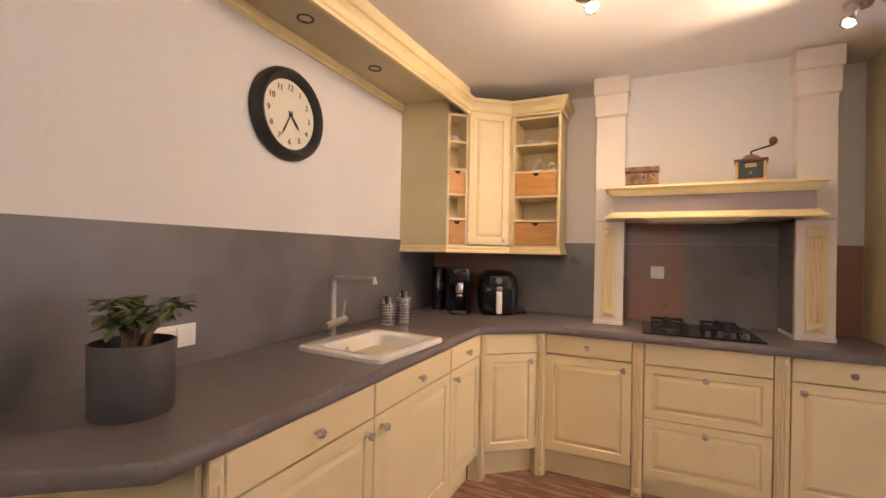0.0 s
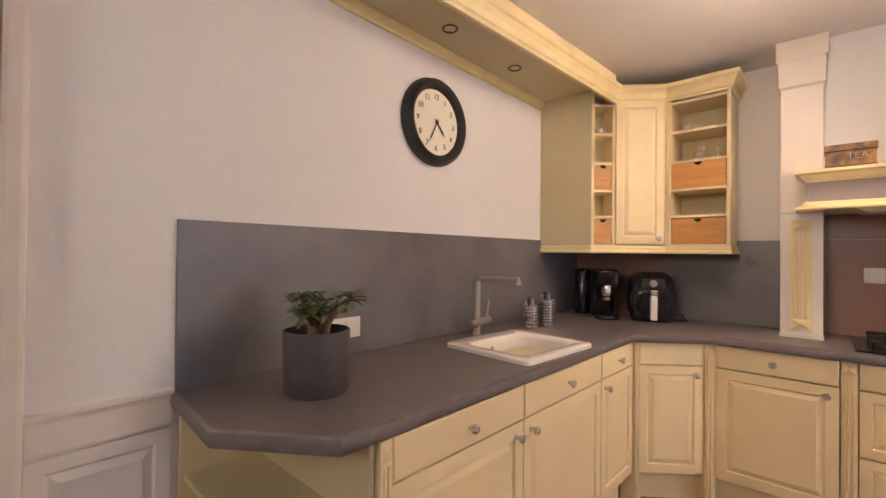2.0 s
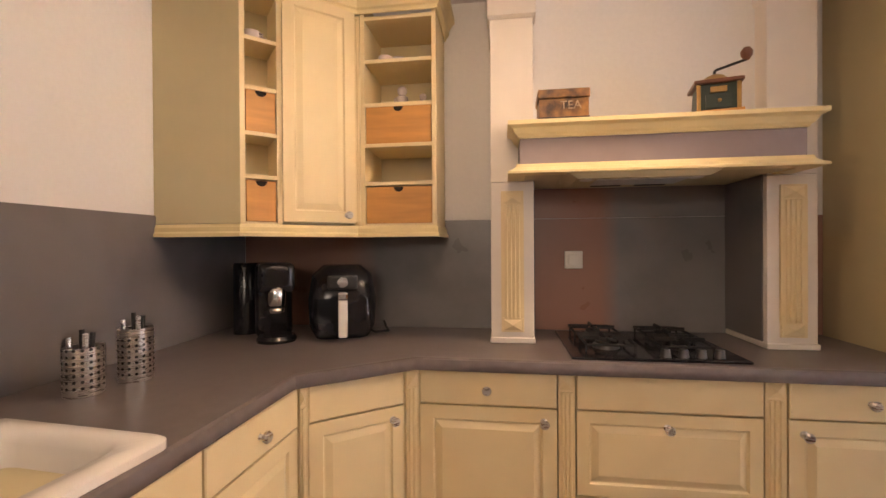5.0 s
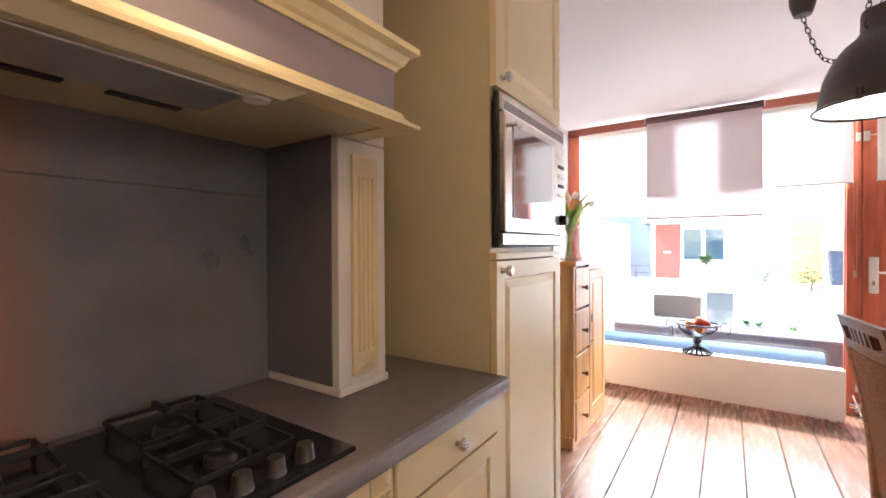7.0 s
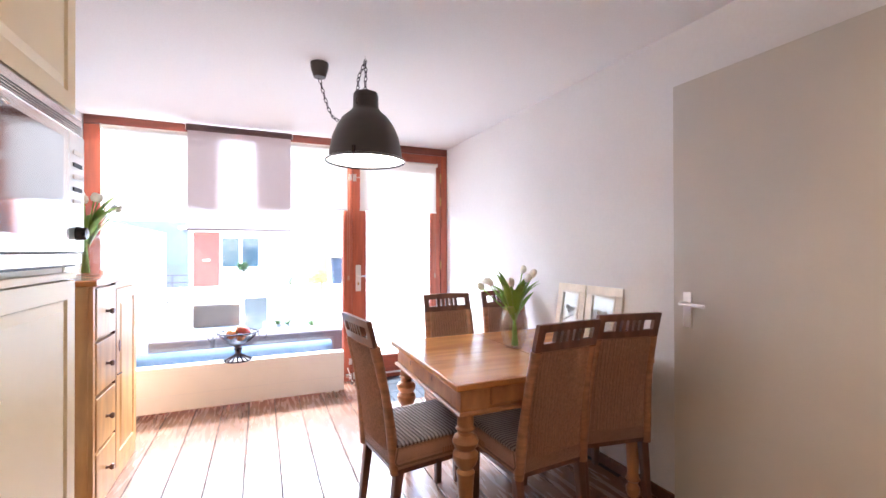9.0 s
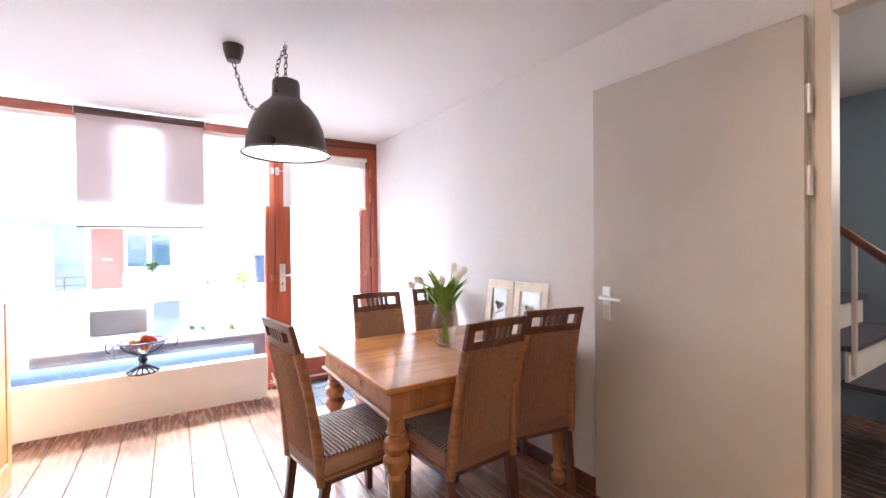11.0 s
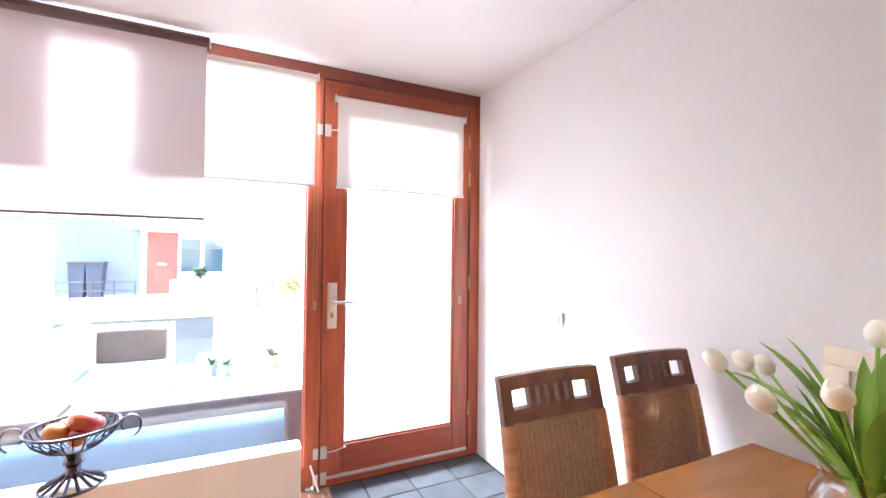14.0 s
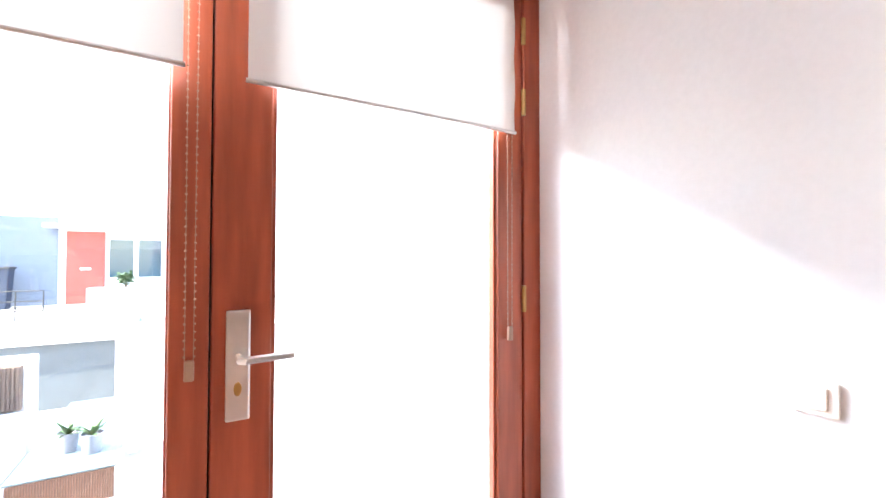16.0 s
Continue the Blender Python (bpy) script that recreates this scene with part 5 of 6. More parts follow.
part("body", loft([ring(-0.062, -0.052, 0.062, 0.052, 0.012, 0.004, 3), ring(-0.058, -0.048, 0.058, 0.048, 0.10, 0.004, 3)], cap0=True), DGREEN, gr, m=M)
for sx in (-1, 1):
    part("corner_post", box(sx * 0.058 - 0.006, -0.056, 0.012, sx * 0.058 + 0.006, -0.046, 0.1, 0.002), BRASS, gr, m=M)
part("drawer", box(-0.038, -0.056, 0.018, 0.038, -0.048, 0.062, 0.002), DGREEN, gr, m=M)
part("drawer_knob", lathe([(0, 0.012), (0.006, 0.01), (0.004, 0), (0, 0)], 0, -0.056, 0.04, 10, m=Matrix.Rotation(radians(90), 4, "X")), BRASS, gr, m=M)
part("name_plate", box(-0.024, -0.054, 0.07, 0.024, -0.047, 0.09, 0.002), BRASS, gr, "brass name plate", m=M)
part("top_board", box(-0.072, -0.062, 0.1005, 0.072, 0.062, 0.114, 0.004), WALNUT, gr, m=M)
part("hopper", lathe([(0, 0.03), (0.012, 0.03), (0.03, 0.022), (0.046, 0.004), (0.05, 0.0), (0, 0)], 0, 0, 0.1145, 24), BRASS, gr, "dull metal dome", smooth=50, m=M)
part("crank", tube([(0, 0, 0.14), (0, 0, 0.158), (0.006, 0, 0.162), (0.09, -0.01, 0.182)], 0.0045, 8), IRON, gr, "iron crank", m=M)
part("crank_knob", lathe([(0, 0), (0.008, 0.0), (0.017, 0.014), (0.018, 0.028), (0.01, 0.04), (0, 0.042)], 0.09, -0.01, 0.180, 14), WALNUT, gr, "dark wooden crank knob", smooth=60, m=M)

# tall cabinet with built in oven
TX0, TX1, TYF = 2.588, 3.135, 2.368
tc = thing("tall_oven_cabinet", 2.86, 2.6, FZ, "tall cream cabinet with panel doors round a steel microwave", "kitchen cabinet")
part("side_panel", box(TX0, TYF + 0.022, FZ, TX0 + 0.018, WY - 0.002, 2.417, 0.001), CREAM_SHADED, tc)
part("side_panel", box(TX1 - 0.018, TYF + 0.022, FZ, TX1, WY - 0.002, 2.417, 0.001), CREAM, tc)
part("back_panel", box(TX0 + 0.018, WY - 0.02, FZ, TX1 - 0.018, WY - 0.002, 2.417), CREAM_SHADED, tc)
for z in (0.13, 1.258, 1.715, 2.39):
    part("shelf", box(TX0 + 0.019, TYF + 0.024, z, TX1 - 0.019, WY - 0.021, z + 0.018), CREAM, tc)
part("door_rail", box(TX0 - 0.004, TYF - 0.002, 1.242, TX1 + 0.004, TYF + 0.02, 1.262, 0.003), CREAM, tc)
d = part("door", panel_front(TX1 - TX0 - 0.004, 1.238 - 0.15, 0.02, 0.075), CREAM, tc, "tall raised panel door", m=place(TX0 + 0.002, TYF, 0.15, 0))
part("door", panel_front(TX1 - TX0 - 0.004, 2.41 - 1.735, 0.02, 0.075), CREAM, tc, "upper raised panel door", m=place(TX0 + 0.002, TYF, 1.735, 0))
knob(tc, place(TX0, TYF, 0, 0), 0.038, 1.765)
knob(tc, place(TX0, TYF, 0, 0), 0.038, 1.21)
part("plinth", box(TX0, TYF + 0.07, FZ, TX1, TYF + 0.086, 0.13), CREAM, tc)
mw = thing("microwave_oven", 2.86, 2.4, 1.28, "built in steel microwave oven with dark glass door and control column", "microwave")
MWX0, MWX1, MZ0, MZ1 = TX0 + 0.002, TX1 - 0.004, 1.278, 1.72
part("casing", box(TX0 + 0.022, TYF + 0.01, 1.28, TX1 - 0.022, WY - 0.05, 1.70), BLACKM, mw)
part("trim_frame", box(MWX0, TYF - 0.004, MZ0, MWX1, TYF + 0.009, MZ1, 0.002), BLACKM, mw, "black shadow trim")
part("top_vent", box(MWX0 + 0.004, TYF - 0.018, 1.665, MWX1 - 0.004, TYF - 0.0045, 1.715, 0.003), OVENSTEEL, mw, "brushed steel vent strip")
for i in range(4):
    part("vent_slot", box(MWX0 + 0.012, TYF - 0.0195, 1.668 + i * 0.007, MWX1 - 0.012, TYF - 0.0175, 1.6705 + i * 0.007), BLACKM, mw)
part("bottom_strip", box(MWX0 + 0.004, TYF - 0.018, 1.285, MWX1 - 0.004, TYF - 0.0045, 1.318, 0.003), OVENSTEEL, mw, "brushed steel strip")
dw = MWX1 - 0.12
mdoor = part("door", box(MWX0 + 0.004, TYF - 0.026, 1.322, dw, TYF - 0.0045, 1.661, 0.004), OVENSTEEL, mw, "brushed steel door frame")
part("door_glass", box(MWX0 + 0.055, TYF - 0.029, 1.362, dw - 0.045, TYF - 0.0262, 1.632, 0.001), DARKGLASS, mdoor, "dark mirror glass")
part("handle", tube([(MWX0 + 0.03, TYF - 0.027, 1.625), (MWX0 + 0.03, TYF - 0.05, 1.625), (MWX0 + 0.05, TYF - 0.05, 1.62)], 0.006, 8), OVENSTEEL, mdoor)
part("control_column", box(dw + 0.003, TYF - 0.024, 1.322, MWX1 - 0.004, TYF - 0.0045, 1.661, 0.003), SATIN, mw, "pale steel control column")
for i in range(5):
    part("button", box(dw + 0.03, TYF - 0.0275, 1.60 - i * 0.035, MWX1 - 0.03, TYF - 0.0238, 1.612 - i * 0.035, 0.001), BLACKM if i % 2 else PLASTIC, mw)
part("dial_knob", lathe([(0, 0.026), (0.017, 0.024), (0.02, 0), (0, 0)], (dw + MWX1) / 2, TYF - 0.024, 1.375, 20, m=Matrix.Rotation(radians(90), 4, "X")), BLACK, mw, "black round dial")

# pine cabinet
pc = thing("pine_cabinet", 4.45, 2.85, FZ, "honey pine cabinet with a column of drawers beside a panelled door", "cabinet")
QX0, QX1, QY, QZ = 4.06, 4.82, 2.595, 1.183
part("carcass", box(QX0, QY + 0.02, FZ + 0.02, QX1, 3.12, QZ - 0.03, 0.004), PINE, pc)
part("top_board", box(QX0 - 0.02, QY - 0.02, QZ - 0.029, QX1 + 0.02, 3.13, QZ, 0.008, seg=3), PINE_TOP, pc, "moulded pine top")
part("base_plinth", box(QX0 - 0.008, QY + 0.004, FZ, QX1 + 0.008, 3.12, FZ + 0.075, 0.006), PINE, pc)
part("front_rail", box(QX0, QY + 0.0, FZ + 0.076, QX0 + 0.03, QY + 0.0195, QZ - 0.031, 0.002), PINE, pc)
for z0, z1 in ((0.890, 1.140), (0.617, 0.872), (0.343, 0.600), (0.085, 0.328)):
    part("drawer", panel_front(0.29, z1 - z0, 0.018, raised=False), PINE, pc, "pine drawer", m=place(QX0 + 0.034, QY - 0.002, z0, 0))
    zc = (z0 + z1) / 2
    part("drawer_knob", lathe([(0, 0.038), (0.012, 0.036), (0.016, 0.028), (0.012, 0.02), (0.006, 0.015), (0.007, 0.005), (0.011, 0), (0, 0)], QX0 + 0.17, QY - 0.004, zc, 14, m=Matrix.Rotation(radians(90), 4, "X")), WALNUT, pc, "turned dark knob", smooth=50)
part("divider_stile", box(QX0 + 0.328, QY - 0.001, FZ + 0.076, QX0 + 0.345, QY + 0.0195, QZ - 0.031, 0.002), WALNUT, pc)
part("door", panel_front(QX1 - QX0 - 0.355, 0.985, 0.019, 0.085), PINE, pc, "pine panelled door", m=place(QX0 + 0.35, QY - 0.002, 0.125, 0))
part("escutcheon", lathe([(0, 0.004), (0.016, 0.003), (0.019, 0), (0, 0)], QX0 + 0.40, QY - 0.004, 0.79, 16, m=Matrix.Rotation(radians(90), 4, "X") @ Matrix.Diagonal((1, 1.8, 1, 1))), WALNUT, pc)
part("latch", tube([(QX0 + 0.36, QY - 0.006, 0.635), (QX0 + 0.41, QY - 0.012, 0.635)], 0.003, 6), IRON, pc)


# vases of tulips
def tulips(x, y, z, s, seed, count, label, vlabel, spread=1.0):
    t = thing("tulip_bouquet", x, y, z + 0.004, label, "flowers")
    v = thing("glass_vase", x, y, z, vlabel, "vase")
    prof = [(0.0, 0.0), (0.044, 0.0), (0.050, 0.006), (0.058, 0.03), (0.074, 0.09), (0.081, 0.135), (0.078, 0.165), (0.064, 0.19), (0.058, 0.20), (0.060, 0.212), (0.065, 0.22)]
    b = bmesh.new()
    nn = 28
    rings = []
    for r, h in prof[1:]:
        rr = [b.verts.new((x + s * r * (1 + 0.035 * math.cos(7 * 2 * math.pi * i / nn)) * math.cos(2 * math.pi * i / nn), y + s * r * (1 + 0.035 * math.cos(7 * 2 * math.pi * i / nn)) * math.sin(2 * math.pi * i / nn), z + s * h)) for i in range(nn)]
        rings.append(rr)
    for p_, q_ in zip(rings, rings[1:]):
        for i in range(nn):
            b.faces.new((p_[i], p_[(i + 1) % nn], q_[(i + 1) % nn], q_[i]))
    b.faces.new(rings[0][::-1])
    part("vase_glass", b, VASEG, v, "clear ribbed glass", smooth=60)
    r_ = random.Random(seed)
    bst = bmesh.new()
    blf = bmesh.new()
    for i in range(count):
        a = 3.0 + i * 2.399 + r_.random() * 0.4
        lean = spread * (0.25 + 0.75 * ((i * 0.618 + 0.3) % 1.0))
        hh = s * (0.41 - 0.10 * lean + 0.04 * r_.random())
        rr = s * 0.20 * lean
        top_ = Vector((x + rr * math.cos(a), y + rr * math.sin(a), z + hh))
        mid = Vector((x + rr * 0.32 * math.cos(a), y + rr * 0.32 * math.sin(a), z + hh * 0.66))
        tube([(x - rr * 0.12 * math.cos(a), y - rr * 0.12 * math.sin(a), z + 0.012), (x, y, z + s * 0.2), mid, top_], 0.0035 * s, 6, bst)
        dirv = (top_ - mid).normalized()
        if dirv.z < 0.4:
            dirv = (dirv + Vector((0, 0, 0.4))).normalized()
        q = lathe([(0, -0.003), (0.013, 0.0), (0.021, 0.014), (0.022, 0.03), (0.017, 0.045), (0.010, 0.053), (0.0, 0.048)], n=12)
        for vv in q.verts:
            an = math.atan2(vv.co.y, vv.co.x)
            kk = 1 + 0.13 * math.cos(3 * an) * (vv.co.z / 0.05)
            vv.co.x *= kk
            vv.co.y *= kk
        rot = dirv.to_track_quat("Z", "Y").to_matrix().to_4x4()
        fl = part("flower", q, PETAL, t, "white closed tulip head", smooth=70, m=Matrix.Translation(top_) @ rot @ Matrix.Scale(s * 0.84, 4))
    for i in range(int(count * 3)):
        a = i * 2.1 + r_.random()
        up = r_.uniform(1.4, 4.2)
        leaf_shape(blf, (x + 0.015 * s * math.cos(a), y + 0.015 * s * math.sin(a), z + s * (0.15 + 0.08 * r_.random())), (math.cos(a), math.sin(a), up), s * r_.uniform(0.15, 0.25), s * r_.uniform(0.014, 0.026), r_.uniform(0.3, 1.3), 0.4, 9)
    part("stem", bst, TLEAF, t, kind="stuff")
    part("leaf", blf, TLEAF, t, kind="stuff", smooth=70)
    part("water_surface", lathe([(0, 0.1 * s), (0.056 * s, 0.1 * s)], x, y, z, 24), VASEG, v, "clear water", smooth=50)
    return t


TBZ = 0.768
tulips(3.605, 0.515, TBZ, 1.03, 11, 10, "bunch of white tulips in the glass vase on the table", "clear ribbed glass vase on the pine dining table", 1.2)
tulips(4.64, 2.80, QZ, 1.1, 5, 10, "bunch of white tulips in the glass vase on the pine cabinet", "clear ribbed glass vase on the pine cabinet", 0.95)

# dining table
TA, TB, TC_, TD = 3.10, 4.06, -0.01, 1.115
tb = thing("dining_table", (TA + TB) / 2, 0.6, FZ, "honey pine dining table with turned legs against the wall", "table")
part("tabletop", box(TA, 0.525, TBZ - 0.028, TB, TD, TBZ, 0.008, seg=3), PINE_TOP, tb, "polished honey pine top")
part("tabletop", box(TA, TC_, TBZ - 0.028, TB, 0.522, TBZ - 0.0005, 0.006), PINE_TOP, tb, "polished honey pine extension leaf")
AZ = TBZ - 0.13
ins = 0.035
part("apron", box(TA + ins + 0.05, TD - ins - 0.025, AZ, TB - ins - 0.05, TD - ins, TBZ - 0.029, 0.003), PINE_TABLE, tb)
part("apron", box(TA + ins + 0.05, TC_ + ins, AZ, TB - ins - 0.05, TC_ + ins + 0.025, TBZ - 0.029, 0.003), PINE_TABLE, tb)
part("apron", box(TA + ins, TC_ + ins + 0.05, AZ, TA + ins + 0.025, TD - ins - 0.05, TBZ - 0.029, 0.003), PINE_TABLE, tb)
part("apron", box(TB - ins - 0.025, TC_ + ins + 0.05, AZ, TB - ins, TD - ins - 0.05, TBZ - 0.029, 0.003), PINE_TABLE, tb)
part("apron_bead", moulding([(TA + ins - 0.004, TC_ + ins), (TA + ins - 0.004, TD - ins + 0.004), (TB - ins + 0.004, TD - ins + 0.004), (TB - ins + 0.004, TC_ + ins)][::-1], [(0, AZ - 0.012), (0.012, AZ - 0.012), (0.014, AZ - 0.004), (0.008, AZ + 0.004), (0, AZ + 0.006)]), PINE_TABLE, tb, "moulded lower edge")
part("drawer_front", panel_front(0.34, 0.09, 0.012, raised=False), PINE_TABLE, tb, m=Matrix.Translation((TA + ins - 0.010, TD - ins - 0.14, AZ + 0.02)) @ Matrix.Rotation(radians(-90), 4, "Z"))
for xx in (TA + 0.36, TA + 0.68):
    part("peg_mark", box(xx, TD - ins - 0.001, AZ + 0.045, xx + 0.016, TD - ins + 0.0015, AZ + 0.068), WALNUT, tb)
legp = [(0.0, 0.0), (0.024, 0.0), (0.034, 0.02), (0.036, 0.045), (0.026, 0.06), (0.024, 0.075), (0.038, 0.09), (0.030, 0.10), (0.028, 0.13), (0.036, 0.30), (0.040, 0.33), (0.030, 0.345), (0.046, 0.365), (0.056, 0.39), (0.056, 0.41), (0.040, 0.43), (0.052, 0.445), (0.058, 0.465), (0.050, 0.485), (0.034, 0.495), (0.033, 0.505), (0.044, 0.52), (0.036, 0.53), (0.036, 0.60), (0, 0.60)]
for lx in (TA + ins + 0.04, TB - ins - 0.04):
    for ly in (TC_ + ins + 0.04, TD - ins - 0.04):
        lg = part("leg", lathe([(r, h * (AZ - FZ) / 0.60) for r, h in legp], lx, ly, FZ, 24), PINE_TABLE, tb, "turned pine leg", smooth=35)
        part("leg_block", box(lx - 0.042, ly - 0.042, AZ - 0.01, lx + 0.042, ly + 0.042, TBZ - 0.03, 0.004), PINE_TABLE, tb)


# chairs
def dining_chair(m, label):
    t = thing("dining_chair", 0, 0, 0, label, "chair", "chairs round the dining table")
    w = 0.20
    SH = 0.45
    for sx in (-1, 1):
        part("front_leg", loft([ring(sx * 0.175 - 0.016, 0.185, sx * 0.175 + 0.016, 0.217, 0, 0.004, 3), ring(sx * 0.178 - 0.021, 0.176, sx * 0.178 + 0.021, 0.218, 0.33, 0.004, 3)], cap0=True), WALNUT, t)
        part("rear_leg", loft([ring(sx * 0.172 - 0.016, -0.262, sx * 0.172 + 0.016, -0.23, 0, 0.004, 3), ring(sx * 0.176 - 0.02, -0.225, sx * 0.176 + 0.02, -0.185, 0.33, 0.004, 3)], cap0=True), WALNUT, t)
    part("seat_frame", loft([ring(-0.20, -0.23, 0.20, 0.222, 0.322, 0.01, 3), ring(-0.203, -0.233, 0.203, 0.225, 0.342, 0.01, 3)], cap0=True), WALNUT, t)
    part("woven_skirt", loft([ring(-0.200, -0.23, 0.200, 0.222, 0.342, 0.015, 3), ring(-0.208, -0.238, 0.208, 0.230, 0.38, 0.015, 3), ring(-0.205, -0.232, 0.205, 0.228, SH - 0.012, 0.015, 3)], cap0=True), CANE, t, "brown woven cane skirt", smooth=40)
    part("seat", loft([ring(-0.207, -0.225, 0.207, 0.232, SH - 0.011, 0.018, 3), ring(-0.209, -0.225, 0.209, 0.234, SH - 0.002, 0.018, 3), ring(-0.19, -0.205, 0.19, 0.21, SH + 0.006, 0.03, 3)], cap0=True), SEATM, t, "striped woven cane seat", smooth=40)
    # side vent slots
    for sx in (-1, 1):
        q = bmesh.new()
        for i in range(7):
            box(sx * 0.2085 - 0.001, 0.0 + i * 0.013, 0.362, sx * 0.2085 + 0.001, 0.007 + i * 0.013, 0.392, 0, q)
        part("side_slot", q, CANE_EDGE, t)

    def back_y(z):
        k = (z - 0.32) / 0.68
        return -0.225 - 0.03 * k - 0.085 * k * k

    for sx in (-1, 1):
        pts = [(sx * (0.182 - 0.030 * i / 8), back_y(0.32 + 0.55 * i / 8), 0.32 + 0.55 * i / 8) for i in range(9)]
        q = tube(pts, [0.022 + 0.002 * math.sin(i * 0.9) for i in range(9)], 10)
        part("back_stile", q, CANE_EDGE, t, "bent golden cane stile", smooth=60)
    # woven back panel, slightly curved
    b = bmesh.new()
    nx, nz = 12, 10
    for side in (0.0, 0.014):
        g = [[b.verts.new(((-0.166 + 0.332 * i / nx) * (1 - 0.15 * j / nz), back_y(0.40 + 0.475 * j / nz) - 0.010 * (1 - (2 * i / nx - 1) ** 2) - side + 0.007, 0.40 + 0.475 * j / nz)) for i in range(nx + 1)] for j in range(nz + 1)]
        for j in range(nz):
            for i in range(nx):
                b.faces.new((g[j][i], g[j][i + 1], g[j + 1][i + 1], g[j + 1][i]))
    part("backrest", b, CANE, t, "brown woven cane back", smooth=60)
    q = bmesh.new()
    for i in range(38):
        xx = -0.136 + 0.272 * i / 37
        yy = 0.010 * (1 - (xx / 0.166) ** 2)
        for off in (0.0105, -0.0105):
            tube([(xx, back_y(0.41 + 0.455 * j / 4) - yy + off, 0.41 + 0.455 * j / 4) for j in range(5)], 0.0024, 5, q)
    part("cane_rib", q, CANERIB, t, "upright cane ribs", kind="stuff")
    # top rail with openings, bowed backwards
    def rail_piece(x0, x1, z0, z1, n=6, name="rail_bar"):
        c = bmesh.new()
        rows = []
        for i in range(n + 1):
            xx = x0 + (x1 - x0) * i / n
            bow = -0.012 * (1 - (xx / 0.2) ** 2)
            lift = 0.004 * (1 - (xx / 0.2) ** 2)
            rows.append([c.verts.new(p) for p in ((xx, back_y(z0) + bow + 0.011, z0 + lift), (xx, back_y(z0) + bow - 0.011, z0 + lift), (xx, back_y(z1) + bow - 0.011, z1 + lift), (xx, back_y(z1) + bow + 0.011, z1 + lift))])
        for p_, q_ in zip(rows, rows[1:]):
            for k in range(4):
                c.faces.new((p_[k], p_[(k + 1) % 4], q_[(k + 1) % 4], q_[k]))
        c.faces.new(rows[0][::-1])
        c.faces.new(rows[-1])
        part(name, c, WALNUT, t, smooth=50)

    rail_piece(-0.17, 0.17, 0.950, 0.984, 10, "upper_rail")
    rail_piece(-0.17, 0.17, 0.868, 0.902, 10, "lower_rail")
    rail_piece(-0.17, -0.135, 0.902, 0.950, 2, "rail_end")
    rail_piece(0.135, 0.17, 0.902, 0.950, 2, "rail_end")
    for xx in (-0.075, -0.042, -0.009, 0.024, 0.057):
        rail_piece(xx, xx + 0.019, 0.902, 0.950, 1)
    return t


CZ = FZ
first = dining_chair(None, "brown woven cane chair with dark pierced rail at table end")
first.matrix_basis = place(3.502, 1.125, CZ, 188)
spots = [((3.280, 0.690), -86), ((3.345, 0.205), -99), ((3.880, 0.672), 90), ((3.925, 0.214), 88)]
labels = ["brown woven cane chair with dark pierced rail at table corner", "brown woven cane chair with dark rail beside the open door",
          "brown woven cane chair with dark rail towards the garden door", "brown woven cane chair with dark rail by the white wall"]
for ((x, y), a), lb in zip(spots, labels):
    c = copy_thing(first, place(x, y, CZ, a))
    c["label"] = lb


# framed prints leaning on the wall
def framed_print(x0, x1, label, mark):
    t = thing("framed_print", (x0 + x1) / 2, 0.1, TBZ, label, "picture", "framed prints on the table")
    w, h = x1 - x0, 0.338
    M = Matrix.Translation((x1, 0.052 + south(x1), TBZ + 0.002)) @ Matrix.Rotation(radians(181.1), 4, "Z") @ Matrix.Rotation(radians(-8), 4, "X")
    fw = 0.052
    b = bmesh.new()
    for (a0, c0, a1, c1) in ((0, 0, w, fw), (0, h - fw, w, h), (0, fw, fw, h - fw), (w - fw, fw, w, h - fw)):
        box(a0, 0, c0, a1, 0.02, c1, 0.004, b)
    part("frame", b, FRAMEW, t, "limewashed stepped frame", m=M)
    b = bmesh.new()
    s = fw - 0.004
    for (a0, c0, a1, c1) in ((s, s, w - s, s + 0.012), (s, h - s - 0.012, w - s, h - s), (s, s + 0.012, s + 0.012, h - s - 0.012), (w - s - 0.012, s + 0.012, w - s, h - s - 0.012)):
        box(a0, -0.004, c0, a1, 0.016, c1, 0.002, b)
    part("inner_slip", b, MATB, t, m=M)
    part("mount", box(s + 0.012, 0.010, s + 0.012, w - s - 0.012, 0.014, h - s - 0.012), MATB, t, "cream mount", m=M)
    part("paper_print", box(fw + 0.014, 0.007, fw + 0.02, w - fw - 0.014, 0.0095, h - fw - 0.02), PAPER, t, "white print sheet", m=M)
    q = bmesh.new()
    r_ = random.Random(mark)
    cx = w / 2
    leaf_shape(q, (cx - 0.045, 0.0055, 0.10), (0.9, 0, 0.45), 0.10, 0.015, 0.1, 0, 6)
    for hx, hz in ((-0.022, 0.185), (0.026, 0.18), (0.0, 0.165)):
        for i in range(6):
            a = 0.3 + i * 0.5
            leaf_shape(q, (cx + hx, 0.0055, hz - 0.015), (math.cos(a), 0, 0.2 + math.sin(a)), r_.uniform(0.026, 0.036), 0.009, 0.1, 0, 4)
        tube([(cx - 0.03, 0.006, 0.085), (cx - 0.01, 0.006, 0.13), (cx + hx, 0.006, hz)], 0.0012, 4, q)
    part("flower_drawing", q, INK, t, "grey green botanical drawing", m=M)
    part("glazing", box(s + 0.01, 0.003, s + 0.01, w - s - 0.01, 0.0045, h - s - 0.01), GLASS, t, m=M)


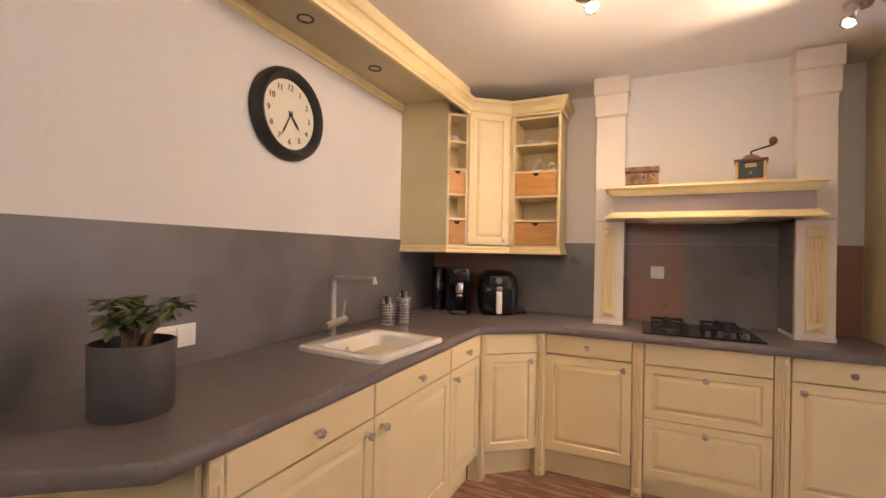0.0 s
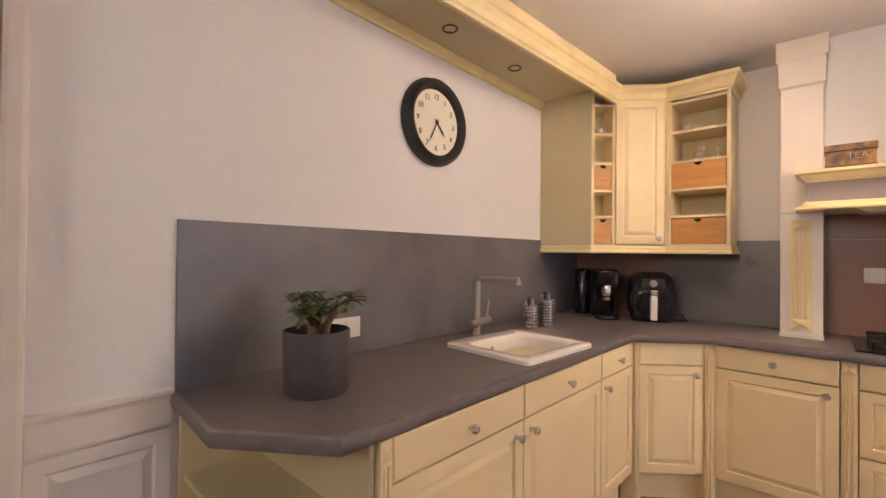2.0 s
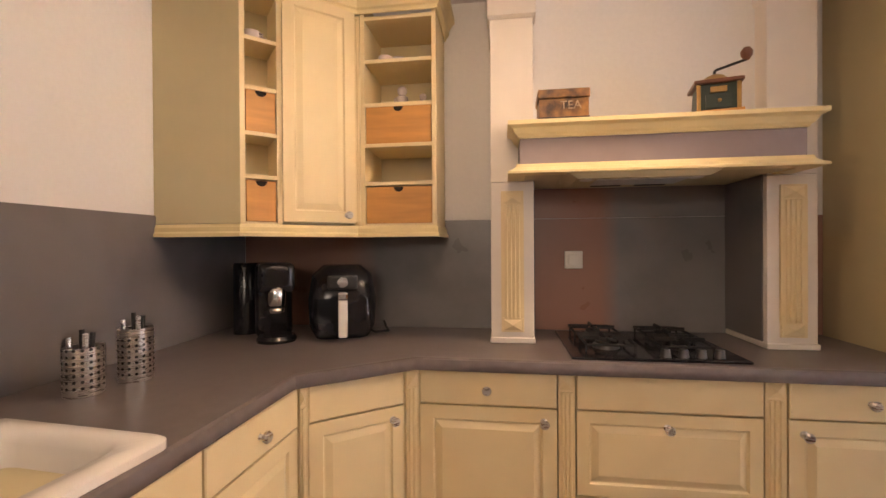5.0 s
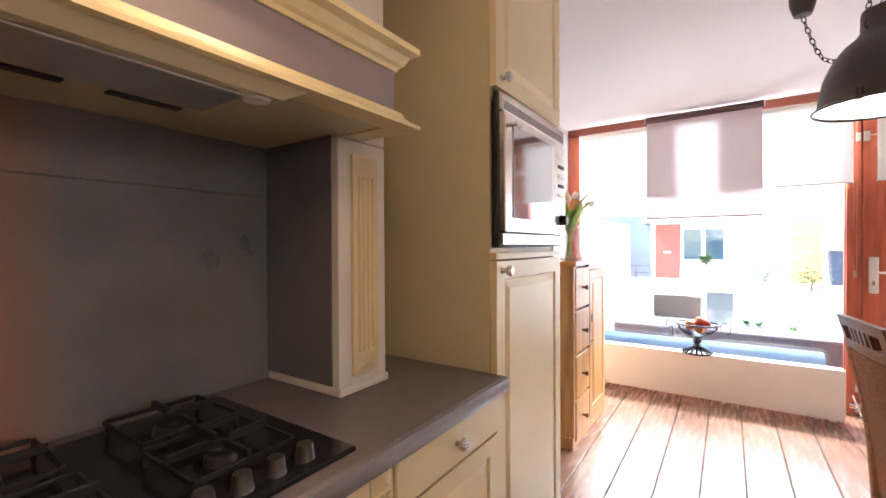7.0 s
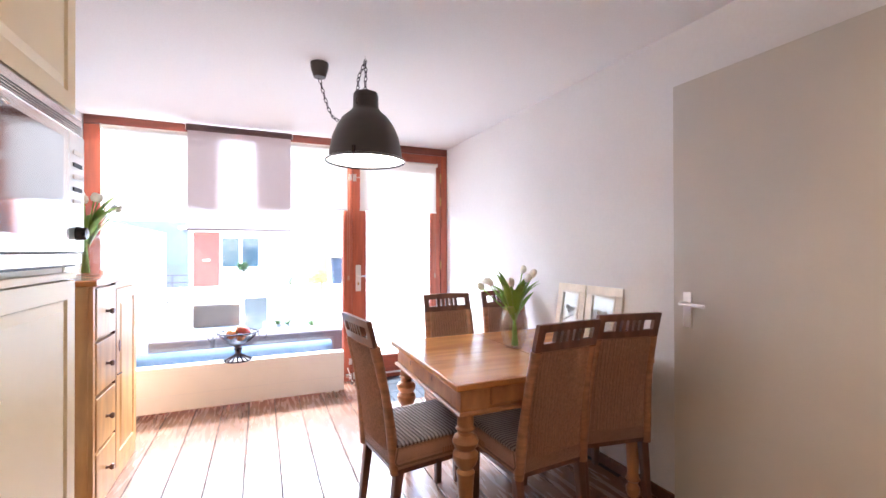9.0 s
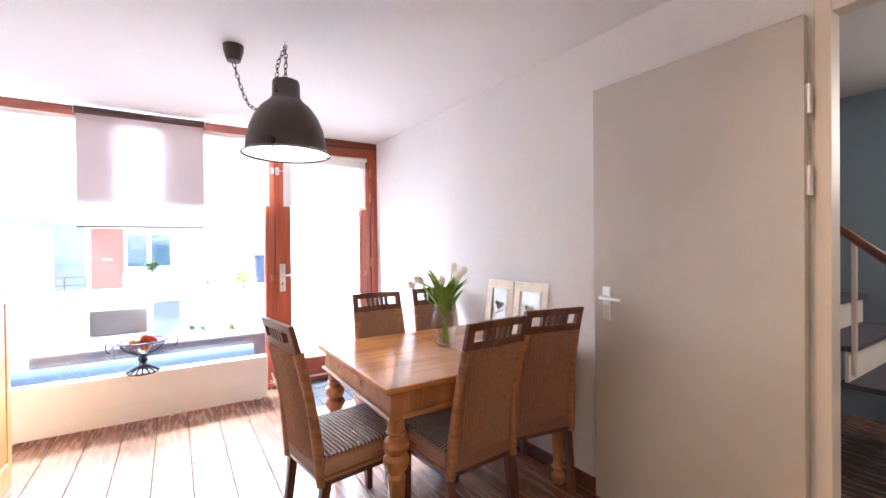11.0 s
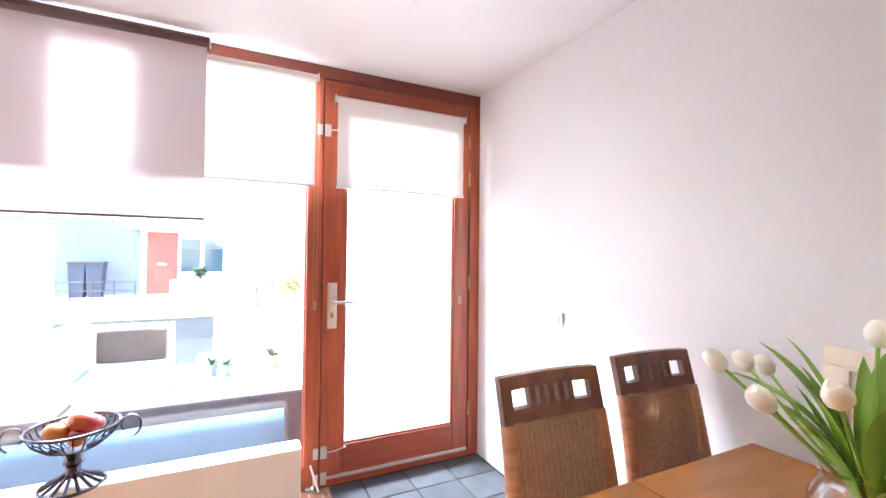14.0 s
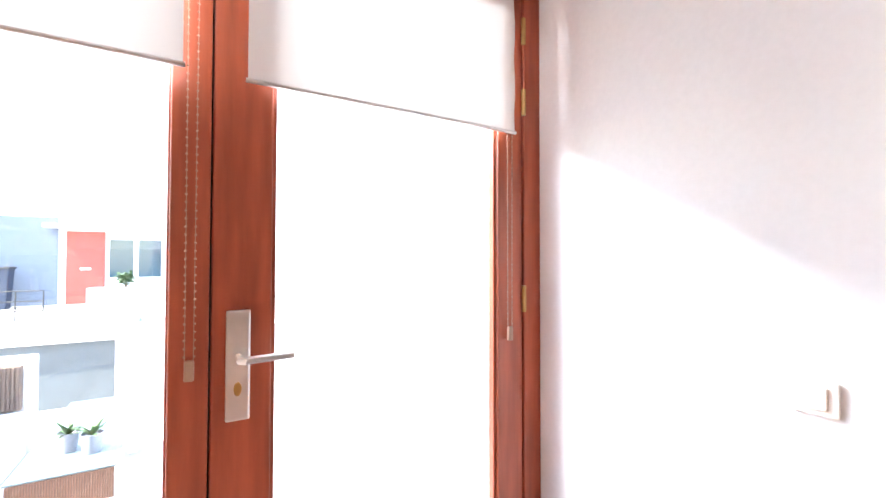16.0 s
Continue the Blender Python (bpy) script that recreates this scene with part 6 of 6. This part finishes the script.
framed_print(3.628, 3.888, "limewashed frame with a pale botanical print leaning on the white wall", 3)
framed_print(3.335, 3.620, "limewashed frame with a pale tulip print leaning beside its twin", 8)

# pendant lamp
LX, LY, LZ = 3.76, 1.34, 1.80
pl = thing("pendant_lamp", LX, LY, CEIL, "large brown grey enamel pendant lamp hanging over the dining table", "pendant lamp")
outer = [(0.048, 0.368), (0.062, 0.363), (0.066, 0.348), (0.067, 0.285), (0.082, 0.262), (0.115, 0.235), (0.150, 0.185), (0.175, 0.125), (0.188, 0.06), (0.192, 0.02), (0.196, 0.012), (0.208, 0.004), (0.208, 0.0)]
part("shade", lathe(outer + [(r - 0.003, h) for r, h in outer[::-1][1:]], LX, LY, LZ, 48), SHADE, pl, "brown grey enamelled shade", smooth=40)
part("shade_lining", lathe([(0.0, 0.262), (0.078, 0.256), (0.110, 0.230), (0.145, 0.180), (0.170, 0.122), (0.184, 0.06), (0.188, 0.016)], LX, LY, LZ, 48), SHADE_IN, pl, "white enamelled inside", smooth=60)
part("rim_ring", tube([(LX + 0.208 * math.cos(a), LY + 0.208 * math.sin(a), LZ + 0.0) for a in [i * math.pi / 24 for i in range(48)]], 0.0045, 8, closed=True), BRONZE, pl)
part("glass_disc", lathe([(0, 0.004), (0.203, 0.004), (0.203, 0.008), (0, 0.008)], LX, LY, LZ, 40), cloth_mat("frosted_glass", (0.9, 0.88, 0.85), 0.25, 0.8), pl, "frosted glass disc")
part("cap", lathe([(0, 0.384), (0.02, 0.382), (0.03, 0.373), (0.048, 0.368), (0, 0.368)], LX, LY, LZ, 20), SHADE, pl)
for a in (30, 150, 270):
    ca, sa = math.cos(radians(a)), math.sin(radians(a))
    part("rim_clip", box(-0.004, -0.008, -0.006, 0.006, 0.008, 0.04, 0.002), BRONZE, pl, m=Matrix.Translation((LX + 0.198 * ca, LY + 0.198 * sa, LZ)) @ Matrix.Rotation(radians(a), 4, "Z"))
part("bulb", lathe([(0, 0.06), (0.025, 0.07), (0.032, 0.10), (0.025, 0.14), (0.014, 0.17), (0.014, 0.25), (0, 0.25)], LX, LY, LZ, 16), SHADE_IN, pl, smooth=60)


def chain(points, name, parent_label):
    t = thing(name, *points[0], parent_label, "chain")
    pts = [Vector(p) for p in points]
    total = sum((c - a).length for a, c in zip(pts, pts[1:]))
    b = bmesh.new()
    n = max(int(total / 0.034), 2)
    k = 0
    for i in range(n):
        d = (i + 0.5) / n * total
        for a, c in zip(pts, pts[1:]):
            ln = (c - a).length
            if d <= ln:
                break
            d -= ln
        p_ = a + (c - a) * min(d / ln, 1)
        rot = (c - a).normalized().to_track_quat("Z", "Y").to_matrix().to_4x4() @ Matrix.Rotation(radians(90 * (i % 2) + 20), 4, "Z")
        loop = [(0.0085 * math.cos(q), 0, 0.0215 * math.sin(q)) for q in [j * math.pi / 5 for j in range(10)]]
        c2 = tube(loop, 0.0024, 5, closed=True)
        c2.transform(Matrix.Translation(p_) @ rot)
        join(b, c2)
    part("chain_link", b, BRONZE, t, "dark metal links")
    return t


HKX, HKY = 3.885, 1.315
chain([(HKX, HKY, CEIL - 0.02), (HKX - 0.06, HKY + 0.01, 2.30), (LX + 0.02, LY, LZ + 0.380)], "lamp_chain", "dark link chain carrying the pendant lamp from its ceiling hook")
chain([(HKX, HKY, CEIL - 0.03), (HKX - 0.06, HKY + 0.05, 2.27), (LX - 0.05, LY + 0.06, LZ + 0.29)], "lamp_chain", "dark link chain looped back to the lamp shade")
CUX, CUY = 4.075, 1.54
sag = []
for i in range(11):
    k = i / 10
    sag.append((CUX + (LX + 0.09 - CUX) * k, CUY + (LY + 0.09 - CUY) * k, (CEIL - 0.09) * (1 - k) + (LZ + 0.26) * k - 0.11 * math.sin(math.pi * k)))
chain(sag, "supply_chain", "dark link chain with the lamp cable sagging from the ceiling cup")
cu_ = thing("ceiling_cup", CUX, CUY, CEIL, "dark ceiling cup of the pendant lamp cable", "ceiling cup")
part("cup", lathe([(0, 0), (0.052, 0), (0.05, -0.03), (0.034, -0.082), (0.012, -0.088), (0, -0.088)], CUX, CUY, CEIL - 0.001, 24), SHADE, cu_, smooth=50)
hk = thing("ceiling_hook", HKX, HKY, CEIL, "small metal ceiling hook holding the lamp chain", "hook")
part("hook", tube([(HKX, HKY, CEIL), (HKX, HKY, CEIL - 0.012), (HKX + 0.009, HKY, CEIL - 0.02), (HKX, HKY, CEIL - 0.03), (HKX - 0.008, HKY, CEIL - 0.022)], 0.0025, 6), SATIN, hk)


# kitchen ceiling spotlights
def ceiling_spot(x, y, dx, dy):
    t = thing("ceiling_spotlight", x, y, CEIL, "small steel spotlight on a swivel arm under the ceiling", "spotlight", "ceiling spotlights")
    part("rose", lathe([(0, 0), (0.05, 0), (0.048, -0.018), (0.02, -0.026), (0, -0.026)], x, y, CEIL - 0.001, 24), STEEL, t, smooth=40)
    part("arm", tube([(x, y, CEIL - 0.026), (x + dx * 0.4, y + dy * 0.4, CEIL - 0.07)], 0.006, 8), STEEL, t)
    R = Vector((dx, dy, -0.12)).to_track_quat("Z", "Y").to_matrix().to_4x4()
    M_ = Matrix.Translation((x + dx * 0.4, y + dy * 0.4, CEIL - 0.08)) @ R
    part("head", lathe([(0, -0.03), (0.012, -0.03), (0.016, -0.01), (0.027, 0.022), (0.029, 0.026), (0.024, 0.024), (0, 0.014)], n=20), STEEL, t, smooth=50, m=M_)
    part("bulb", lathe([(0, 0.0245), (0.02, 0.0235), (0.022, 0.018), (0, 0.017)], n=16), BULB, t, m=M_)


ceiling_spot(1.26, 1.66, 0.04, -0.10)
ceiling_spot(2.29, 2.16, -0.08, -0.06)

# hall and garden: ground, seats, wall, far house
gz = -0.22
shell("ground", box(5.9, -60, gz - 0.1, 80, 60, gz), PAVE, "pale grey paved ground reaching the far houses")
sofa = thing("garden_sofa", 6.3, 2.3, gz, "grey woven garden sofa with pale seat turned away from the window", "garden sofa")
for y0, y1 in ((1.02, 2.27), (2.29, 2.80)):
    part("backrest", box(6.10, y0, gz, 6.42, y1, 0.50, 0.03, seg=3), WICKER, sofa, "grey woven backrest")
part("seat", box(6.422, 1.15, gz + 0.02, 6.95, 2.80, 0.04, 0.03, seg=3), WICKER, sofa)
for y0, y1 in ((1.17, 2.0), (2.02, 2.80)):
    part("seat_cushion", box(6.43, y0, 0.042, 6.97, y1, 0.14, 0.03, seg=3), OFFW, sofa, "white seat cushion")
bc = thing("garden_cushion", 6.0, 2.2, gz, "long blue rolled cushion standing behind the garden sofa", "cushion")
part("roll", loft([[(x, yy, z) for x, z in ((5.93, gz + 0.01), (6.08, gz + 0.01), (6.09, 0.2), (6.08, 0.37), (6.05, 0.405), (5.98, 0.40), (5.94, 0.36), (5.925, 0.2))] for yy in (1.19, 1.22, 3.1, 3.14)], cap0=True), BLUE, bc, smooth=50)

ls = thing("lounge_seat", 8.6, 2.5, gz, "white cushioned garden lounge seat with a ribbed beige back", "lounge seat")
part("base", box(7.0, 2.14, gz, 9.1, 2.80, -0.03, 0.02), OFFW, ls)
part("seat_cushion", box(7.99, 2.13, -0.028, 9.08, 2.80, 0.13, 0.03, seg=3), OFFW, ls)
part("seat_cushion", box(6.98, 2.15, -0.028, 7.97, 2.80, 0.13, 0.03, seg=3), OFFW, ls)
part("back_frame", box(9.12, 2.10, gz, 9.20, 3.0, 0.54, 0.015), OFFW, ls, "white back frame")
bkc = part("back_cushion", box(9.07, 2.17, 0.135, 9.118, 2.82, 0.48, 0.015, seg=3), BEIGEC, ls, "ribbed beige back cushion")
b = bmesh.new()
for i in range(26):
    box(9.062, 2.185 + i * 0.0245, 0.15, 9.072, 2.20 + i * 0.0245, 0.465, 0.002, b)
part("rib", b, BEIGEC, bkc, kind="stuff")
ls2 = thing("lounge_seat", 7.9, 3.1, gz, "white cushioned garden bench with tall back along the fence", "lounge seat")
part("base", box(6.4, 2.81, gz, 9.1, 3.12, 0.0, 0.02), OFFW, ls2)
for i in range(4):
    bkc = part("back_cushion", box(6.4 + i * 0.67, 2.86, 0.002, 7.06 + i * 0.67, 3.06, 0.60, 0.04, seg=3), OFFW, ls2)
    b = bmesh.new()
    for k in range(18):
        box(6.44 + i * 0.67 + k * 0.033, 2.853, 0.05, 6.456 + i * 0.67 + k * 0.033, 2.861, 0.56, 0.002, b)
    part("rib", b, OFFW, bkc, kind="stuff")
WOVENB = weave_mat("brown_woven_edge", (0.11, 0.05, 0.03), (0.05, 0.022, 0.014), 30, 50, axis="Y")
gt = thing("garden_table", 8.1, 1.5, gz, "low white garden table with a glass top and brown woven edge", "garden table")
part("tabletop", box(7.45, 1.40, 0.185, 8.8, 1.82, 0.206, 0.006), OFFW, gt)
part("glass_top", box(7.44, 1.39, 0.207, 8.81, 1.83, 0.217, 0.002), node_mat("pale_glass_top", (0.11, 0.15, 0.165), 0.25, grain=0.02, spec=0.3), gt, "pale blue grey glass top")
part("edge_panel", box(7.436, 1.40, 0.05, 7.452, 1.82, 0.203), WOVENB, gt, "brown woven edge")
for lx in (7.5, 8.75):
    for ly in (1.44, 1.78):
        part("leg", box(lx - 0.03, ly - 0.03, gz, lx + 0.03, ly + 0.03, 0.1845, 0.004), OFFW, gt)


def small_pot(x, y, z, s, mat, label):
    t = thing("potted_plant", x, y, z, label, "plant", "small garden pots")
    part("pot", lathe([(0, 0), (0.045 * s, 0), (0.06 * s, 0.1 * s), (0.063 * s, 0.12 * s), (0.055 * s, 0.12 * s), (0.05 * s, 0.1 * s), (0, 0.1 * s)], x, y, z, 18), mat, t, smooth=40)
    b = bmesh.new()
    r_ = random.Random(int(x * 100) + int(y * 10))
    for i in range(22):
        a = r_.random() * 6.28
        leaf_shape(b, (x, y, z + 0.1 * s), (math.cos(a), math.sin(a), r_.uniform(0.5, 2.5)), s * r_.uniform(0.08, 0.16), 0.012 * s, 0.6, 0.3, 4)
    part("foliage", b, FOLI, t, kind="stuff")


POTG = node_mat("grey_metal_pot", (0.25, 0.27, 0.32), 0.4, grain=0.1)
TERRA = node_mat("terracotta", (0.55, 0.24, 0.12), 0.7, grain=0.15)
small_pot(7.76, 1.65, 0.218, 0.9, POTG, "small grey pot with a low plant on the garden table")
small_pot(7.68, 1.53, 0.218, 0.9, POTG, "small grey pot with thin green stems on the garden table")
small_pot(9.6, 1.0, gz, 1.5, TERRA, "terracotta pot with a small plant by the garden wall")
gw = thing("garden_wall", 10.4, 2, gz, "low grey rendered garden wall with pale coping", "garden wall", kind="structure")
part("wall", box(10.3, -0.9, gz, 10.45, 1.748, 0.44), OFFW, gw, "white rendered end")
part("wall", box(10.3, 1.75, gz, 10.45, 7.0, 0.44), node_mat("grey_render", (0.10, 0.115, 0.12), 0.8, grain=0.1, scale=8, bump=0.2), gw)
part("coping", box(10.25, -0.95, 0.441, 10.6, 7.05, 0.49, 0.01), OFFW, gw)
fen = thing("garden_fence", 7.5, 3.17, gz, "white painted board fence at the side of the terrace", "fence", kind="structure")
for i in range(13):
    part("board", box(6.06 + i * 0.226, 3.16, gz, 6.28 + i * 0.226, 3.185, 1.6, 0.004), OFFW, fen)
sc = thing("side_wall_outside", 6.2, 3.3, gz, "white rendered party wall beside the window", "wall", kind="structure")
part("wall", box(5.905, 3.22, gz, 6.05, 3.34, 2.6), OFFW, sc)
part("shutter_scroll", tube([(6.0, 3.21, 1.2 + 0.09 * i + 0.03 * (i % 2)) for i in range(9)], [0.012 + 0.012 * (i % 2) for i in range(9)], 8), REDWOOD, sc, "red brown turned rod")

# the far row of houses
FH = 22.7
house = thing("row_house", FH, 2.5, gz, "pale brick row house across the street with red front door", "house", kind="structure")
part("wall", box(FH, -14, gz, FH + 0.4, 16, 9.2), HBRICK, house, "pale painted brick wall")
part("roof", prism([(FH - 0.4, -14.2), (FH + 5, -14.2), (FH + 5, 16.2), (FH - 0.4, 16.2)], 9.21, 9.5), node_mat("roof_tile", (0.16, 0.12, 0.11), 0.7, grain=0.2), house)


def far_window(y0, y1, z0, z1, mat=OFFW):
    w_ = part("window", box(FH - 0.05, y0, z0, FH - 0.002, y1, z1, 0.004), mat, house, "white framed window")
    for k in range(2):
        a = y0 + (y1 - y0) * k / 2 + 0.07
        part("pane", box(FH - 0.06, a, z0 + 0.08, FH - 0.0505, a + (y1 - y0) / 2 - 0.14, z1 - 0.08), FARPALE if z0 > 3 else FARGLASS, w_)


far_window(1.9, 3.5, 0.55, 2.0)
far_window(3.7, 6.1, 3.1, 5.4)
# A flat dark bar set on the facade, without louvres.
part("vent", box(FH - 0.06, 2.75, 7.55, FH - 0.002, 3.85, 7.75, 0.004), FARGLASS, house, "flat dark bar high on the facade")
for y0, y1, mt_, lb in ((3.55, 4.55, REDDOOR, "red front door"), (-1.1, -0.2, ORANGE, "orange front door")):
    dd = part("door", box(FH - 0.06, y0, gz, FH - 0.001, y1, 2.16, 0.005), mt_, house, lb)
    part("letter_slot", box(FH - 0.068, (y0 + y1) / 2 - 0.14, 0.9, FH - 0.0605, (y0 + y1) / 2 + 0.14, 0.97), SATIN, dd)
part("brick_face", box(FH - 0.03, 4.75, gz, FH - 0.001, 9.5, 2.6), node_mat("blue_grey_brick", (0.10, 0.125, 0.17), 0.8, grain=0.3, scale=30, bump=0.3, stretch=(1, 0.3, 4)), house, "blue grey brickwork")
part("canopy", box(FH - 0.7, 1.8, 2.25, FH - 0.001, 5.0, 2.36, 0.01), OFFW, house)
for y in (6.4, 5.9, -1.45):
    wb = thing("wheelie_bin", FH - 0.7, y, gz, "dark blue grey wheeled bin in front of the far house", "bin", "wheeled bins")
    part("bin_body", loft([ring(FH - 0.9, y - 0.2, FH - 0.5, y + 0.2, gz, 0.04, 3), ring(FH - 0.95, y - 0.26, FH - 0.42, y + 0.26, 0.95, 0.04, 3)], cap0=True), node_mat("bin_plastic", (0.015, 0.025, 0.05), 0.5), wb)
    part("lid", box(FH - 0.98, y - 0.28, 0.951, FH - 0.38, y + 0.28, 1.03, 0.02), BLACKM, wb)
fn2 = thing("street_railing", 19, 6, gz, "low dark steel railing at the street", "railing", kind="structure")
for i in range(12):
    part("post", tube([(18.5, 4.15 + i * 0.5, gz), (18.5, 4.15 + i * 0.5, 0.5)], 0.015, 6), IRON, fn2)
for z in (0.02, 0.25, 0.5):
    part("rail", tube([(18.5, 4.15, z), (18.5, 9.65, z)], 0.015, 6), IRON, fn2)
pb = thing("planter_box", 16.5, 2.5, gz, "pale blue grey planter box at the street", "planter", kind="")
part("trough", box(17.0, 2.1, gz, 17.5, 3.1, 0.60, 0.02), node_mat("pale_blue_grey", (0.28, 0.35, 0.39), 0.6, grain=0.05), pb)


def shrub(x, y, z, r, seed, label):
    t = thing("shrub", x, y, z, label, "shrub")
    r_ = random.Random(seed)
    b = bmesh.new()
    for i in range(240):
        v = Vector((r_.gauss(0, 1), r_.gauss(0, 1), r_.gauss(0, 1))).normalized() * r * (0.35 + 0.65 * r_.random())
        a = r_.random() * 6.28
        leaf_shape(b, (x + v.x, y + v.y, z + r + v.z * 0.8), (math.cos(a), math.sin(a), r_.uniform(-0.3, 1)), 0.12, 0.035, 0.4, 0.2, 3)
    part("foliage", b, FOLI, t, kind="stuff")
    part("trunk", tube([(x, y, z), (x, y, z + r)], [0.03, 0.015], 6), BARK, t)


shrub(17.5, 0.9, gz, 0.6, 1, "loose green shrub at the street edge")
shrub(17.8, -0.2, gz, 0.5, 2, "small green shrub at the street edge")
shrub(17.25, 2.4, 0.6, 0.2, 3, "low green plant in the pale planter")

# floor boards and slate tiles, each a piece
PW = 0.195
mesh_cache = {}


def piece(name, sx, sy, sz, x, y, z, mat, parent, bev=0.003):
    key = (name, round(sx, 3), round(sy, 3))
    if key not in mesh_cache:
        b = box(-sx / 2, -sy / 2, -sz, sx / 2, sy / 2, 0, bev, seg=1)
        me = bpy.data.meshes.new(name)
        b.to_mesh(me)
        b.free()
        me.materials.append(mat)
        mesh_cache[key] = me
    o = new(name, mesh_cache[key])
    o.parent = parent
    o.location = (x, y, z)
    return tagged(o, kind="")


TLX0, TLY1 = 5.02, 1.06
rb = random.Random(2)
for j in range(-13, 17):
    yc = 0.09 + PW * j
    if yc > 3.2:
        break
    xs = -0.05 if yc > -0.05 else -0.05
    cuts = [xs, 2.1 + 0.9 * ((j * 0.37) % 1.0), WX - 0.002]
    if -0.05 < yc < TLY1:
        cuts = [c for c in cuts if c < TLX0 - 0.4] + [TLX0 - 0.004]
    if yc < 0:
        cuts = [-0.05, 1.6, 3.35]
    for a, c in zip(cuts, cuts[1:]):
        piece("floor_board", c - a - 0.002, PW - 0.005, 0.02, (a + c) / 2, yc, FZ - 0.0005 * rb.random(), PLANK, floor)
for ix in range(3):
    for iy in range(4):
        w_ = (WX - 0.004 - TLX0) / 3
        h_ = (TLY1 - 0.015) / 4
        piece("slate_tile", w_ - 0.006, h_ - 0.006, 0.02, TLX0 + w_ * (ix + 0.5), 0.01 + h_ * (iy + 0.5), FZ - 0.001, TILE, floor)
